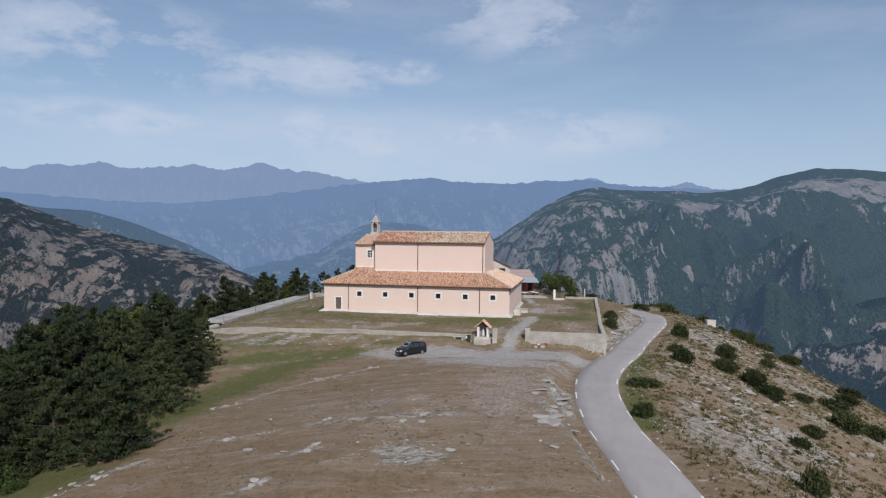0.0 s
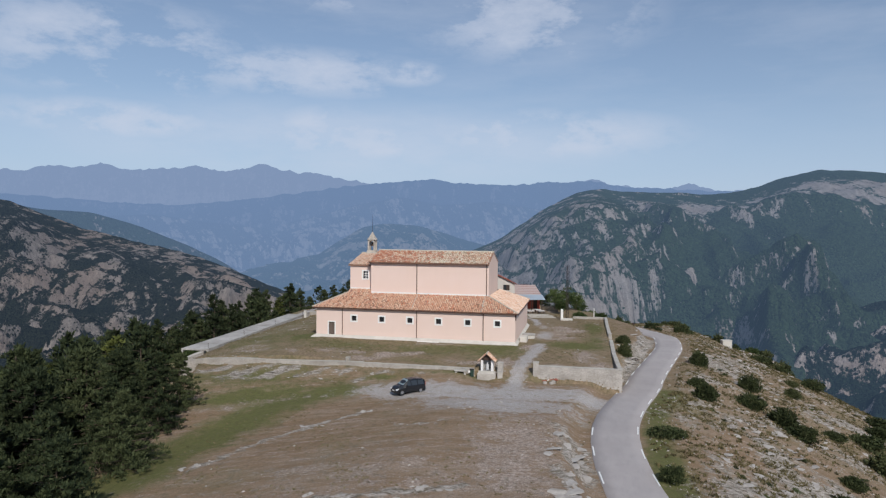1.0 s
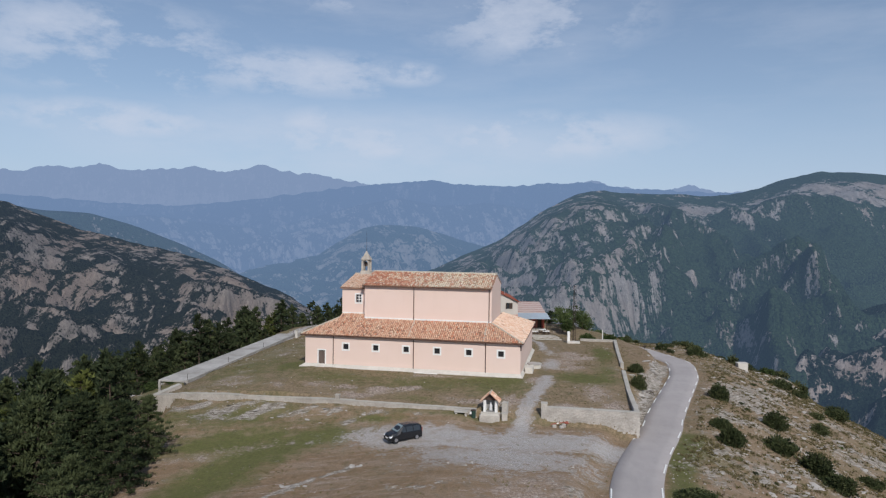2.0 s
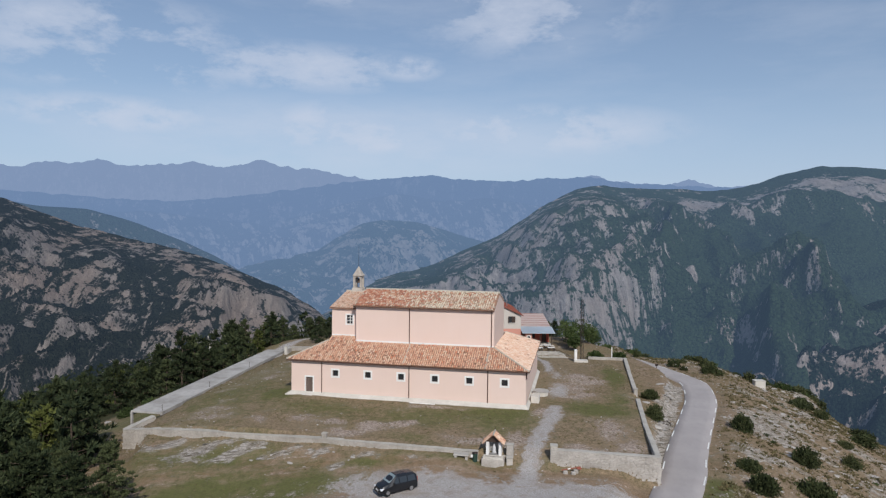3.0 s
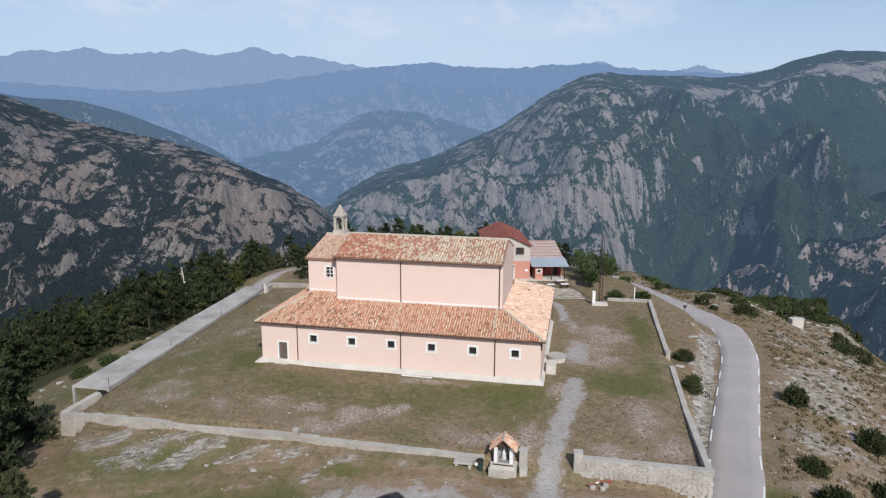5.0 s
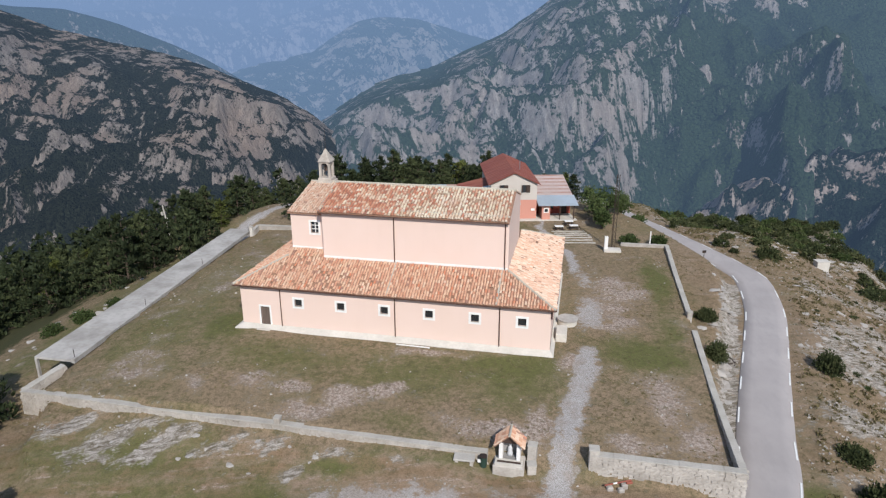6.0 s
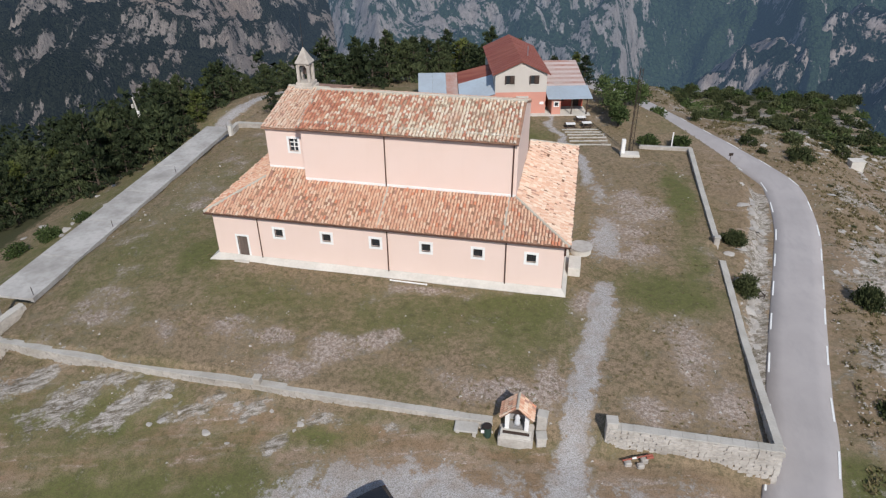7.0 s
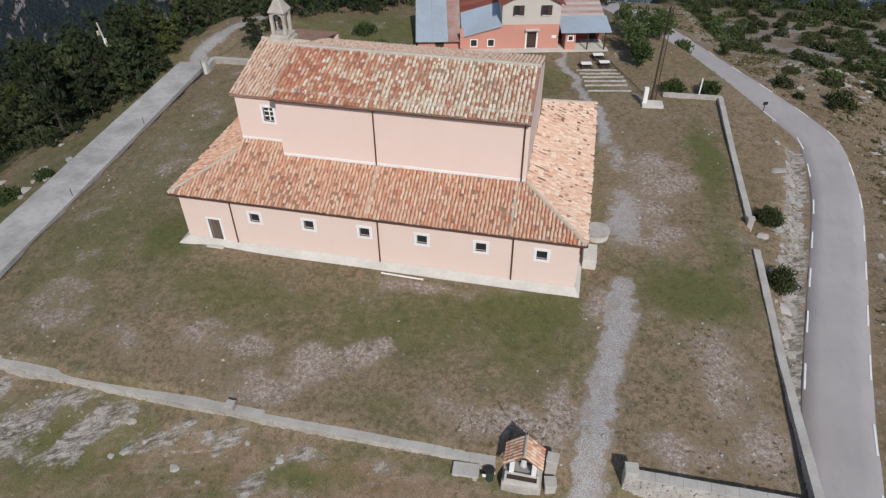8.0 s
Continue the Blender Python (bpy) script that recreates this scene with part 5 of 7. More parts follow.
rings = [[bell.verts.new((BELL_X + r * math.cos(i * math.pi / 6), BELL_Y + r * math.sin(i * math.pi / 6), 15.3 + z)) for i in range(12)] for r, z in prof]
for a, b in zip(rings, rings[1:]):
    for i in range(12):
        bell.faces.new((a[i], a[(i + 1) % 12], b[(i + 1) % 12], b[i]))
bell.faces.new(rings[0])
part("bell", bell, M_IRON, belfry, "dark bronze bell", smooth_faces=True)
part("beam", boxed(BELL_X - 0.5, BELL_X + 0.5, BELL_Y - 0.06, BELL_Y + 0.06, 15.92, 16.03), M_DARKWOOD, belfry)

# by the gable: a concrete buttress block and a round cistern lid
block = thing("buttress_block", (0.9, 4.3, -0.2), 0, "pale concrete buttress block beside the church gable", "concrete block")
part("block", boxed(-0.8, 0.35, -0.5, 1.9, -0.3, 1.15), M_CEMENT, block, bevel=0.05)
lid = thing("cistern", (1.2, 8.6, -0.2), 0, "low round concrete cistern beside the church", "cistern")
part("drum", tubed((0, 0, -0.3), (0, 0, 0.85), 1.05, n=24), M_CEMENT, lid)
part("lid", tubed((0, 0, 0.85), (0, 0, 0.97), 1.15, n=24), M_CONCRETE, lid)

# ---- terrace walls ----
srng = random.Random(11)


def stone_block(rng, lx, ly, lz):
    """One rough squared stone: a box with its corners knocked about."""
    verts = []
    for z in (0, lz):
        for x, y in ((-lx / 2, 0), (lx / 2, 0), (lx / 2, ly), (-lx / 2, ly)):
            verts.append((x * rng.uniform(0.86, 1.0), y + rng.uniform(-0.03, 0.03), z + rng.uniform(-0.02, 0.02)))
    return verts, [(3, 2, 1, 0), (4, 5, 6, 7), (0, 1, 5, 4), (1, 2, 6, 5), (2, 3, 7, 6), (3, 0, 4, 7)]


STONES = [mesh_of("stone", *stone_block(srng, 0.36 + 0.05 * (i % 4), 0.14, 0.19 + 0.02 * (i % 3)), M_STONE) for i in range(8)]
singles = []


def stone_wall(name, line, tops, thick, label, foot=0.5, one_by_one=False):
    """A dry limestone wall along a line, stones on both faces, coping stones on top."""
    wall = thing(name, (0, 0, 0), 0, label, "stone wall", kind="structure")
    core, skin_v, skin_f, placed = bmesh.new(), [], [], []
    for (ax, ay), (bx, by), za, zb in zip(line, line[1:], tops, tops[1:]):
        a, b = Vector((ax, ay)), Vector((bx, by))
        d = (b - a).normalized()
        s = Vector((d.y, -d.x))
        length = (b - a).length
        n = max(1, round(length / 0.8))
        for i in range(n):
            p, q = a.lerp(b, i / n), a.lerp(b, (i + 1) / n)
            z0, z1 = za + (zb - za) * i / n, za + (zb - za) * (i + 1) / n
            lows = [min(height(*(p + s * k)), height(*(q + s * k))) - foot for k in (-thick, thick)]
            lo = min(lows)
            h = thick / 2 - 0.04
            v = [core.verts.new((*(c + s * k), z)) for z, c, k in ((lo, p, -h), (lo, q, -h), (lo, q, h), (lo, p, h), (z0 - 0.1, p, -h), (z1 - 0.1, q, -h), (z1 - 0.1, q, h), (z0 - 0.1, p, h))]
            for f in ((3, 2, 1, 0), (4, 5, 6, 7), (0, 1, 5, 4), (1, 2, 6, 5), (2, 3, 7, 6), (3, 0, 4, 7)):
                core.faces.new([v[k] for k in f])
            # coping
            c = (p + q) / 2
            cap = boxed(-(q - p).length / 2 + 0.003, (q - p).length / 2 - 0.003, -thick / 2 - 0.03 - srng.uniform(0, 0.025), thick / 2 + 0.03 + srng.uniform(0, 0.025), -0.1, srng.uniform(0.0, 0.02))
            bmesh.ops.transform(cap, matrix=pose(c.x, c.y, (z0 + z1) / 2, math.degrees(0) + srng.uniform(-1.5, 1.5), -math.degrees(math.atan2(z1 - z0, (q - p).length)), math.degrees(math.atan2(d.y, d.x)) + srng.uniform(-1, 1)), verts=cap.verts)
            part("coping_stone", cap, M_CAPSTONE, wall, bevel=0.012)
            # stones of both faces
            for side, low in zip((-1, 1), lows):
                top = (z0 + z1) / 2 - 0.12
                rows = int((top - low - foot + 0.35) / 0.21)
                for r in range(max(0, rows)):
                    z = top - 0.21 * (r + 1)
                    u = srng.uniform(-0.1, 0.1)
                    while u < (q - p).length - 0.1:
                        m = Matrix.Translation((*(p + d * (u + 0.2) + s * side * (thick / 2 - 0.09)), z)) @ pose(0, 0, 0, 0, srng.uniform(-3, 3), math.degrees(math.atan2(d.y, d.x)) + (0 if side > 0 else 180))
                        m = m @ pose(0, -0.14 + srng.uniform(-0.025, 0.025), 0)
                        placed.append((srng.randrange(8), m, side))
                        u += srng.uniform(0.34, 0.5)
    part("core", core, M_STONE, wall)
    for i, m, side in placed:
        if one_by_one and side > 0 and len(singles) < 300:
            singles.append((i, m, wall))
            continue
        k = len(skin_v)
        me = STONES[i]
        skin_v += [m @ v.co for v in me.vertices]
        skin_f += [tuple(k + j for j in p.vertices) for p in me.polygons]
    if skin_v:
        tagged(part("stones", (skin_v, skin_f), M_STONE, wall, "rough grey limestone blocks"), kind="stuff")
    return wall


stone_wall("wall_gate_side", [(3.9, -15.3), (15.3, -15.3)], [0.15, 0.2], 0.6, "grey dry-stone retaining wall beside the gateway", one_by_one=True)
stone_wall("wall_front", [(-51.6, -12.6), (-46, -13.7), (-40, -14.6), (-31, -15.0), (-22.7, -15.3), (-14, -15.5), (-4.3, -15.6)], [-2.5, -1.62, -1.1, -0.88, -0.62, -0.6, -0.62], 0.6, "long low limestone terrace wall with flat coping")
stone_wall("wall_corner", [(-51.6, -12.6), (-50.4, -8.3)], [-2.5, -1.8], 0.7, "short limestone wall meeting the concrete deck")
stone_wall("wall_roadside", [(15.05, -15.0), (14.8, -3), (14.9, 9.3)], [0.2, 0.2, 0.25], 0.5, "low limestone terrace wall above the road")
stone_wall("wall_roadside_far", [(14.9, 13.6), (14.9, 26), (15.0, 39.2)], [0.35, 0.3, 0.3], 0.5, "low limestone terrace wall above the road")
stone_wall("wall_far", [(8.3, 39.0), (15.2, 39.3)], [0.3, 0.3], 0.45, "low pale wall at the far end of the terrace")
stone_wall("wall_back", [(-52.2, 37.4), (-52.6, 40.4), (-47.6, 39.9), (-43, 39.8)], [-0.95, -0.9, -0.6, -0.5], 0.5, "low broken wall at the back corner of the terrace")


def stub_pillar(name, x, y, z0, z1, w, label, mat=M_STONE, turn=0.0):
    p = thing(name, (x, y, z0), turn, label, "pillar")
    part("shaft", boxed(-w / 2, w / 2, -w / 2, w / 2, -0.4, z1 - z0 - 0.12), mat, p, bevel=0.04)
    part("capstone", boxed(-w / 2 - 0.04, w / 2 + 0.04, -w / 2 - 0.04, w / 2 + 0.04, z1 - z0 - 0.115, z1 - z0), M_CAPSTONE, p, bevel=0.03)
    return p


stub_pillar("wall_pillar", -22.7, -15.35, -0.7, 0.0, 0.55, "short stone pillar set in the front wall")
stub_pillar("gate_pillar", 4.05, -15.2, -1.2, 0.6, 0.75, "squat limestone gate pillar", turn=4)
stub_pillar("gate_pillar", -0.75, -15.3, -1.5, 0.35, 0.7, "squat limestone gate pillar beside the shrine", turn=-6)
stub_pillar("gate_stub", -0.7, -16.3, -1.8, -0.75, 0.7, "broken lower stub of a stone pillar", turn=10)
stub_pillar("wall_pillar", 14.9, 13.3, -0.5, 0.75, 0.55, "stone pillar at the gap in the roadside wall")
stub_pillar("fence_pillar", -52.2, 37.2, -1.6, -0.2, 0.5, "pale pillar at the back corner of the terrace", M_CEMENT)

# ---- concrete deck ----
deck = thing("concrete_deck", (-52, 15, -1.5), 0, "long weathered concrete deck on posts beside the terrace", "deck")
CORNERS = [(-54.25, -7.95), (-49.6, -7.85), (-53.35, 39.5), (-57.3, 39.3)]


def on_deck(u, v):
    a = Vector(CORNERS[0]).lerp(Vector(CORNERS[3]), v)
    b = Vector(CORNERS[1]).lerp(Vector(CORNERS[2]), v)
    return a.lerp(b, u)


CUTS = [0.0, 0.16, 0.33, 0.5, 0.67, 0.83, 1.0]
for v0, v1 in zip(CUTS, CUTS[1:]):
    cs = [on_deck(0, v0 + 0.0006), on_deck(1, v0 + 0.0006), on_deck(1, v1 - 0.0006), on_deck(0, v1 - 0.0006)]
    part("deck_panel", slab(bmesh.new(), [(c.x + 52, c.y - 15, 0.0) for c in cs], 0.24), M_CONCRETE, deck, bevel=0.015)
kerb = bmesh.new()
cs = [on_deck(0.965, 0), on_deck(1.05, 0), on_deck(1.05, 1), on_deck(0.965, 1)]
slab(kerb, [(c.x + 52, c.y - 15, 0.16) for c in cs], 0.5)
part("kerb", kerb, M_CONCRETE, deck)
for v in (0.003, 0.16, 0.33, 0.5, 0.67, 0.83, 0.995):
    c = on_deck(0.025, v)
    part("post", boxed(c.x + 52 - 0.14, c.x + 52 + 0.14, c.y - 15 - 0.14, c.y - 15 + 0.14, height(c.x, c.y) + 1.5 - 0.3, -0.24), M_CONCRETE, deck)
for v in (0.01, 0.3, 0.62, 0.97):
    c = on_deck(0.985, v)
    part("rail_stub", tubed((c.x + 52, c.y - 15, 0.1), (c.x + 52, c.y - 15, 1.05), 0.035, n=6), M_IRON, deck)
part("edge_beam", slab(bmesh.new(), [(c.x + 52, c.y - 15, -0.245) for c in (on_deck(0.0, 0), on_deck(0.06, 0), on_deck(0.06, 1), on_deck(0.0, 1))], 0.25), M_CONCRETE, deck)

# ---- wayside shrine ----
shrine = thing("wayside_shrine", (-2.5, -15.9, -1.9), 0, "small stone wayside shrine with a tiled gable roof", "shrine")
part("base", boxed(-1.25, 1.25, -0.95, 0.9, -0.5, 0.85), M_STONE, shrine, "rough stone base", bevel=0.05)
trough = part("flower_trough", pierced([-1.1, 1.1], [-0.85, -0.2], lambda u, w, z: (u, z, 1.1 - w), [(-0.95, 0.95, -0.72, -0.33)], 0.25), M_CEMENT, shrine)
part("soil", boxed(-0.95, 0.95, -0.72, -0.33, 0.86, 1.0), M_DARKWOOD, trough)
for s in (-1, 1):
    part("side_wall", boxed(*sorted((s * 0.85, s * 0.55)), -0.25, 0.8, 0.851, 2.55), M_WHITE, shrine, bevel=0.02)
part("back_wall", boxed(-0.55, 0.55, 0.6, 0.8, 0.851, 2.55), M_SHADE, shrine)
part("altar_shelf", boxed(-0.55, 0.55, 0.0, 0.6, 0.851, 1.15), M_SHADE, shrine)
gab = bmesh.new()
pr = [(-0.85, 2.551), (0.85, 2.551), (0.0, 3.35)]
fa, fb = [gab.verts.new((x, -0.2, z)) for x, z in pr], [gab.verts.new((x, 0.78, z)) for x, z in pr]
gab.faces.new(fa), gab.faces.new(fb[::-1])
for i in range(3):
    gab.faces.new((fa[i], fb[i], fb[(i + 1) % 3], fa[(i + 1) % 3]))
part("gable", gab, M_DARKWOOD, shrine, "dark timber gable")
for s in (-1, 1):
    sl = bmesh.new()
    slab(sl, [(s * 1.15, -0.62, 2.42), (s * 1.15, 1.0, 2.42), (0, 1.0, 3.5), (0, -0.62, 3.5)][:: s], 0.07)
    half = part("roof_half", sl, M_TILEBED, shrine)
    up = Vector((-s * 1.15, 0, 1.08)).normalized()
    al = Vector((0, s * 1.0, 0))
    nrm = al.cross(up)
    base = Matrix((al, up, nrm)).transposed().to_4x4()
    for i in range(7):
        for j in range(4):
            y = -0.62 + 0.12 + i * 0.235
            p = Vector((s * 1.15, y, 2.43)) + up * (j * 0.38 - 0.03)
            t = part("tile", mesh_of("tile", *tile_shape(0.22, 0.46, 0.085), M_AISLE_ONE) if (i, j, s) == (0, 0, -1) else bpy.data.meshes["tile"], None, half)
            t.matrix_basis = Matrix.Translation(p) @ base @ pose(0, 0, 0, 0, 0, srng.uniform(-3, 3))
part("ridge_cap", tubed((0, -0.65, 3.53), (0, 1.02, 3.53), 0.1, n=8), M_MORTAR, shrine)
part("finial", tubed((0, 0.95, 3.55), (0, 0.95, 3.95), 0.04, 0.02, 6), M_IRON, shrine)
fig = bmesh.new()
rings = []
for r, z in ((0.24, 1.15), (0.23, 1.35), (0.17, 1.6), (0.2, 1.8), (0.14, 1.95), (0.07, 2.02), (0.11, 2.12), (0.1, 2.22), (0.02, 2.28)):
    rings.append([fig.verts.new((r * math.cos(i * math.pi / 5), 0.3 + 0.8 * r * math.sin(i * math.pi / 5), z)) for i in range(10)])
for a, b in zip(rings, rings[1:]):
    for i in range(10):
        fig.faces.new((a[i], a[(i + 1) % 10], b[(i + 1) % 10], b[i]))
fig.faces.new(rings[0][::-1]), fig.faces.new(rings[-1])
statue = part("statue", fig, M_STATUE, None, "plain pale stone figure standing inside the shrine", smooth_faces=True)
statue.location = (-2.5, -15.9, -1.9)
tagged(statue, category="statue")

bench = thing("stone_bench", (-6.05, -16.55, height(-6.05, -16.55)), 3, "low pale stone slab bench in front of the wall", "bench")
part("seat_slab", boxed(-0.85, 0.85, -0.5, 0.5, 0.22, 0.38), M_CAPSTONE, bench, bevel=0.03)
for s in (-0.6, 0.6):
    part("support", boxed(s - 0.14, s + 0.14, -0.4, 0.4, -0.3, 0.219), M_STONE, bench, bevel=0.03)
bin_ = thing("litter_bin", (-4.55, -16.35, height(-4.55, -16.35)), 0, "dark green litter bin with a white notice", "bin")
part("drum", tubed((0, 0, 0.0), (0, 0, 0.95), 0.28, 0.31, 14), M_GREENBIN, bin_)
part("rim", tubed((0, 0, 0.951), (0, 0, 1.0), 0.33, 0.33, 14), M_IRON, bin_)
part("notice", boxed(-0.42, -0.18, -0.34, -0.315, 0.55, 0.85), M_WHITE, bin_)
barrier = thing("fallen_barrier", (6.0, -16.4, height(6.0, -16.4)), 18, "faded red and white barrier pole resting on stones", "barrier")
part("pole", tubed((-1.1, 0, 0.35), (1.0, 0.05, 0.62), 0.06, n=8), M_OLDRED, barrier)
part("white_band", tubed((-0.4, 0.016, 0.44), (-0.1, 0.024, 0.479), 0.066, n=8), M_WHITE, barrier)
part("counterweight", boxed(0.6, 1.1, -0.15, 0.2, 0.4, 0.55), M_OLDRED, barrier, bevel=0.03)
for i, (x, y) in enumerate(((-0.7, -0.1), (0.5, 0.0), (0.1, -0.4))):
    part("stone", boxed(x - 0.25, x + 0.25, y - 0.2, y + 0.2, -0.15, 0.3 + 0.09 * i * (i < 2)), M_ROCK, barrier, bevel=0.08)

# ---- parked van ----


def loft(sections):
    """A closed hull through rings of points, one ring a station."""
    bm = bmesh.new()
    rings = [[bm.verts.new(p) for p in s] for s in sections]
    n = len(rings[0])
    for a, b in zip(rings, rings[1:]):
        for i in range(n):
            j = (i + 1) % n
            bm.faces.new((a[i], a[j], b[j], b[i]))
    bm.faces.new(rings[0][::-1]), bm.faces.new(rings[-1])
    return bm


def build_car(x, y, turn):
    car = thing("parked_van", (x, y, height(x, y)), turn, "black compact people carrier parked on the gravel", "car")
    st = []
    for u, zt, hw, tw in ((-2.12, 0.55, 0.72, 0.6), (-2.05, 1.0, 0.82, 0.74), (-1.98, 1.55, 0.86, 0.66), (-1.7, 1.74, 0.88, 0.62), (-0.8, 1.82, 0.89, 0.63), (0.25, 1.78, 0.89, 0.62), (0.75, 1.5, 0.89, 0.64), (1.2, 1.12, 0.88, 0.74), (1.75, 0.98, 0.84, 0.7), (2.05, 0.78, 0.76, 0.6), (2.14, 0.5, 0.66, 0.5)):
        mid = min(1.0, 0.3 + 0.62 * (zt - 0.3))
        st.append([(u, -hw * 0.93, 0.24), (u, -hw, 0.42), (u, -hw, mid), (u, -tw, zt - 0.04), (u, -tw * 0.6, zt), (u, tw * 0.6, zt), (u, tw, zt - 0.04), (u, hw, mid), (u, hw, 0.42), (u, hw * 0.93, 0.24)])
    part("body", loft(st), M_CAR, car, smooth_faces=False)
    ws = bmesh.new()
    slab(ws, [(0.34, -0.58, 1.76), (1.14, -0.68, 1.19), (1.14, 0.68, 1.19), (0.34, 0.58, 1.76)], 0.02)
    part("windscreen", ws, M_SCREEN, car, "windscreen coloured grey-green for the sky it mirrors")
    rw = bmesh.new()
    slab(rw, [(-2.06, 0.62, 1.08), (-2.06, -0.62, 1.08), (-1.95, -0.56, 1.56), (-1.95, 0.56, 1.56)], 0.03)
    part("rear_window", rw, M_GLASS, car)
    for s in (-1, 1):
        for a, b in ((-1.75, -0.9), (-0.82, 0.02), (0.1, 0.75)):
            q = [(a, s * 0.885, 1.08), (b, s * 0.885, 1.08), (b - (0.35 if b > 0.5 else 0.0), s * 0.70, 1.62), (a + 0.04, s * 0.70, 1.62)]
            g = bmesh.new()
            vs = [g.verts.new((p[0], p[1] + s * 0.012, p[2])) for p in q] + [g.verts.new((p[0], p[1] - s * 0.02, p[2])) for p in q]
            for f in ((0, 1, 2, 3), (7, 6, 5, 4), (0, 4, 5, 1), (1, 5, 6, 2), (2, 6, 7, 3), (3, 7, 4, 0)):
                g.faces.new([vs[i] for i in f])
            part("side_window", g, M_GLASS, car)
        part("headlight", boxed(1.72, 2.02, *sorted((s * 0.5, s * 0.8)), 0.72, 0.9, m=pose(0, 0, 0.06, 0, 6, 0)), M_LAMP, car, "clear headlight", bevel=0.03)
        part("tail_light", boxed(-2.06, -1.98, *sorted((s * 0.68, s * 0.83)), 0.85, 1.35), M_OLDRED, car)
        part("mirror", boxed(0.62, 0.78, *sorted((s * 0.88, s * 1.08)), 1.05, 1.22), M_CAR, car, bevel=0.03)
        for u in (-1.3, 1.36):
            wh = part("wheel", tubed((u, s * 0.68, 0.32), (u, s * 0.9, 0.32), 0.32, n=20), M_RUBBER, car)
            part("rim", tubed((u, s * 0.86, 0.32), (u, s * 0.915, 0.32), 0.2, n=14), M_ALLOY, wh)
    part("number_plate", boxed(2.12, 2.15, -0.26, 0.26, 0.48, 0.6), M_PLATE, car)
    part("grille", boxed(2.0, 2.13, -0.4, 0.4, 0.62, 0.74), M_IRON, car)
    return car


build_car(-11.3, -24.6, 224)

# ---- house behind the church ----
house = thing("house", (-5.6, 51.75, -0.35), 13.5, "two-storey house, grey above and salmon below, red roof", "house")


def hwall(name, x0, x1, y, z0, z1, openings, mat, thick=0.3, parent=house):
    return part(name, pierced([x0, x1], [z0, z1], lambda u, w, z: (u, y + w, z), openings, thick), mat, parent)


hwall("lower_wall", -8.0, 0.0, 0.0, -0.8, 3.5, [(-4.4, -3.1, 0.15, 2.45)], M_SALMON)
hwall("upper_wall", -8.0, 0.0, 0.0, 3.5, 6.4, [(-6.4, -5.0, 4.75, 6.1), (-2.6, -1.2, 4.75, 6.1)], M_GREYWALL)
part("side_wall", boxed(-0.3, 0.0, 0.3, 17.5, -0.8, 6.4), M_GREYWALL, house)
part("side_wall", boxed(-8.0, -7.7, 0.3, 17.5, -0.8, 6.4), M_GREYWALL, house)
part("back_wall", boxed(-7.7, -0.3, 14.2, 17.5, -0.8, 6.4), M_GREYWALL, house)
for y in (0.0, 17.2):
    g = bmesh.new()
    pr = [(-8.0, 6.4), (0.0, 6.4), (-4.0, 8.15)]
    a, b = [g.verts.new((x, y, z)) for x, z in pr], [g.verts.new((x, y + 0.3, z)) for x, z in pr]
    g.faces.new(a), g.faces.new(b[::-1])
    for i in range(3):
        g.faces.new((a[i], b[i], b[(i + 1) % 3], a[(i + 1) % 3]))
    part("gable", g, M_GREYWALL, house)
for s, x in ((-1, -8.5), (1, 0.5)):
    r = bmesh.new()
    # the front end is hipped a little
    slab(r, [(x, -0.5, 6.3), (-4.0, -0.35, 8.32), (-4.0, 18.0, 8.32), (x, 18.0, 6.3)], 0.1)
    roof = part("roof", r, M_REDROOF, house, "dark red sheet-metal roof")
    for k in range(17):
        y = -0.2 + k * 1.08
        part("standing_seam", slab(bmesh.new(), [(x, y, 6.35), (x, y + 0.06, 6.35), (-4.0, y + 0.06, 8.37), (-4.0, y, 8.37)], 0.06), M_REDROOF, roof)
part("chimney_pipe", tubed((-2.3, 6.0, 7.2), (-2.3, 6.0, 9.1), 0.09, n=8), M_ALLOY, house)
for x0, x1 in ((-6.4, -5.0), (-2.6, -1.2)):
    w = part("window", boxed(x0, x1, 0.16, 0.2, 4.75, 6.1), M_GLASS, house, "dark window with open brown shutters")
    part("frame", boxed((x0 + x1) / 2 - 0.05, (x0 + x1) / 2 + 0.05, 0.1, 0.155, 4.75, 6.1), M_DARKWOOD, w)
    part("sill", boxed(x0 - 0.1, x1 + 0.1, -0.1, 0.15, 4.63, 4.745), M_CEMENT, w)
    part("shutter", boxed(x0 + 0.75, x1 - 0.03, -0.06, -0.01, 4.77, 6.08), M_DARKWOOD, w)
    part("shutter", boxed(x0 - 0.12, x0 + 0.06, -0.2, -0.01, 4.77, 6.08), M_DARKWOOD, w)
d = part("door", boxed(-4.4, -3.1, 0.18, 0.24, 0.15, 2.45), M_DARKWOOD, house, "dark house door in a pale surround")
surround(-3.75, 1.3, 0.65, 1.15, 0.22, 0.0, d)
part("canopy", boxed(-4.7, -2.8, -0.55, 0.0, 2.75, 2.9), M_CEMENT, d)
part("notice_board", boxed(-0.95, -0.3, -0.06, -0.005, 1.55, 1.95), M_WHITE, house)
part("terrace_step", boxed(-14, 7.0, -1.3, -0.01, -0.8, 0.12), M_CEMENT, house, bevel=0.03)
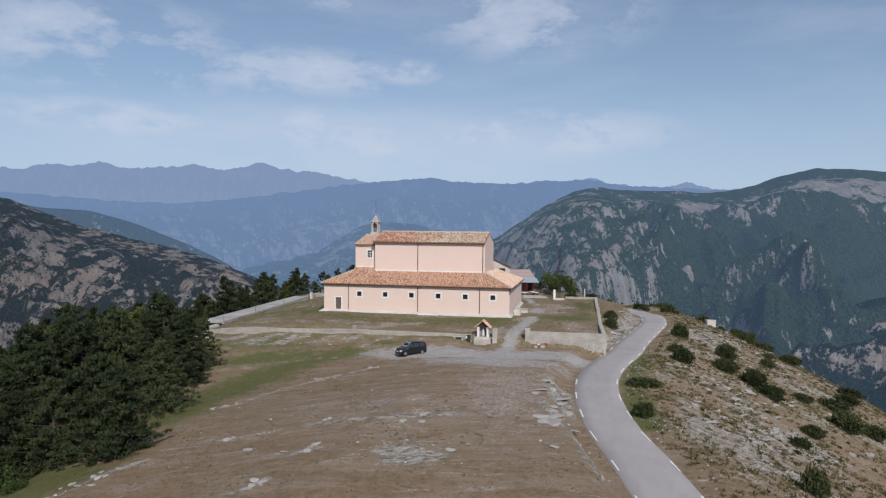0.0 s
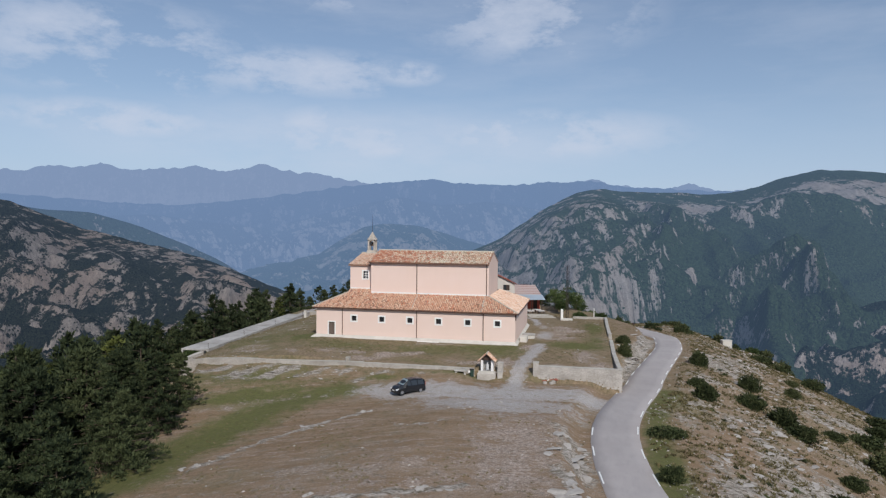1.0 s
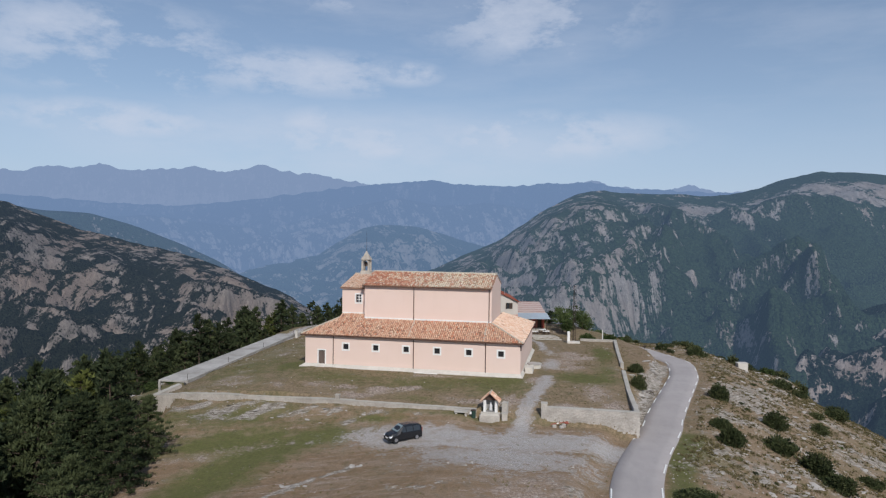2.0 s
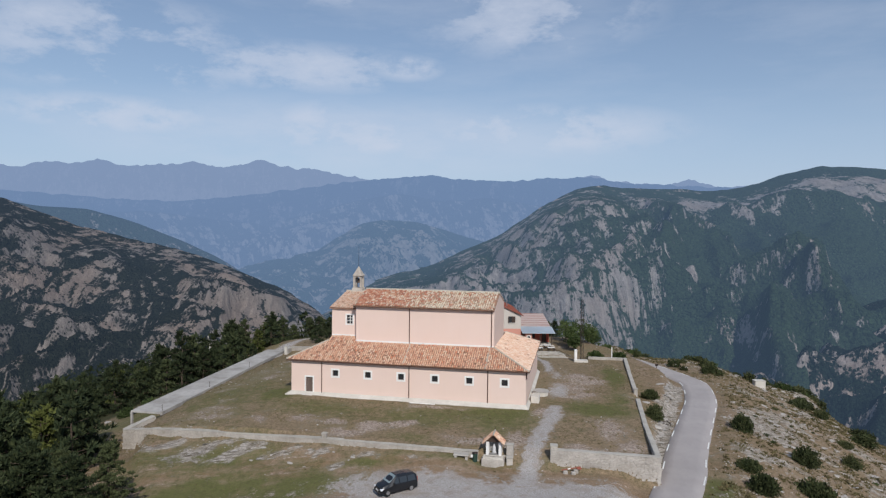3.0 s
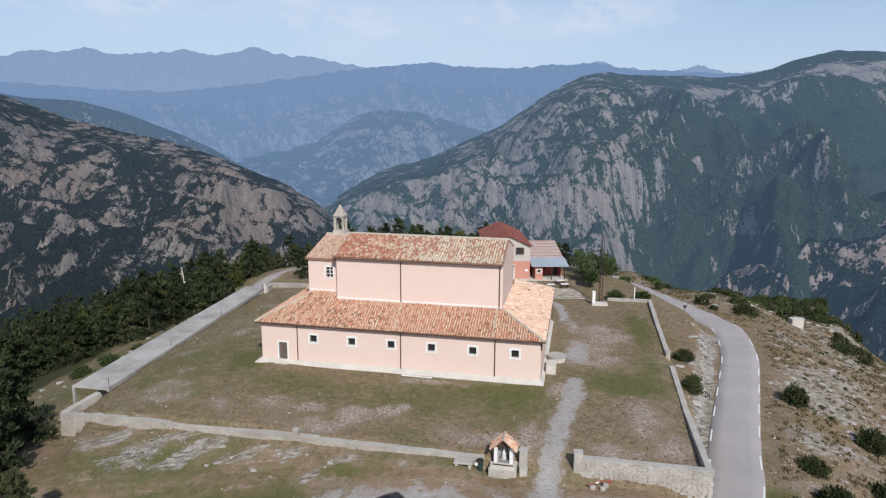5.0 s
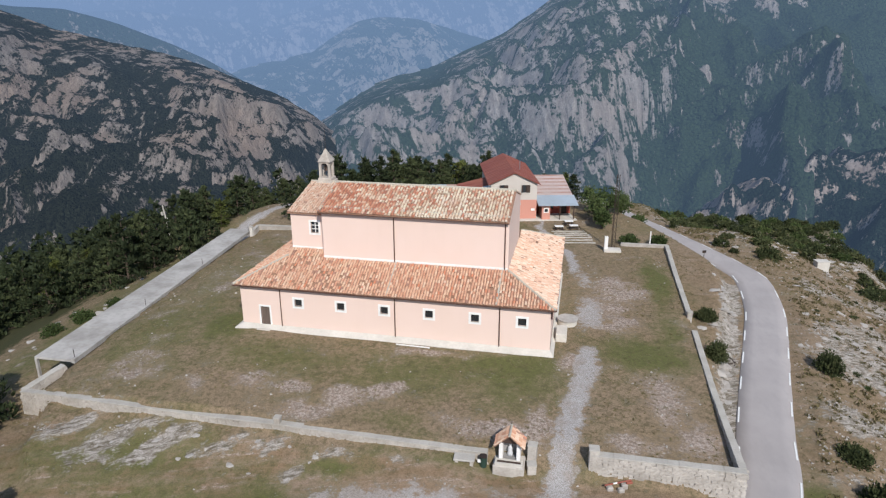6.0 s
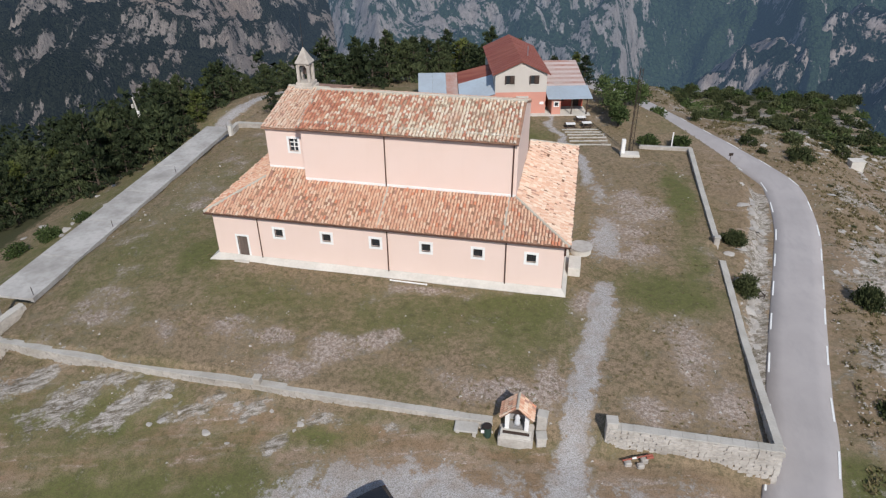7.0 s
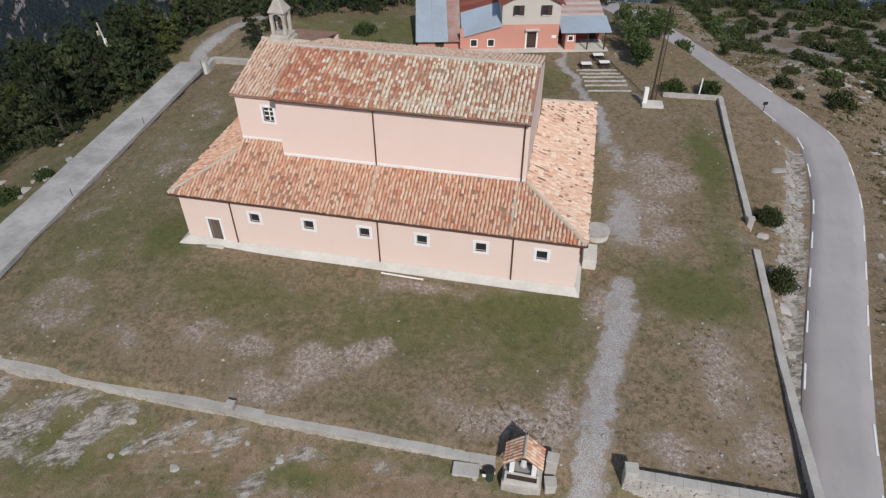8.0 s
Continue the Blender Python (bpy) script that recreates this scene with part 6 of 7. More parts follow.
# low wing with sheet roofs
hwall("wing_wall", -13.6, -8.001, 0.002, -0.8, 1.9, [(-12.2, -11.4, 0.5, 1.4), (-9.8, -9.0, 0.5, 1.4)], M_SALMON)
g = bmesh.new()
v = [g.verts.new(p) for p in ((-13.6, 0.002, 1.9), (-8.001, 0.002, 1.9), (-8.001, 0.002, 3.3), (-13.6, 0.302, 1.9), (-8.001, 0.302, 1.9), (-8.001, 0.302, 3.3))]
for f in ((0, 1, 2), (5, 4, 3), (0, 3, 4, 1), (1, 4, 5, 2), (2, 5, 3, 0)):
    g.faces.new([v[i] for i in f])
part("wing_gable", g, M_SALMON, house)
hwall("store_wall", -19.6, -13.601, 0.3, -1.0, 1.2, [(-17.2, -16.0, -0.4, 0.95)], M_SALMON)
part("store_door", boxed(-17.2, -16.0, 0.45, 0.5, -0.4, 0.95), M_DARKWOOD, house)
part("wing_side_wall", boxed(-19.6, -19.3, 0.61, 8.5, -1.0, 1.2), M_SALMON, house)
for x0, x1 in ((-12.2, -11.4), (-9.8, -9.0)):
    w = part("window", boxed(x0, x1, 0.14, 0.18, 0.5, 1.4), M_GLASS, house, "small dark window with yellowed surround")
    surround((x0 + x1) / 2, 0.95, 0.4, 0.45, 0.13, 0.002, w)
sheets = [(-19.9, -17.6, M_ZINC), (-17.58, -15.4, M_ZINC), (-15.38, -13.5, M_RUSTSHEET)]
for x0, x1, mat in sheets:
    roof = part("wing_roof", slab(bmesh.new(), [(x0, -0.3, 1.35), (x1, -0.3, 1.35), (x1, 9.0, 4.2), (x0, 9.0, 4.2)], 0.07), mat, house, "corrugated metal roof sheets")
    n = int((x1 - x0) / 0.3)
    for k in range(n):
        xx = x0 + 0.15 + k * (x1 - x0 - 0.2) / n
        part("rib", slab(bmesh.new(), [(xx, -0.3, 1.4), (xx + 0.08, -0.3, 1.4), (xx + 0.08, 9.0, 4.25), (xx, 9.0, 4.25)], 0.05), mat, roof)
wr = bmesh.new()
slab(wr, [(-13.48, -0.35, 1.95), (-7.98, -0.35, 3.42), (-7.98, 5.2, 4.9), (-13.48, 5.2, 3.4)], 0.07)
part("wing_roof", wr, M_ZINC, house, "pale blue-grey metal roof")
wr = bmesh.new()
slab(wr, [(-13.48, 5.22, 3.45), (-7.98, 5.22, 4.95), (-7.98, 9.0, 5.6), (-13.48, 9.0, 4.25)], 0.07)
part("wing_roof", wr, M_REDROOF, house, "dark red metal roof sheet")
part("chimney", boxed(-13.75, -13.3, -0.62, -0.36, -0.8, 3.2), M_SALMON, house, "salmon chimney on the wing wall")
# porch on the other side
part("porch_floor", boxed(0.01, 6.7, -1.2, 3.2, -0.8, 0.1), M_CEMENT, house)
part("porch_wall", pierced([0.3, 6.6], [0.1, 3.4], lambda u, w, z: (u, 3.2 + w, z), [(2.4, 3.6, 1.0, 2.2), (5.0, 6.0, 0.1, 2.3)], 0.3), M_REDPAINT, house, "red rendered porch wall")
part("porch_door", boxed(5.0, 6.0, 3.36, 3.42, 0.1, 2.3), M_DARKWOOD, house)
part("porch_window", boxed(2.4, 3.6, 3.36, 3.4, 1.0, 2.2), M_GLASS, house)
part("rear_wing", boxed(0.3, 6.6, 3.501, 12.0, -0.8, 3.6), M_GREYWALL, house)
part("kiosk", boxed(0.9, 2.3, -0.7, 3.19, 0.1, 2.75), M_SALMON, house, "salmon painted kiosk")
surround(1.6, 1.75, 0.28, 0.28, 0.16, -0.7, part("hatch", boxed(1.32, 1.88, -0.71, -0.66, 1.47, 2.03), M_GLASS, house))
for x in (4.0, 6.4):
    part("porch_post", boxed(x - 0.08, x + 0.08, -0.85, -0.69, 0.1, 2.7), M_DARKWOOD, house)
for k in range(12):
    y0, y1 = 3.0 + k * 0.767, 3.0 + (k + 1) * 0.767
    zz = lambda y: 2.72 + (y + 1.3) * 0.185  # noqa: E731
    part("porch_roof", slab(bmesh.new(), [(0.2, y0, zz(y0)), (6.9, y0, zz(y0)), (6.9 - 0.02, y1 - 0.03, zz(y1)), (0.2, y1 - 0.03, zz(y1))], 0.07), M_RUSTSHEET if k % 2 else M_PALESHEET, house, "striped sheet-metal roof")
aw = part("awning", slab(bmesh.new(), [(0.15, -1.3, 2.75), (7.1, -1.3, 2.75), (7.1, 2.98, zz(2.98) + 0.03), (0.15, 2.98, zz(2.98) + 0.03)], 0.06), M_ZINC, house, "pale blue-grey metal awning")
for k in range(18):
    xx = 0.3 + k * 0.37
    part("rib", slab(bmesh.new(), [(xx, -1.3, 2.79), (xx + 0.07, -1.3, 2.79), (xx + 0.07, 2.98, zz(2.98) + 0.07), (xx, 2.98, zz(2.98) + 0.07)], 0.05), M_ZINC, aw)


def picnic_table(x, y):
    t = thing("picnic_table", (x, y, height(x, y)), 13, "dark picnic table with a white top by the house", "table", "tables before the house")
    part("tabletop", boxed(-0.7, 0.7, -0.42, 0.42, 0.7, 0.76), M_WHITE, t, "white tabletop")
    for s in (-1, 1):
        part("bench_seat", boxed(-0.8, 0.8, *sorted((s * 0.68, s * 0.95)), 0.42, 0.47), M_DARKWOOD, t)
        part("leg_frame", boxed(*sorted((s * 0.5, s * 0.6)), -0.85, 0.85, 0.34, 0.415), M_DARKWOOD, t)
        for k in (-1, 1):
            part("leg", boxed(*sorted((s * 0.5, s * 0.6)), k * 0.35 - 0.06, k * 0.35 + 0.06, -0.05, 0.695), M_DARKWOOD, t)
    return t


table = picnic_table(-1.35, 45.9)
for x, y in ((1.0, 46.8), (0.1, 49.1)):
    copy_thing(table, pose(x, y, height(x, y), 0, 0, 15))
for i, (ax, ay, bx, by) in enumerate(((-2.5, 44.9, 2.7, 46.0), (-2.1, 43.9, 3.2, 45.0), (-1.7, 42.9, 3.7, 44.1), (-1.4, 41.8, 3.9, 42.9), (-1.2, 40.7, 4.0, 41.7), (-0.4, 38.9, 4.1, 39.6))):
    e = thing("step_edging", ((ax + bx) / 2, (ay + by) / 2, height((ax + bx) / 2, (ay + by) / 2)), 11.8, "low pale stone edging of a grass step", "edging", "grass steps before the house")
    for k in range(8):
        u = -2.7 + k * 0.68
        part("edging_stone", boxed(u + 0.01, u + 0.66, -0.12, 0.12, -0.2, srng.uniform(0.12, 0.2)), M_CAPSTONE, e, bevel=0.03)

# ---- memorial, mast, poles, markers ----
mem = thing("memorial", (6.9, 36.2, -0.35), 4, "pale concrete memorial with a base and upright pillar", "memorial")
part("base", boxed(-1.25, 1.25, -0.8, 0.8, -0.4, 0.5), M_CEMENT, mem, bevel=0.04)
part("pillar", boxed(-1.2, -0.7, -0.3, 0.3, 0.501, 2.4), M_WHITE, mem, bevel=0.03)
mast = thing("lattice_mast", (7.0, 37.6, height(7.0, 37.6)), 12, "tall thin dark steel lattice mast", "mast")
legs = [(0.34 * math.cos(a), 0.34 * math.sin(a)) for a in (radians(90), radians(210), radians(330))]
for x, y in legs:
    part("leg", tubed((x, y, -0.3), (x * 0.8, y * 0.8, 11.4), 0.045, 0.035, 6), M_IRON, mast)
for k in range(16):
    z0, z1 = k * 0.7 + 0.1, k * 0.7 + 0.8
    for i in range(3):
        (ax, ay), (bx, by) = legs[i], legs[(i + 1) % 3]
        s0, s1 = 1 - 0.2 * z0 / 11.4, 1 - 0.2 * z1 / 11.4
        part("brace", tubed((ax * s0, ay * s0, z0), (bx * s1, by * s1, z1), 0.02, n=5), M_IRON, mast)
pole = thing("utility_pole", (-77.3, 49.6, height(-77.3, 49.6)), 0, "pale concrete utility pole with a transformer box", "utility pole")
top = -1.2 - height(-77.3, 49.6)
part("shaft", tubed((0.9, 0, -0.3), (0.0, 0, top), 0.2, 0.13, 10), M_POLE, pole)
part("crossarm", boxed(-0.6, 0.6, -0.06, 0.06, top - 0.5, top - 0.38), M_IRON, pole)
part("transformer_box", boxed(-0.5, -0.14, -0.2, 0.2, top - 2.0, top - 1.3), M_POLE, pole, bevel=0.04)
part("transformer_box", boxed(0.3, 0.66, -0.2, 0.2, top - 3.3, top - 2.5), M_WHITE, pole, bevel=0.04)
blk = thing("masonry_block", (42.3, 55.2, height(42.3, 55.2)), 12, "small pale grey masonry block on the slope", "block")
part("block", boxed(-1.05, 1.05, -0.7, 0.7, -0.8, 1.35), M_CEMENT, blk, bevel=0.05)
part("cap", boxed(-1.12, 1.12, -0.77, 0.77, 1.35, 1.46), M_CEMENT, blk, bevel=0.02)
sign = thing("road_sign_post", (20.9, 41.5, height(20.9, 41.5)), 20, "thin dark roadside marker post", "post")
part("post", tubed((0, 0, -0.3), (0, 0, 2.0), 0.05, n=6), M_IRON, sign)
part("plate", boxed(-0.3, 0.3, -0.03, 0.03, 1.7, 2.1), M_IRON, sign)
post = thing("white_post", (12.6, 39.9, height(12.6, 39.9)), 0, "thin white wooden post behind the wall", "post")
part("shaft", boxed(-0.08, 0.08, -0.08, 0.08, -0.3, 2.3), M_WHITE, post, bevel=0.01)
part("cap", boxed(-0.1, 0.1, -0.1, 0.1, 2.301, 2.36), M_WHITE, post)
fr = thing("toppled_sign_frame", (18.6, 8.6, height(18.6, 8.6)), 25, "dark toppled metal sign frame lying on the bank", "sign frame")
for a, b in (((-0.6, -0.4, 0.1), (0.6, -0.4, 0.25)), ((-0.6, 0.45, 0.2), (0.6, 0.45, 0.4)), ((-0.6, -0.4, 0.1), (-0.6, 0.45, 0.2)), ((0.6, -0.4, 0.25), (0.6, 0.45, 0.4)), ((-0.2, -0.4, 0.15), (-0.2, 0.45, 0.3))):
    part("frame_bar", tubed(a, b, 0.05, n=6), M_IRON, fr)
for x, y in ((-0.6, -0.4), (0.6, -0.4), (-0.6, 0.45), (0.6, 0.45)):
    part("leg", tubed((x, y, -0.3), (x, y, 0.4), 0.04, n=5), M_IRON, fr)
plank = thing("fallen_pipe", (-14.6, 0.0 - 0.35, height(-14.6, -0.35) + 0.06), -3, "pale pipe lying along the church wall", "pipe")
part("pipe", tubed((-1.7, 0, 0.0), (1.9, 0.05, 0.03), 0.07, n=8), M_WHITE, plank)
part("collar", tubed((1.8, 0.047, 0.03), (1.95, 0.051, 0.031), 0.09, n=8), M_WHITE, plank)

# ---- trees, bushes, stones ----


def leaves(rng, centres, radii, per, size, lean, flat=0.62, thin=0.34):
    """Small bent blades round the given clump centres, as one mesh's points and faces."""
    n = len(centres) * per
    c = np.repeat(np.asarray(centres), per, 0)
    r = np.repeat(np.asarray(radii), per)[:, None]
    d = rng.normal(size=(n, 3))
    d /= np.linalg.norm(d, axis=1)[:, None]
    p = c + d * r * rng.uniform(0.3, 1.0, (n, 1)) * np.array([1, 1, flat])
    way = d + np.array([0, 0, lean]) + rng.normal(scale=0.35, size=(n, 3))
    way /= np.linalg.norm(way, axis=1)[:, None]
    side = np.cross(way, rng.normal(size=(n, 3)))
    side /= np.linalg.norm(side, axis=1)[:, None]
    s = size * rng.uniform(0.6, 1.3, (n, 1))
    quad = np.stack([p - way * s * 0.2, p + side * s * thin + way * s * 0.25, p + way * s, p - side * s * thin + way * s * 0.25], 1)
    v = quad.reshape(-1, 3)
    f = np.arange(n * 4).reshape(-1, 4)
    return v, f


def fast_mesh(name, v, f, mat):
    me = bpy.data.meshes.new(name)
    me.from_pydata(v.tolist(), [], f.tolist())
    me.materials.append(mat)
    me.update()
    return me


def pine(seed, tall, wide, mat, limbs, per, size):
    """Trunk, limbs and crown of a mountain pine: flat sprays of shoots along limbs that sweep out to the ground."""
    rng = np.random.default_rng(seed)
    bm = bmesh.new()
    bend = rng.normal(scale=0.15, size=2)
    mid = (bend[0], bend[1], tall * 0.5)
    tube(bm, (0, 0, -0.6), mid, 0.17, 0.11, 7), tube(bm, mid, (bend[0] * 1.4, bend[1] * 1.4, tall * 0.96), 0.11, 0.03, 6)
    cs, rs = [], []
    lop = rng.uniform(0.75, 1.15, 7)
    for i in range(limbs):
        u = ((i + rng.uniform(0, 1)) / limbs) ** 1.15
        z = tall * (0.03 + 0.93 * u)
        a = i * 2.4 + rng.uniform(-0.5, 0.5)
        side = np.interp(a % 6.2832, np.linspace(0, 6.2832, 8), [*lop, lop[0]])
        reach = wide * (1.02 - u) ** 0.66 * rng.uniform(0.6, 1.05) * side + 0.15
        droop = rng.uniform(-0.02, 0.2)
        tip = (reach * math.cos(a), reach * math.sin(a), z - droop * reach + 0.1)
        tube(bm, (bend[0] * u, bend[1] * u, z - 0.25 * reach), tip, 0.045, 0.015, 4)
        for k in range(6):
            w = 1.0 - 0.15 * k
            cs.append((tip[0] * w + rng.normal(scale=0.2), tip[1] * w + rng.normal(scale=0.2), tip[2] + 0.06 * k + rng.normal(scale=0.12)))
            rs.append(rng.uniform(0.3, 0.66) * (0.5 + 0.6 * (1 - u)) * (0.7 + 0.15 * k))
    v, f = leaves(rng, cs, rs, per, size, 1.0, 0.34, 0.2)
    return bm, fast_mesh("crown", v, f, mat)


def bush_mesh(seed, mat, clumps=110, per=18, flat=0.75, size=0.16):
    rng = np.random.default_rng(seed)
    cs, rs = [], []
    for i in range(clumps):
        d = rng.normal(size=3)
        d /= np.linalg.norm(d)
        r = rng.uniform(0.45, 0.95)
        cs.append((d[0] * r, d[1] * r, abs(d[2]) * r * flat + 0.1))
        rs.append(rng.uniform(0.18, 0.34))
    v, f = leaves(rng, cs, rs, per, size, 0.4)
    return fast_mesh("foliage", v, f, mat)


# the trees of the near edge carry finer shoots than those deep in the wood
GROVE = []
for i, (tall, wide, mat, label) in enumerate(((8.0, 4.1, M_PINE, "dark green mountain pine on the slope"), (7.4, 4.2, M_PINE, "broad dark green mountain pine on the slope"), (8.8, 3.9, M_PINE, "tall dark green mountain pine on the slope"),
                                              (7.8, 3.5, M_LIGHTPINE, "lighter yellow-green pine among darker ones"), (6.4, 3.8, M_PINE, "low bushy dark pine at the wood's edge"))):
    for limbs, per, size in ((60, 36, 0.27), (25, 10, 0.64)):
        t = thing("pine_tree", (0, 0, -900 - 20 * i), 0, label, "tree", "pine wood")
        trunk, crown = pine(100 + i, tall, wide, mat, limbs, per, size)
        part("trunk", trunk, M_BARK, t)
        part("crown", crown, mat, t)
        GROVE.append(t)


def wood_edge(y):
    return float(np.interp(y, [-90, -66, -62, -58, -50, -42, -34, -28, -22, -14, -8, 0, 15, 22, 26, 31, 40, 46, 56, 64, 80, 110], [-80, -46, -39, -39, -40.5, -44, -46, -46, -50, -58, -67, -77, -79, -76, -70, -65, -62, -58, -45, -30, -18, -10]))


prng = random.Random(3)
spots = []
for gy in np.arange(-68, 108, 5.2):
    for gx in np.arange(-125, 12, 5.2):
        x, y = gx + prng.uniform(-1.7, 1.7), gy + prng.uniform(-1.7, 1.7)
        if x < wood_edge(y) and not (-20 < x and y < 66) and not (abs(x + 77.3) < 3 and abs(y - 49.6) < 3) and strip(np.array([x]), np.array([y]), TRACK, 4.0)[0] < 0.3:
            spots.append((x, y, prng.random(), prng.uniform(0.62, 1.12), prng.uniform(0, 360)))
for x, y in ((0, 88), (-6, 80), (-2, 95)):
    spots.append((x, y, prng.random(), prng.uniform(0.6, 0.85), prng.uniform(0, 360)))
for x, y in ((-48.5, 45.1), (-48.3, 51.2),):
    spots.append((x, y, 0.6 + 0.3 * prng.random(), 0.75, prng.uniform(0, 360)))
for x, y, k in ((-25.9, -65.6, 1.1), (-31.6, -65.8, 0.9), (-33.6, -58.5, 0.95), (-35.0, -66.5, 0.9), (-31.6, -51.5, 0.95), (-38.5, -60, 1.05), (-36.8, -46.5, 1.0), (-34.6, -72.5, 0.62), (-33.4, -77.5, 0.6), (-39.5, -69, 0.95), (-36.6, -39, 1.0),
                (-39, -31.5, 0.82), (-46.5, -29, 0.85), (-39.5, -53, 1.1), (-43, -43, 1.15), (-43.5, -36.5, 1.1), (-44, -50, 1.2), (-44, -57, 1.2), (-44.5, -64.5, 1.15), (-46, -72, 1.1), (-52.6, -20.5, 0.95), (-50, -25.5, 0.62), (-56, -14, 0.9)):
    spots.append((x, y, 0.6 + 0.3 * prng.random(), k, prng.uniform(0, 360)))
spots.sort(key=lambda s: wood_edge(s[1]) - s[0] + 0.12 * max(0, s[1]))
near_spots, far_spots = spots[:270], spots[270:]
first = [True] * 10
for x, y, pick, scale, turn in near_spots:
    kind = 3 if pick < (0.26 if x < -44 and -62 < y < -8 else 0.1) else (0, 1, 2, 4)[int(pick * 997) % 4]
    i = 2 * kind + (not (x > -48 and y < -25))
    z = height(x, y)
    scale *= 1.1 if y > 60 and x > -48 else 1.0 + 0.1 * (y > 10) - 0.3 * (y > 36) * (x > -63)
    scale *= 1.0 + (0.28 if x > -45 else 0.45) * (x < -37 and -75 < y < -36) + 0.2 * (x < -56 and -36 <= y < 5)
    m = Matrix.LocRotScale((x, y, z - 0.1), Euler((0, 0, radians(turn))), (scale, scale, scale * (0.9 + 0.2 * pick)))
    if first[i]:
        GROVE[i].matrix_basis = m
        first[i] = False
    else:
        c = copy_thing(GROVE[i], Matrix())
        c.matrix_basis = m
for i in range(10):
    if first[i]:
        x, y = -70 - 3 * i, 30
        GROVE[i].matrix_basis = pose(x, y, height(x, y))


def far_wood():
    rng = np.random.default_rng(77)
    vs, fs, k = [], [], 0
    more = [(float(x), float(y)) for x, y in zip(rng.uniform(-330, 10, 5200), rng.uniform(-130, 420, 5200)) if x < wood_edge(min(y, 108)) - 4 and (x < -110 or y > 96) and not (x > -40 and y < 96)]
    more += [(float(x), float(y)) for x, y in zip(rng.uniform(10, 120, 900), rng.uniform(255, 330, 900)) if rng.random() < 0.75]
    for x, y in [(s[0], s[1]) for s in far_spots] + more[:3000]:
        z = height(x, y)
        h, r = rng.uniform(5.2, 8.5), rng.uniform(1.9, 3.0)
        n = 46
        u = rng.uniform(0.05, 1, n)
        a = rng.uniform(0, 2 * np.pi, n)
        rr = r * (1.05 - u) ** 0.6 * rng.uniform(0.6, 1.05, n)
        p = np.stack([x + rr * np.cos(a), y + rr * np.sin(a), z + h * u], 1)
        d = rng.normal(size=(n, 3, 3)) * 0.52
        vs.append((p[:, None] + d).reshape(-1, 3))
        fs.append(np.arange(n * 3).reshape(-1, 3) + k)
        k += n * 3
    me = fast_mesh("far_pine_wood", np.concatenate(vs), np.concatenate(fs), M_PINE)
    tagged(new("far_pine_wood", me), "dense dark green pine wood on the lower slopes", "wood", kind="stuff")


far_wood()

# bushes by the road and on the stony slope
SHRUBS = [bush_mesh(40 + i, M_SHRUB, 170, 20, (0.75, 0.9, 0.6, 1.1)[i], 0.13) for i in range(4)]
SCRUB = [bush_mesh(60 + i, M_LEAF if i == 3 else M_SHRUB, 46, 11, 0.8, 0.21) for i in range(4)]
OAK = bush_mesh(50, M_LEAF, 90, 14, 1.0)
BUSHES = [(26.2, -12.5, 1.5, 1.4), (29.0, 9.5, 1.25, 1.5), (33.2, -6.8, 1.9, 1.5), (36.6, -9.5, 1.8, 1.3), (38.2, -12.0, 2.0, 1.2), (30.2, -56.0, 0.95, 1.55), (51.5, 3.5, 2.6, 1.3), (49.3, -9.0, 2.2, 1.5), (54.5, -4, 2.4, 1.2),
          (17.8, -46.5, 1.0, 0.9), (18.9, -33.5, 1.7, 0.7), (17.0, 7.2, 1.15, 1.1), (17.3, 16.2, 1.2, 1.0), (53.8, 35, 2.0, 1.1), (47, 24, 1.2, 0.8), (44.5, 14, 1.3, 0.8), (58, 16, 2.2, 1.1), (62, 26, 2.2, 1.1),
          (26.2, -6.6, 1.3, 1.0), (35.6, 4.5, 1.6, 1.2), (40, -24, 1.4, 0.9), (36, -33, 1.0, 0.8), (45, -3, 1.5, 0.9), (57, 44, 2.0, 1.0), (31.4, 65.2, 2.1, 1.5), (22.6, 84, 2.6, 1.9), (43.3, 68, 2.2, 1.3), (30.4, 79.5, 2.4, 1.7), (41.8, 79.7, 2.4, 1.5),
          (27.5, 58, 1.6, 1.1), (34.5, 71.5, 1.8, 1.3), (25.5, 72, 2.2, 1.6), (18.5, 79, 2.3, 1.7), (36, 88, 2.6, 1.7), (28, 96, 2.8, 1.9), (48, 90, 2.5, 1.5), (20.5, 92, 2.6, 2.0), (39, 60.5, 1.3, 0.9), (52, 76, 2.0, 1.2), (56, 63, 1.6, 1.0), (34, 53, 1.1, 0.8)]


def build_bush(x, y, r, h, mesh, label, name="juniper_bush", group="bushes on the stony slope"):
    b = thing(name, (x, y, height(x, y) - 0.1), 0, label, "bush", group)
    c = part("foliage", mesh, None, b)
    c.scale = (r, r, h)
    c.rotation_euler = (0, 0, (x * 7.3 + y * 3.1) % 6.28)
    st = bmesh.new()
    for a in range(3):
        tube(st, (0, 0, -0.2), (0.35 * r * math.cos(a * 2.1), 0.35 * r * math.sin(a * 2.1), h * 0.6), 0.05, 0.02, 5)
    part("stem", st, M_BARK, b)
    return b


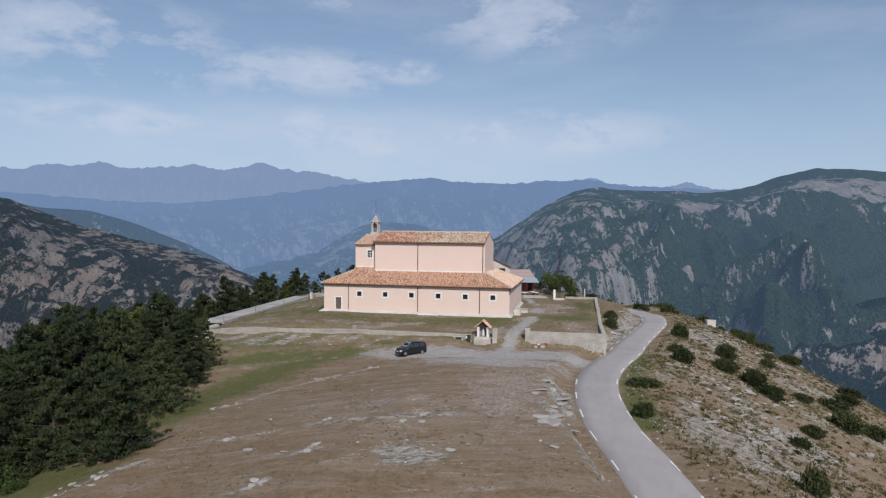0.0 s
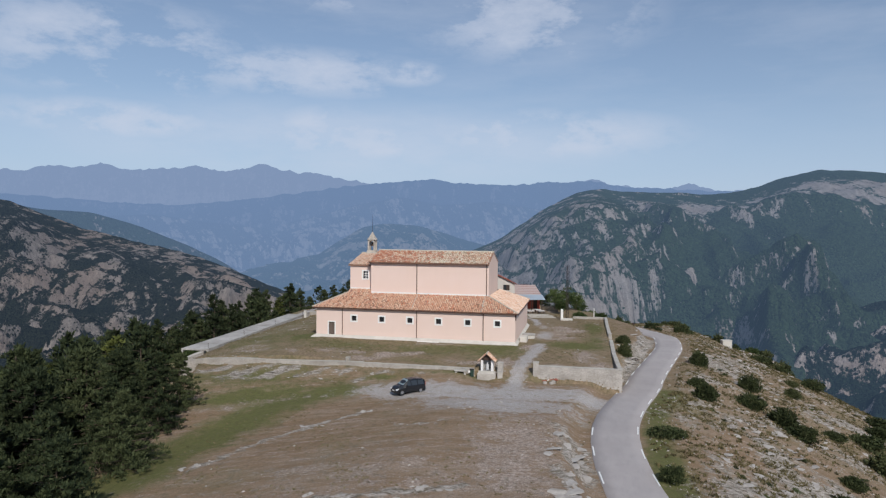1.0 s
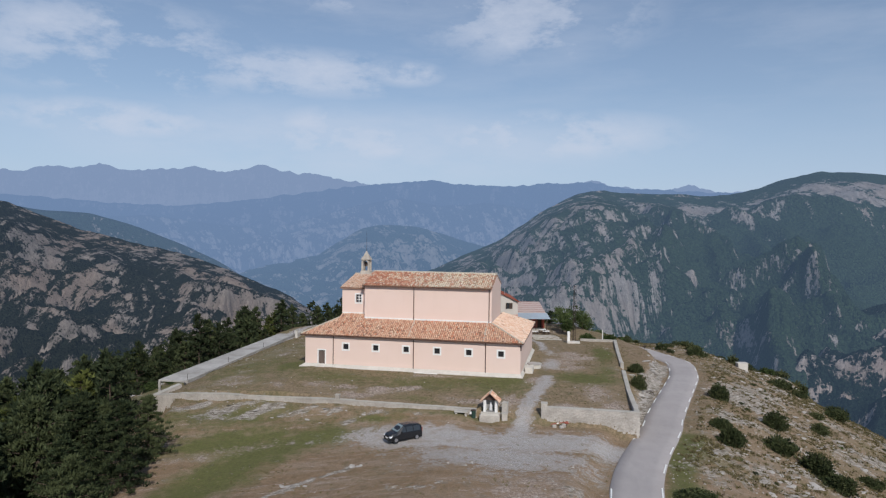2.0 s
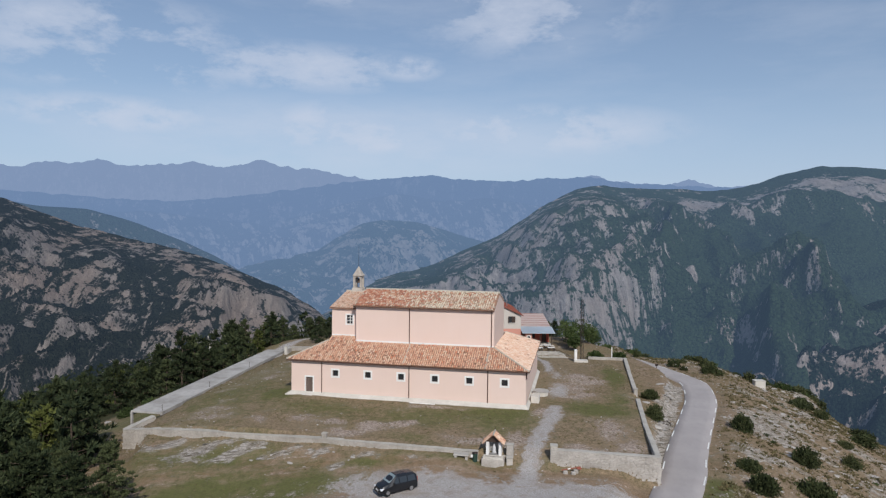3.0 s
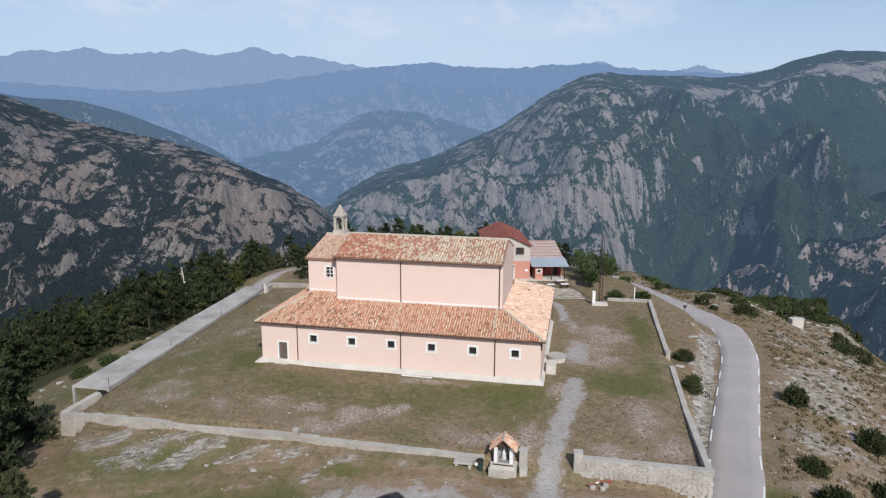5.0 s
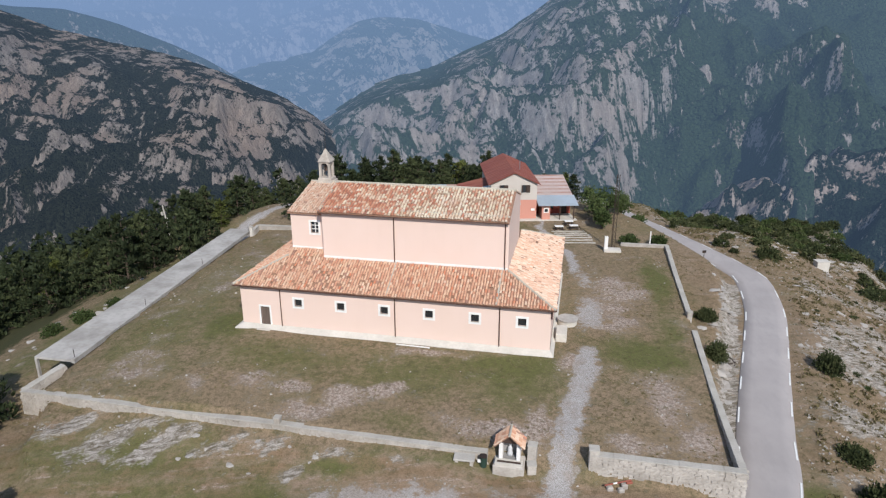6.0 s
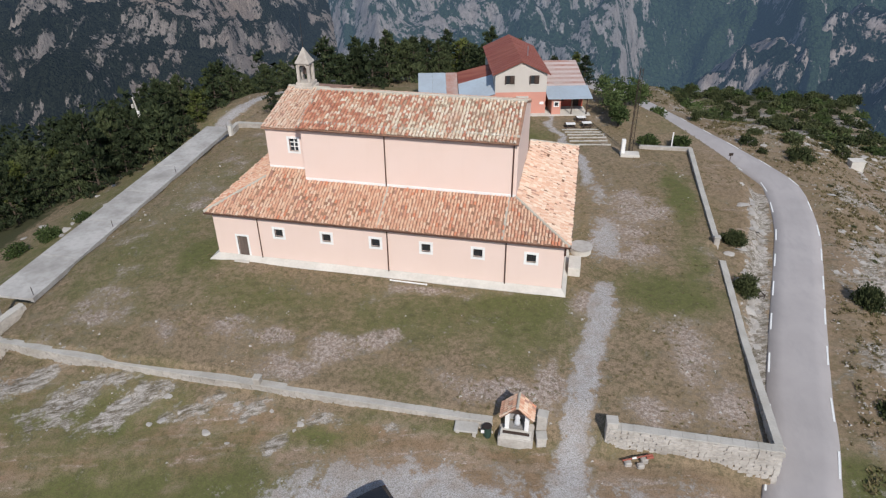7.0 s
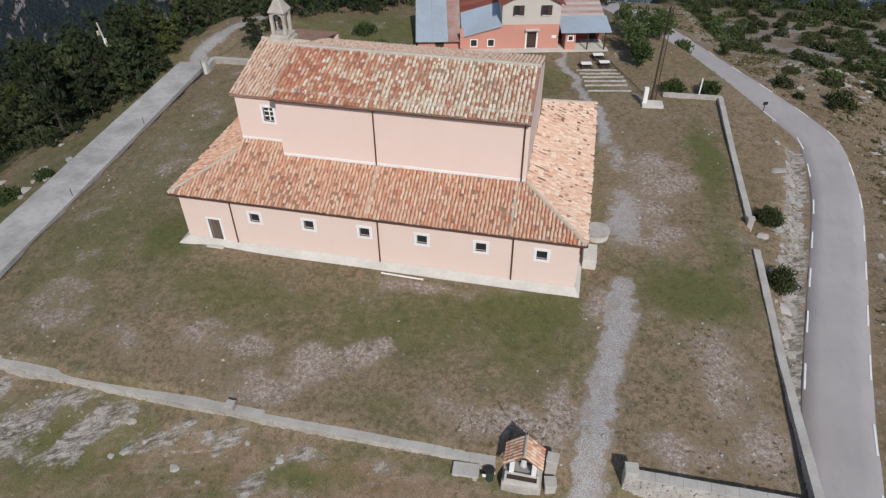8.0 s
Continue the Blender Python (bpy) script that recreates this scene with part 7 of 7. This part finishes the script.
for i, (x, y, r, h) in enumerate(BUSHES):
    build_bush(x, y, r * (1.12 if y < 50 else 0.8), h * (1.65 if y < 50 else 0.8), SHRUBS[i % 4], "low dark green juniper bush among limestone" if r < 1.9 else "broad dark green juniper thicket on the slope")
brng = random.Random(9)
for k in range(120):
    x, y = brng.uniform(24, 72), brng.uniform(-60, 52)
    if x > np.interp(y, ROAD_Y, ROAD_X) + 6:
        build_bush(x, y, brng.uniform(0.25, 0.65), brng.uniform(0.25, 0.5), SCRUB[k % 4], "small dark tussock of scrub on the stony slope", "scrub")
for k in range(250):
    y = 46 + 205 * brng.random() ** 1.2
    x = brng.uniform(16 + 0.05 * (y - 46), 52 + 0.3 * (y - 46))
    if road_gap(np.array([x]), np.array([y]))[0] > 4.0 and x > np.interp(y, ROAD_Y, ROAD_X) + 3 and not (abs(x - 40.5) < 5 and 44 < y < 58):
        build_bush(x, y, brng.uniform(0.6, 1.6) * (1 + 0.006 * y), brng.uniform(0.7, 1.7) * (1 + 0.005 * y), SCRUB[k % 4], "green scrub bush along the far ridge", "scrub", "scrub on the far ridge")


def leafy_tree(x, y, tall, wide, seed):
    t = thing("leafy_tree", (x, y, height(x, y)), 0, "green broad-leaved tree beside the house", "tree", "trees beside the house")
    rng = np.random.default_rng(seed)
    bm = bmesh.new()
    tube(bm, (0, 0, -0.3), (0.1, 0, tall * 0.5), 0.14, 0.09, 7)
    cs, rs = [], []
    for i in range(95):
        d = rng.normal(size=3)
        d /= np.linalg.norm(d)
        r = rng.uniform(0.35, 1.0)
        p = (d[0] * r * wide, d[1] * r * wide, tall * 0.58 + d[2] * r * tall * 0.42)
        if i % 9 == 0:
            tube(bm, (0.08, 0, tall * 0.35), p, 0.05, 0.015, 5)
        cs.append(p), rs.append(rng.uniform(0.3, 0.55))
    v, f = leaves(rng, cs, rs, 16, 0.3, 0.3)
    part("trunk", bm, M_BARK, t)
    part("crown", fast_mesh("crown", v, f, M_LEAF), None, t)


for x, y, tall, wide, seed in ((4.4, 51.5, 5.2, 2.0, 1), (6.6, 55.0, 5.6, 2.2, 2), (3.6, 57.5, 5.4, 2.2, 3), (8.6, 58.5, 4.4, 1.9, 4), (5.6, 47.8, 3.6, 1.5, 5), (12.4, 59.2, 3.0, 1.3, 6), (9.5, 64.5, 4.8, 2.1, 7), (14, 41.2 + 0.6, 1.6, 1.2, 8), (9.6, 41.0, 1.5, 1.4, 9)):
    leafy_tree(x, y, tall, wide, seed)
for x, y, r, h in ((-40, 47, 2.0, 1.8), (-34, 52, 1.8, 1.6), (-30, 47.5, 1.3, 1.1), (-64.2, 10.6, 1.7, 1.5), (-33.4, -68.8, 1.6, 1.7), (-30.8, -70.6, 1.0, 0.8), (-35.4, -66.8, 1.8, 2.0), (-62, 14.5, 1.3, 1.1), (-66.5, 7.5, 1.6, 1.4)):
    build_bush(x, y, r, h, OAK, "rounded green bush in the meadow", "round_bush", "meadow bushes")

# limestone: bedded outcrops one by one, loose stones as a scatter
rrng = random.Random(21)


def rock_mesh(seed, flat):
    bm = bmesh.new()
    bmesh.ops.create_icosphere(bm, subdivisions=2, radius=1.0)
    for v in bm.verts:
        n = noise.noise(v.co * 1.3 + Vector((seed * 7.1, 0, 0))) * 0.5 + noise.noise(v.co * 3.1 + Vector((0, seed * 3.3, 0))) * 0.22
        v.co *= 1 + n
        v.co.z = max(-0.35, round(v.co.z * 5) / 5 * 0.6 + v.co.z * 0.4) * flat
    me = bpy.data.meshes.new("rock")
    bm.to_mesh(me)
    bm.free()
    me.materials.append(M_ROCK)
    return me


ROCKS = [rock_mesh(i, 0.4 + 0.1 * (i % 3)) for i in range(6)]
zones = [(-41, -18.2, 8, 2.2, 5), (-33, -18.6, 7, 2.2, 6), (-20, -18.0, 6, 1.6, 5), (17.6, 6, 1.1, 9, 48), (20.8, 22, 1.1, 8, 42), (9.8, -44, 1.8, 8, 24), (9.4, -57, 1.2, 5, 16), (-0.4, -67.6, 3.4, 2.4, 12), (-8.5, -67.5, 3, 1.0, 6), (-23, -71.5, 1.6, 1.6, 10), (-18.3, -38.9, 1.2, 0.5, 5), (-14.3, -33.4, 0.8, 0.4, 4), (-24.6, -51.5, 0.7, 0.9, 5), (-9.2, -74, 1.0, 0.9, 5), (-16.6, -63.5, 2.4, 0.5, 6), (-6, -60.4, 4, 0.5, 9), (-1.2, -57.5, 2, 0.4, 6),
         (33, -18, 8, 14, 60), (40, 8, 9, 16, 60), (33, 24, 4, 14, 16), (44, 34, 9, 12, 22), (28, -36, 5, 12, 16), (-66, 16, 5, 18, 20), (40, 68, 10, 10, 30), (52, 74, 6, 10, 26), (36, 56, 8, 6, 24), (108, 236, 6, 14, 40)]
laid, rest = 0, []
for cx, cy, rx, ry, count in zones:
    for _ in range(count):
        x, y = cx + rrng.gauss(0, 0.55) * rx, cy + rrng.gauss(0, 0.55) * ry
        if road_gap(np.array([x]), np.array([y]))[0] < 3.2 or (-52 < x < 15.6 and -16.4 < y < 41):
            continue
        s = rrng.uniform(0.25, 0.75) if 7 < x < 13 and y < -36 else rrng.uniform(0.15, 0.34) if -48 < x < -10 and y < -16 else rrng.uniform(0.14, 0.6) if x > 13 or y > -17 else rrng.uniform(0.1, 0.34)
        pick = rrng.randrange(6)
        at = Matrix.LocRotScale((x, y, height(x, y) + 0.02), Euler((rrng.uniform(-0.2, 0.2), rrng.uniform(-0.2, 0.2), rrng.uniform(0, 6.3))), (s * rrng.uniform(0.9, 1.6), s, s * rrng.uniform(0.18, 0.5)))
        if laid >= 290:
            rest.append((pick, at))
            continue
        laid += 1
        r = tagged(new("limestone_rock", ROCKS[pick]), "weathered pale limestone rock bedded in the ground", "rock", "limestone outcrops")
        r.matrix_basis = at
rest_v, rest_f = [], []
for pick, at in rest:
    k = len(rest_v)
    rest_v += [tuple(at @ v.co) for v in ROCKS[pick].vertices]
    rest_f += [tuple(k + j for j in p.vertices) for p in ROCKS[pick].polygons]
tagged(new("slope_rocks", mesh_of("slope_rocks", rest_v, rest_f, M_ROCK)), "weathered pale limestone rocks strewn over the slope", "rocks", kind="stuff")


def scatter(name, label, category, count, build, area, seed, mat, where):
    rng = np.random.default_rng(seed)
    x, y = rng.uniform(area[0], area[1], count * 6), rng.uniform(area[2], area[3], count * 6)
    p = where(x, y) * (road_gap(x, y) > 2.75)
    inside_church = (x > -35.3) & (x < 0.3) & (y > -0.2) & (y < 25)
    deck_area = (x < -49.3 - 0.08 * (y + 8)) & (x > -54.6 - 0.066 * (y + 8)) & (y > -8.2) & (y < 39.8)
    keep = (rng.uniform(size=x.size) < p) & ~inside_church & ~deck_area
    x, y = x[keep][:count], y[keep][:count]
    z = hill(x, y)
    v, f = build(rng, x, y, z)
    me = fast_mesh(name, v, f, mat)
    tagged(new(name, me), label, category, kind="stuff")


def pebbles(rng, x, y, z):
    base = np.array([(1, 0, 0), (-0.5, 0.87, 0), (-0.5, -0.87, 0), (0.45, 0.3, 0.6), (-0.4, 0.25, 0.55), (0.0, -0.5, 0.6)])
    faces = np.array([(3, 4, 5), (0, 1, 4), (0, 4, 3), (1, 2, 5), (1, 5, 4), (2, 0, 3), (2, 3, 5)])
    n = len(x)
    s = (0.045 + 0.15 * rng.random(n) ** 4)[:, None, None]
    v = base[None] * s * rng.uniform(0.7, 1.3, (n, 6, 3))
    a = rng.uniform(0, 6.28, n)[:, None]
    rx, ry = v[..., 0] * np.cos(a) - v[..., 1] * np.sin(a), v[..., 0] * np.sin(a) + v[..., 1] * np.cos(a)
    v = np.stack([rx + x[:, None], ry + y[:, None], v[..., 2] + z[:, None]], -1)
    f = faces[None] + 6 * np.arange(n)[:, None, None]
    return v.reshape(-1, 3), f.reshape(-1, 3)


def tufts(rng, x, y, z):
    n, blades = len(x), 6
    c = np.repeat(np.stack([x, y, z], -1), blades, 0) + rng.normal(scale=0.07, size=(n * blades, 3)) * np.array([1, 1, 0])
    h = rng.uniform(0.05, 0.15, (n * blades, 1))
    tip = c + np.concatenate([rng.normal(scale=0.1, size=(n * blades, 2)), h], 1)
    a = rng.uniform(0, 6.28, n * blades)
    w = np.stack([np.cos(a), np.sin(a), 0 * a], -1) * 0.05
    v = np.stack([c - w, c + w, tip], 1).reshape(-1, 3)
    return v, np.arange(len(v)).reshape(-1, 3)


def stony(x, y):
    m = ground_masks(x, y)
    right = (x > np.interp(y, ROAD_Y, ROAD_X) + 3).astype(float)
    return np.clip(0.002 + 0.9 * m["rock"] ** 1.5 + 0.45 * m["bare"] * (y > -23) + 0.1 * m["bare"] + 0.35 * right + 0.1 * m["gravel"], 0, 1) * np.clip(4 * (fbm(x * 0.5, y * 0.5, 4, 61) - 0.4), 0.03, 1) * (1 - m["wood"]) * (1 - 0.8 * m["green"] * (x < 15)) * (1 - 0.35 * ((x < 15) & (y > -15)))


def grassy(x, y):
    m = ground_masks(x, y)
    return np.clip(0.6 - 0.45 * m["green"] - 0.9 * m["gravel"] - 0.6 * m["rock"] - 0.35 * m["bare"], 0.02, 1) * (1 - m["wood"]) * np.clip(4 * (fbm(x * 0.22, y * 0.22, 4, 62) - 0.4), 0.02, 1) * (1 - 0.6 * m["brown"])


scatter("loose_stones", "scattered small pale limestone fragments on the ground", "stones", 36000, pebbles, (-60, 66, -78, 95), 5, M_ROCK, stony)
scatter("dry_grass", "short dry olive-brown grass tufts over the hilltop", "grass", 18000, tufts, (-58, 50, -78, 50), 6, M_GRASS, grassy)


def tussocks(rng, x, y, z):
    n, blades = len(x), 12
    size = np.repeat(rng.uniform(0.6, 1.5, n), blades)[:, None]
    c = np.repeat(np.stack([x, y, z], -1), blades, 0) + rng.normal(scale=0.13, size=(n * blades, 3)) * np.array([1, 1, 0]) * size
    tip = c + np.concatenate([rng.normal(scale=0.13, size=(n * blades, 2)), rng.uniform(0.08, 0.26, (n * blades, 1))], 1) * size
    a = rng.uniform(0, 6.28, n * blades)
    w = np.stack([np.cos(a), np.sin(a), 0 * a], -1) * 0.07 * size
    v = np.stack([c - w, c + w, tip], 1).reshape(-1, 3)
    return v, np.arange(len(v)).reshape(-1, 3)


def slope_side(x, y):
    s = x - np.interp(y, ROAD_Y, ROAD_X)
    return smooth(2.8, 5, s) * np.clip(3 * (fbm(x * 0.35, y * 0.35, 3, 71) - 0.3), 0.05, 1)


scatter("tussocks", "olive grass tussocks among the stones of the slope", "grass", 12000, tussocks, (12, 75, -70, 105), 8, M_TUSSOCK, slope_side)

# ---- single pieces of roof and wall ----
SINGLE_TILE = mesh_of("clay_tile", *TILE, M_AISLE_ONE)
aisle_roof = bpy.data.objects["aisle_roof"]
for _, _, m in single:
    t = new("clay_tile", SINGLE_TILE)
    t.parent = aisle_roof
    t.matrix_basis = m
for i, m, wall in singles:
    t = new("stone", STONES[i])
    t.parent = wall
    t.matrix_basis = m
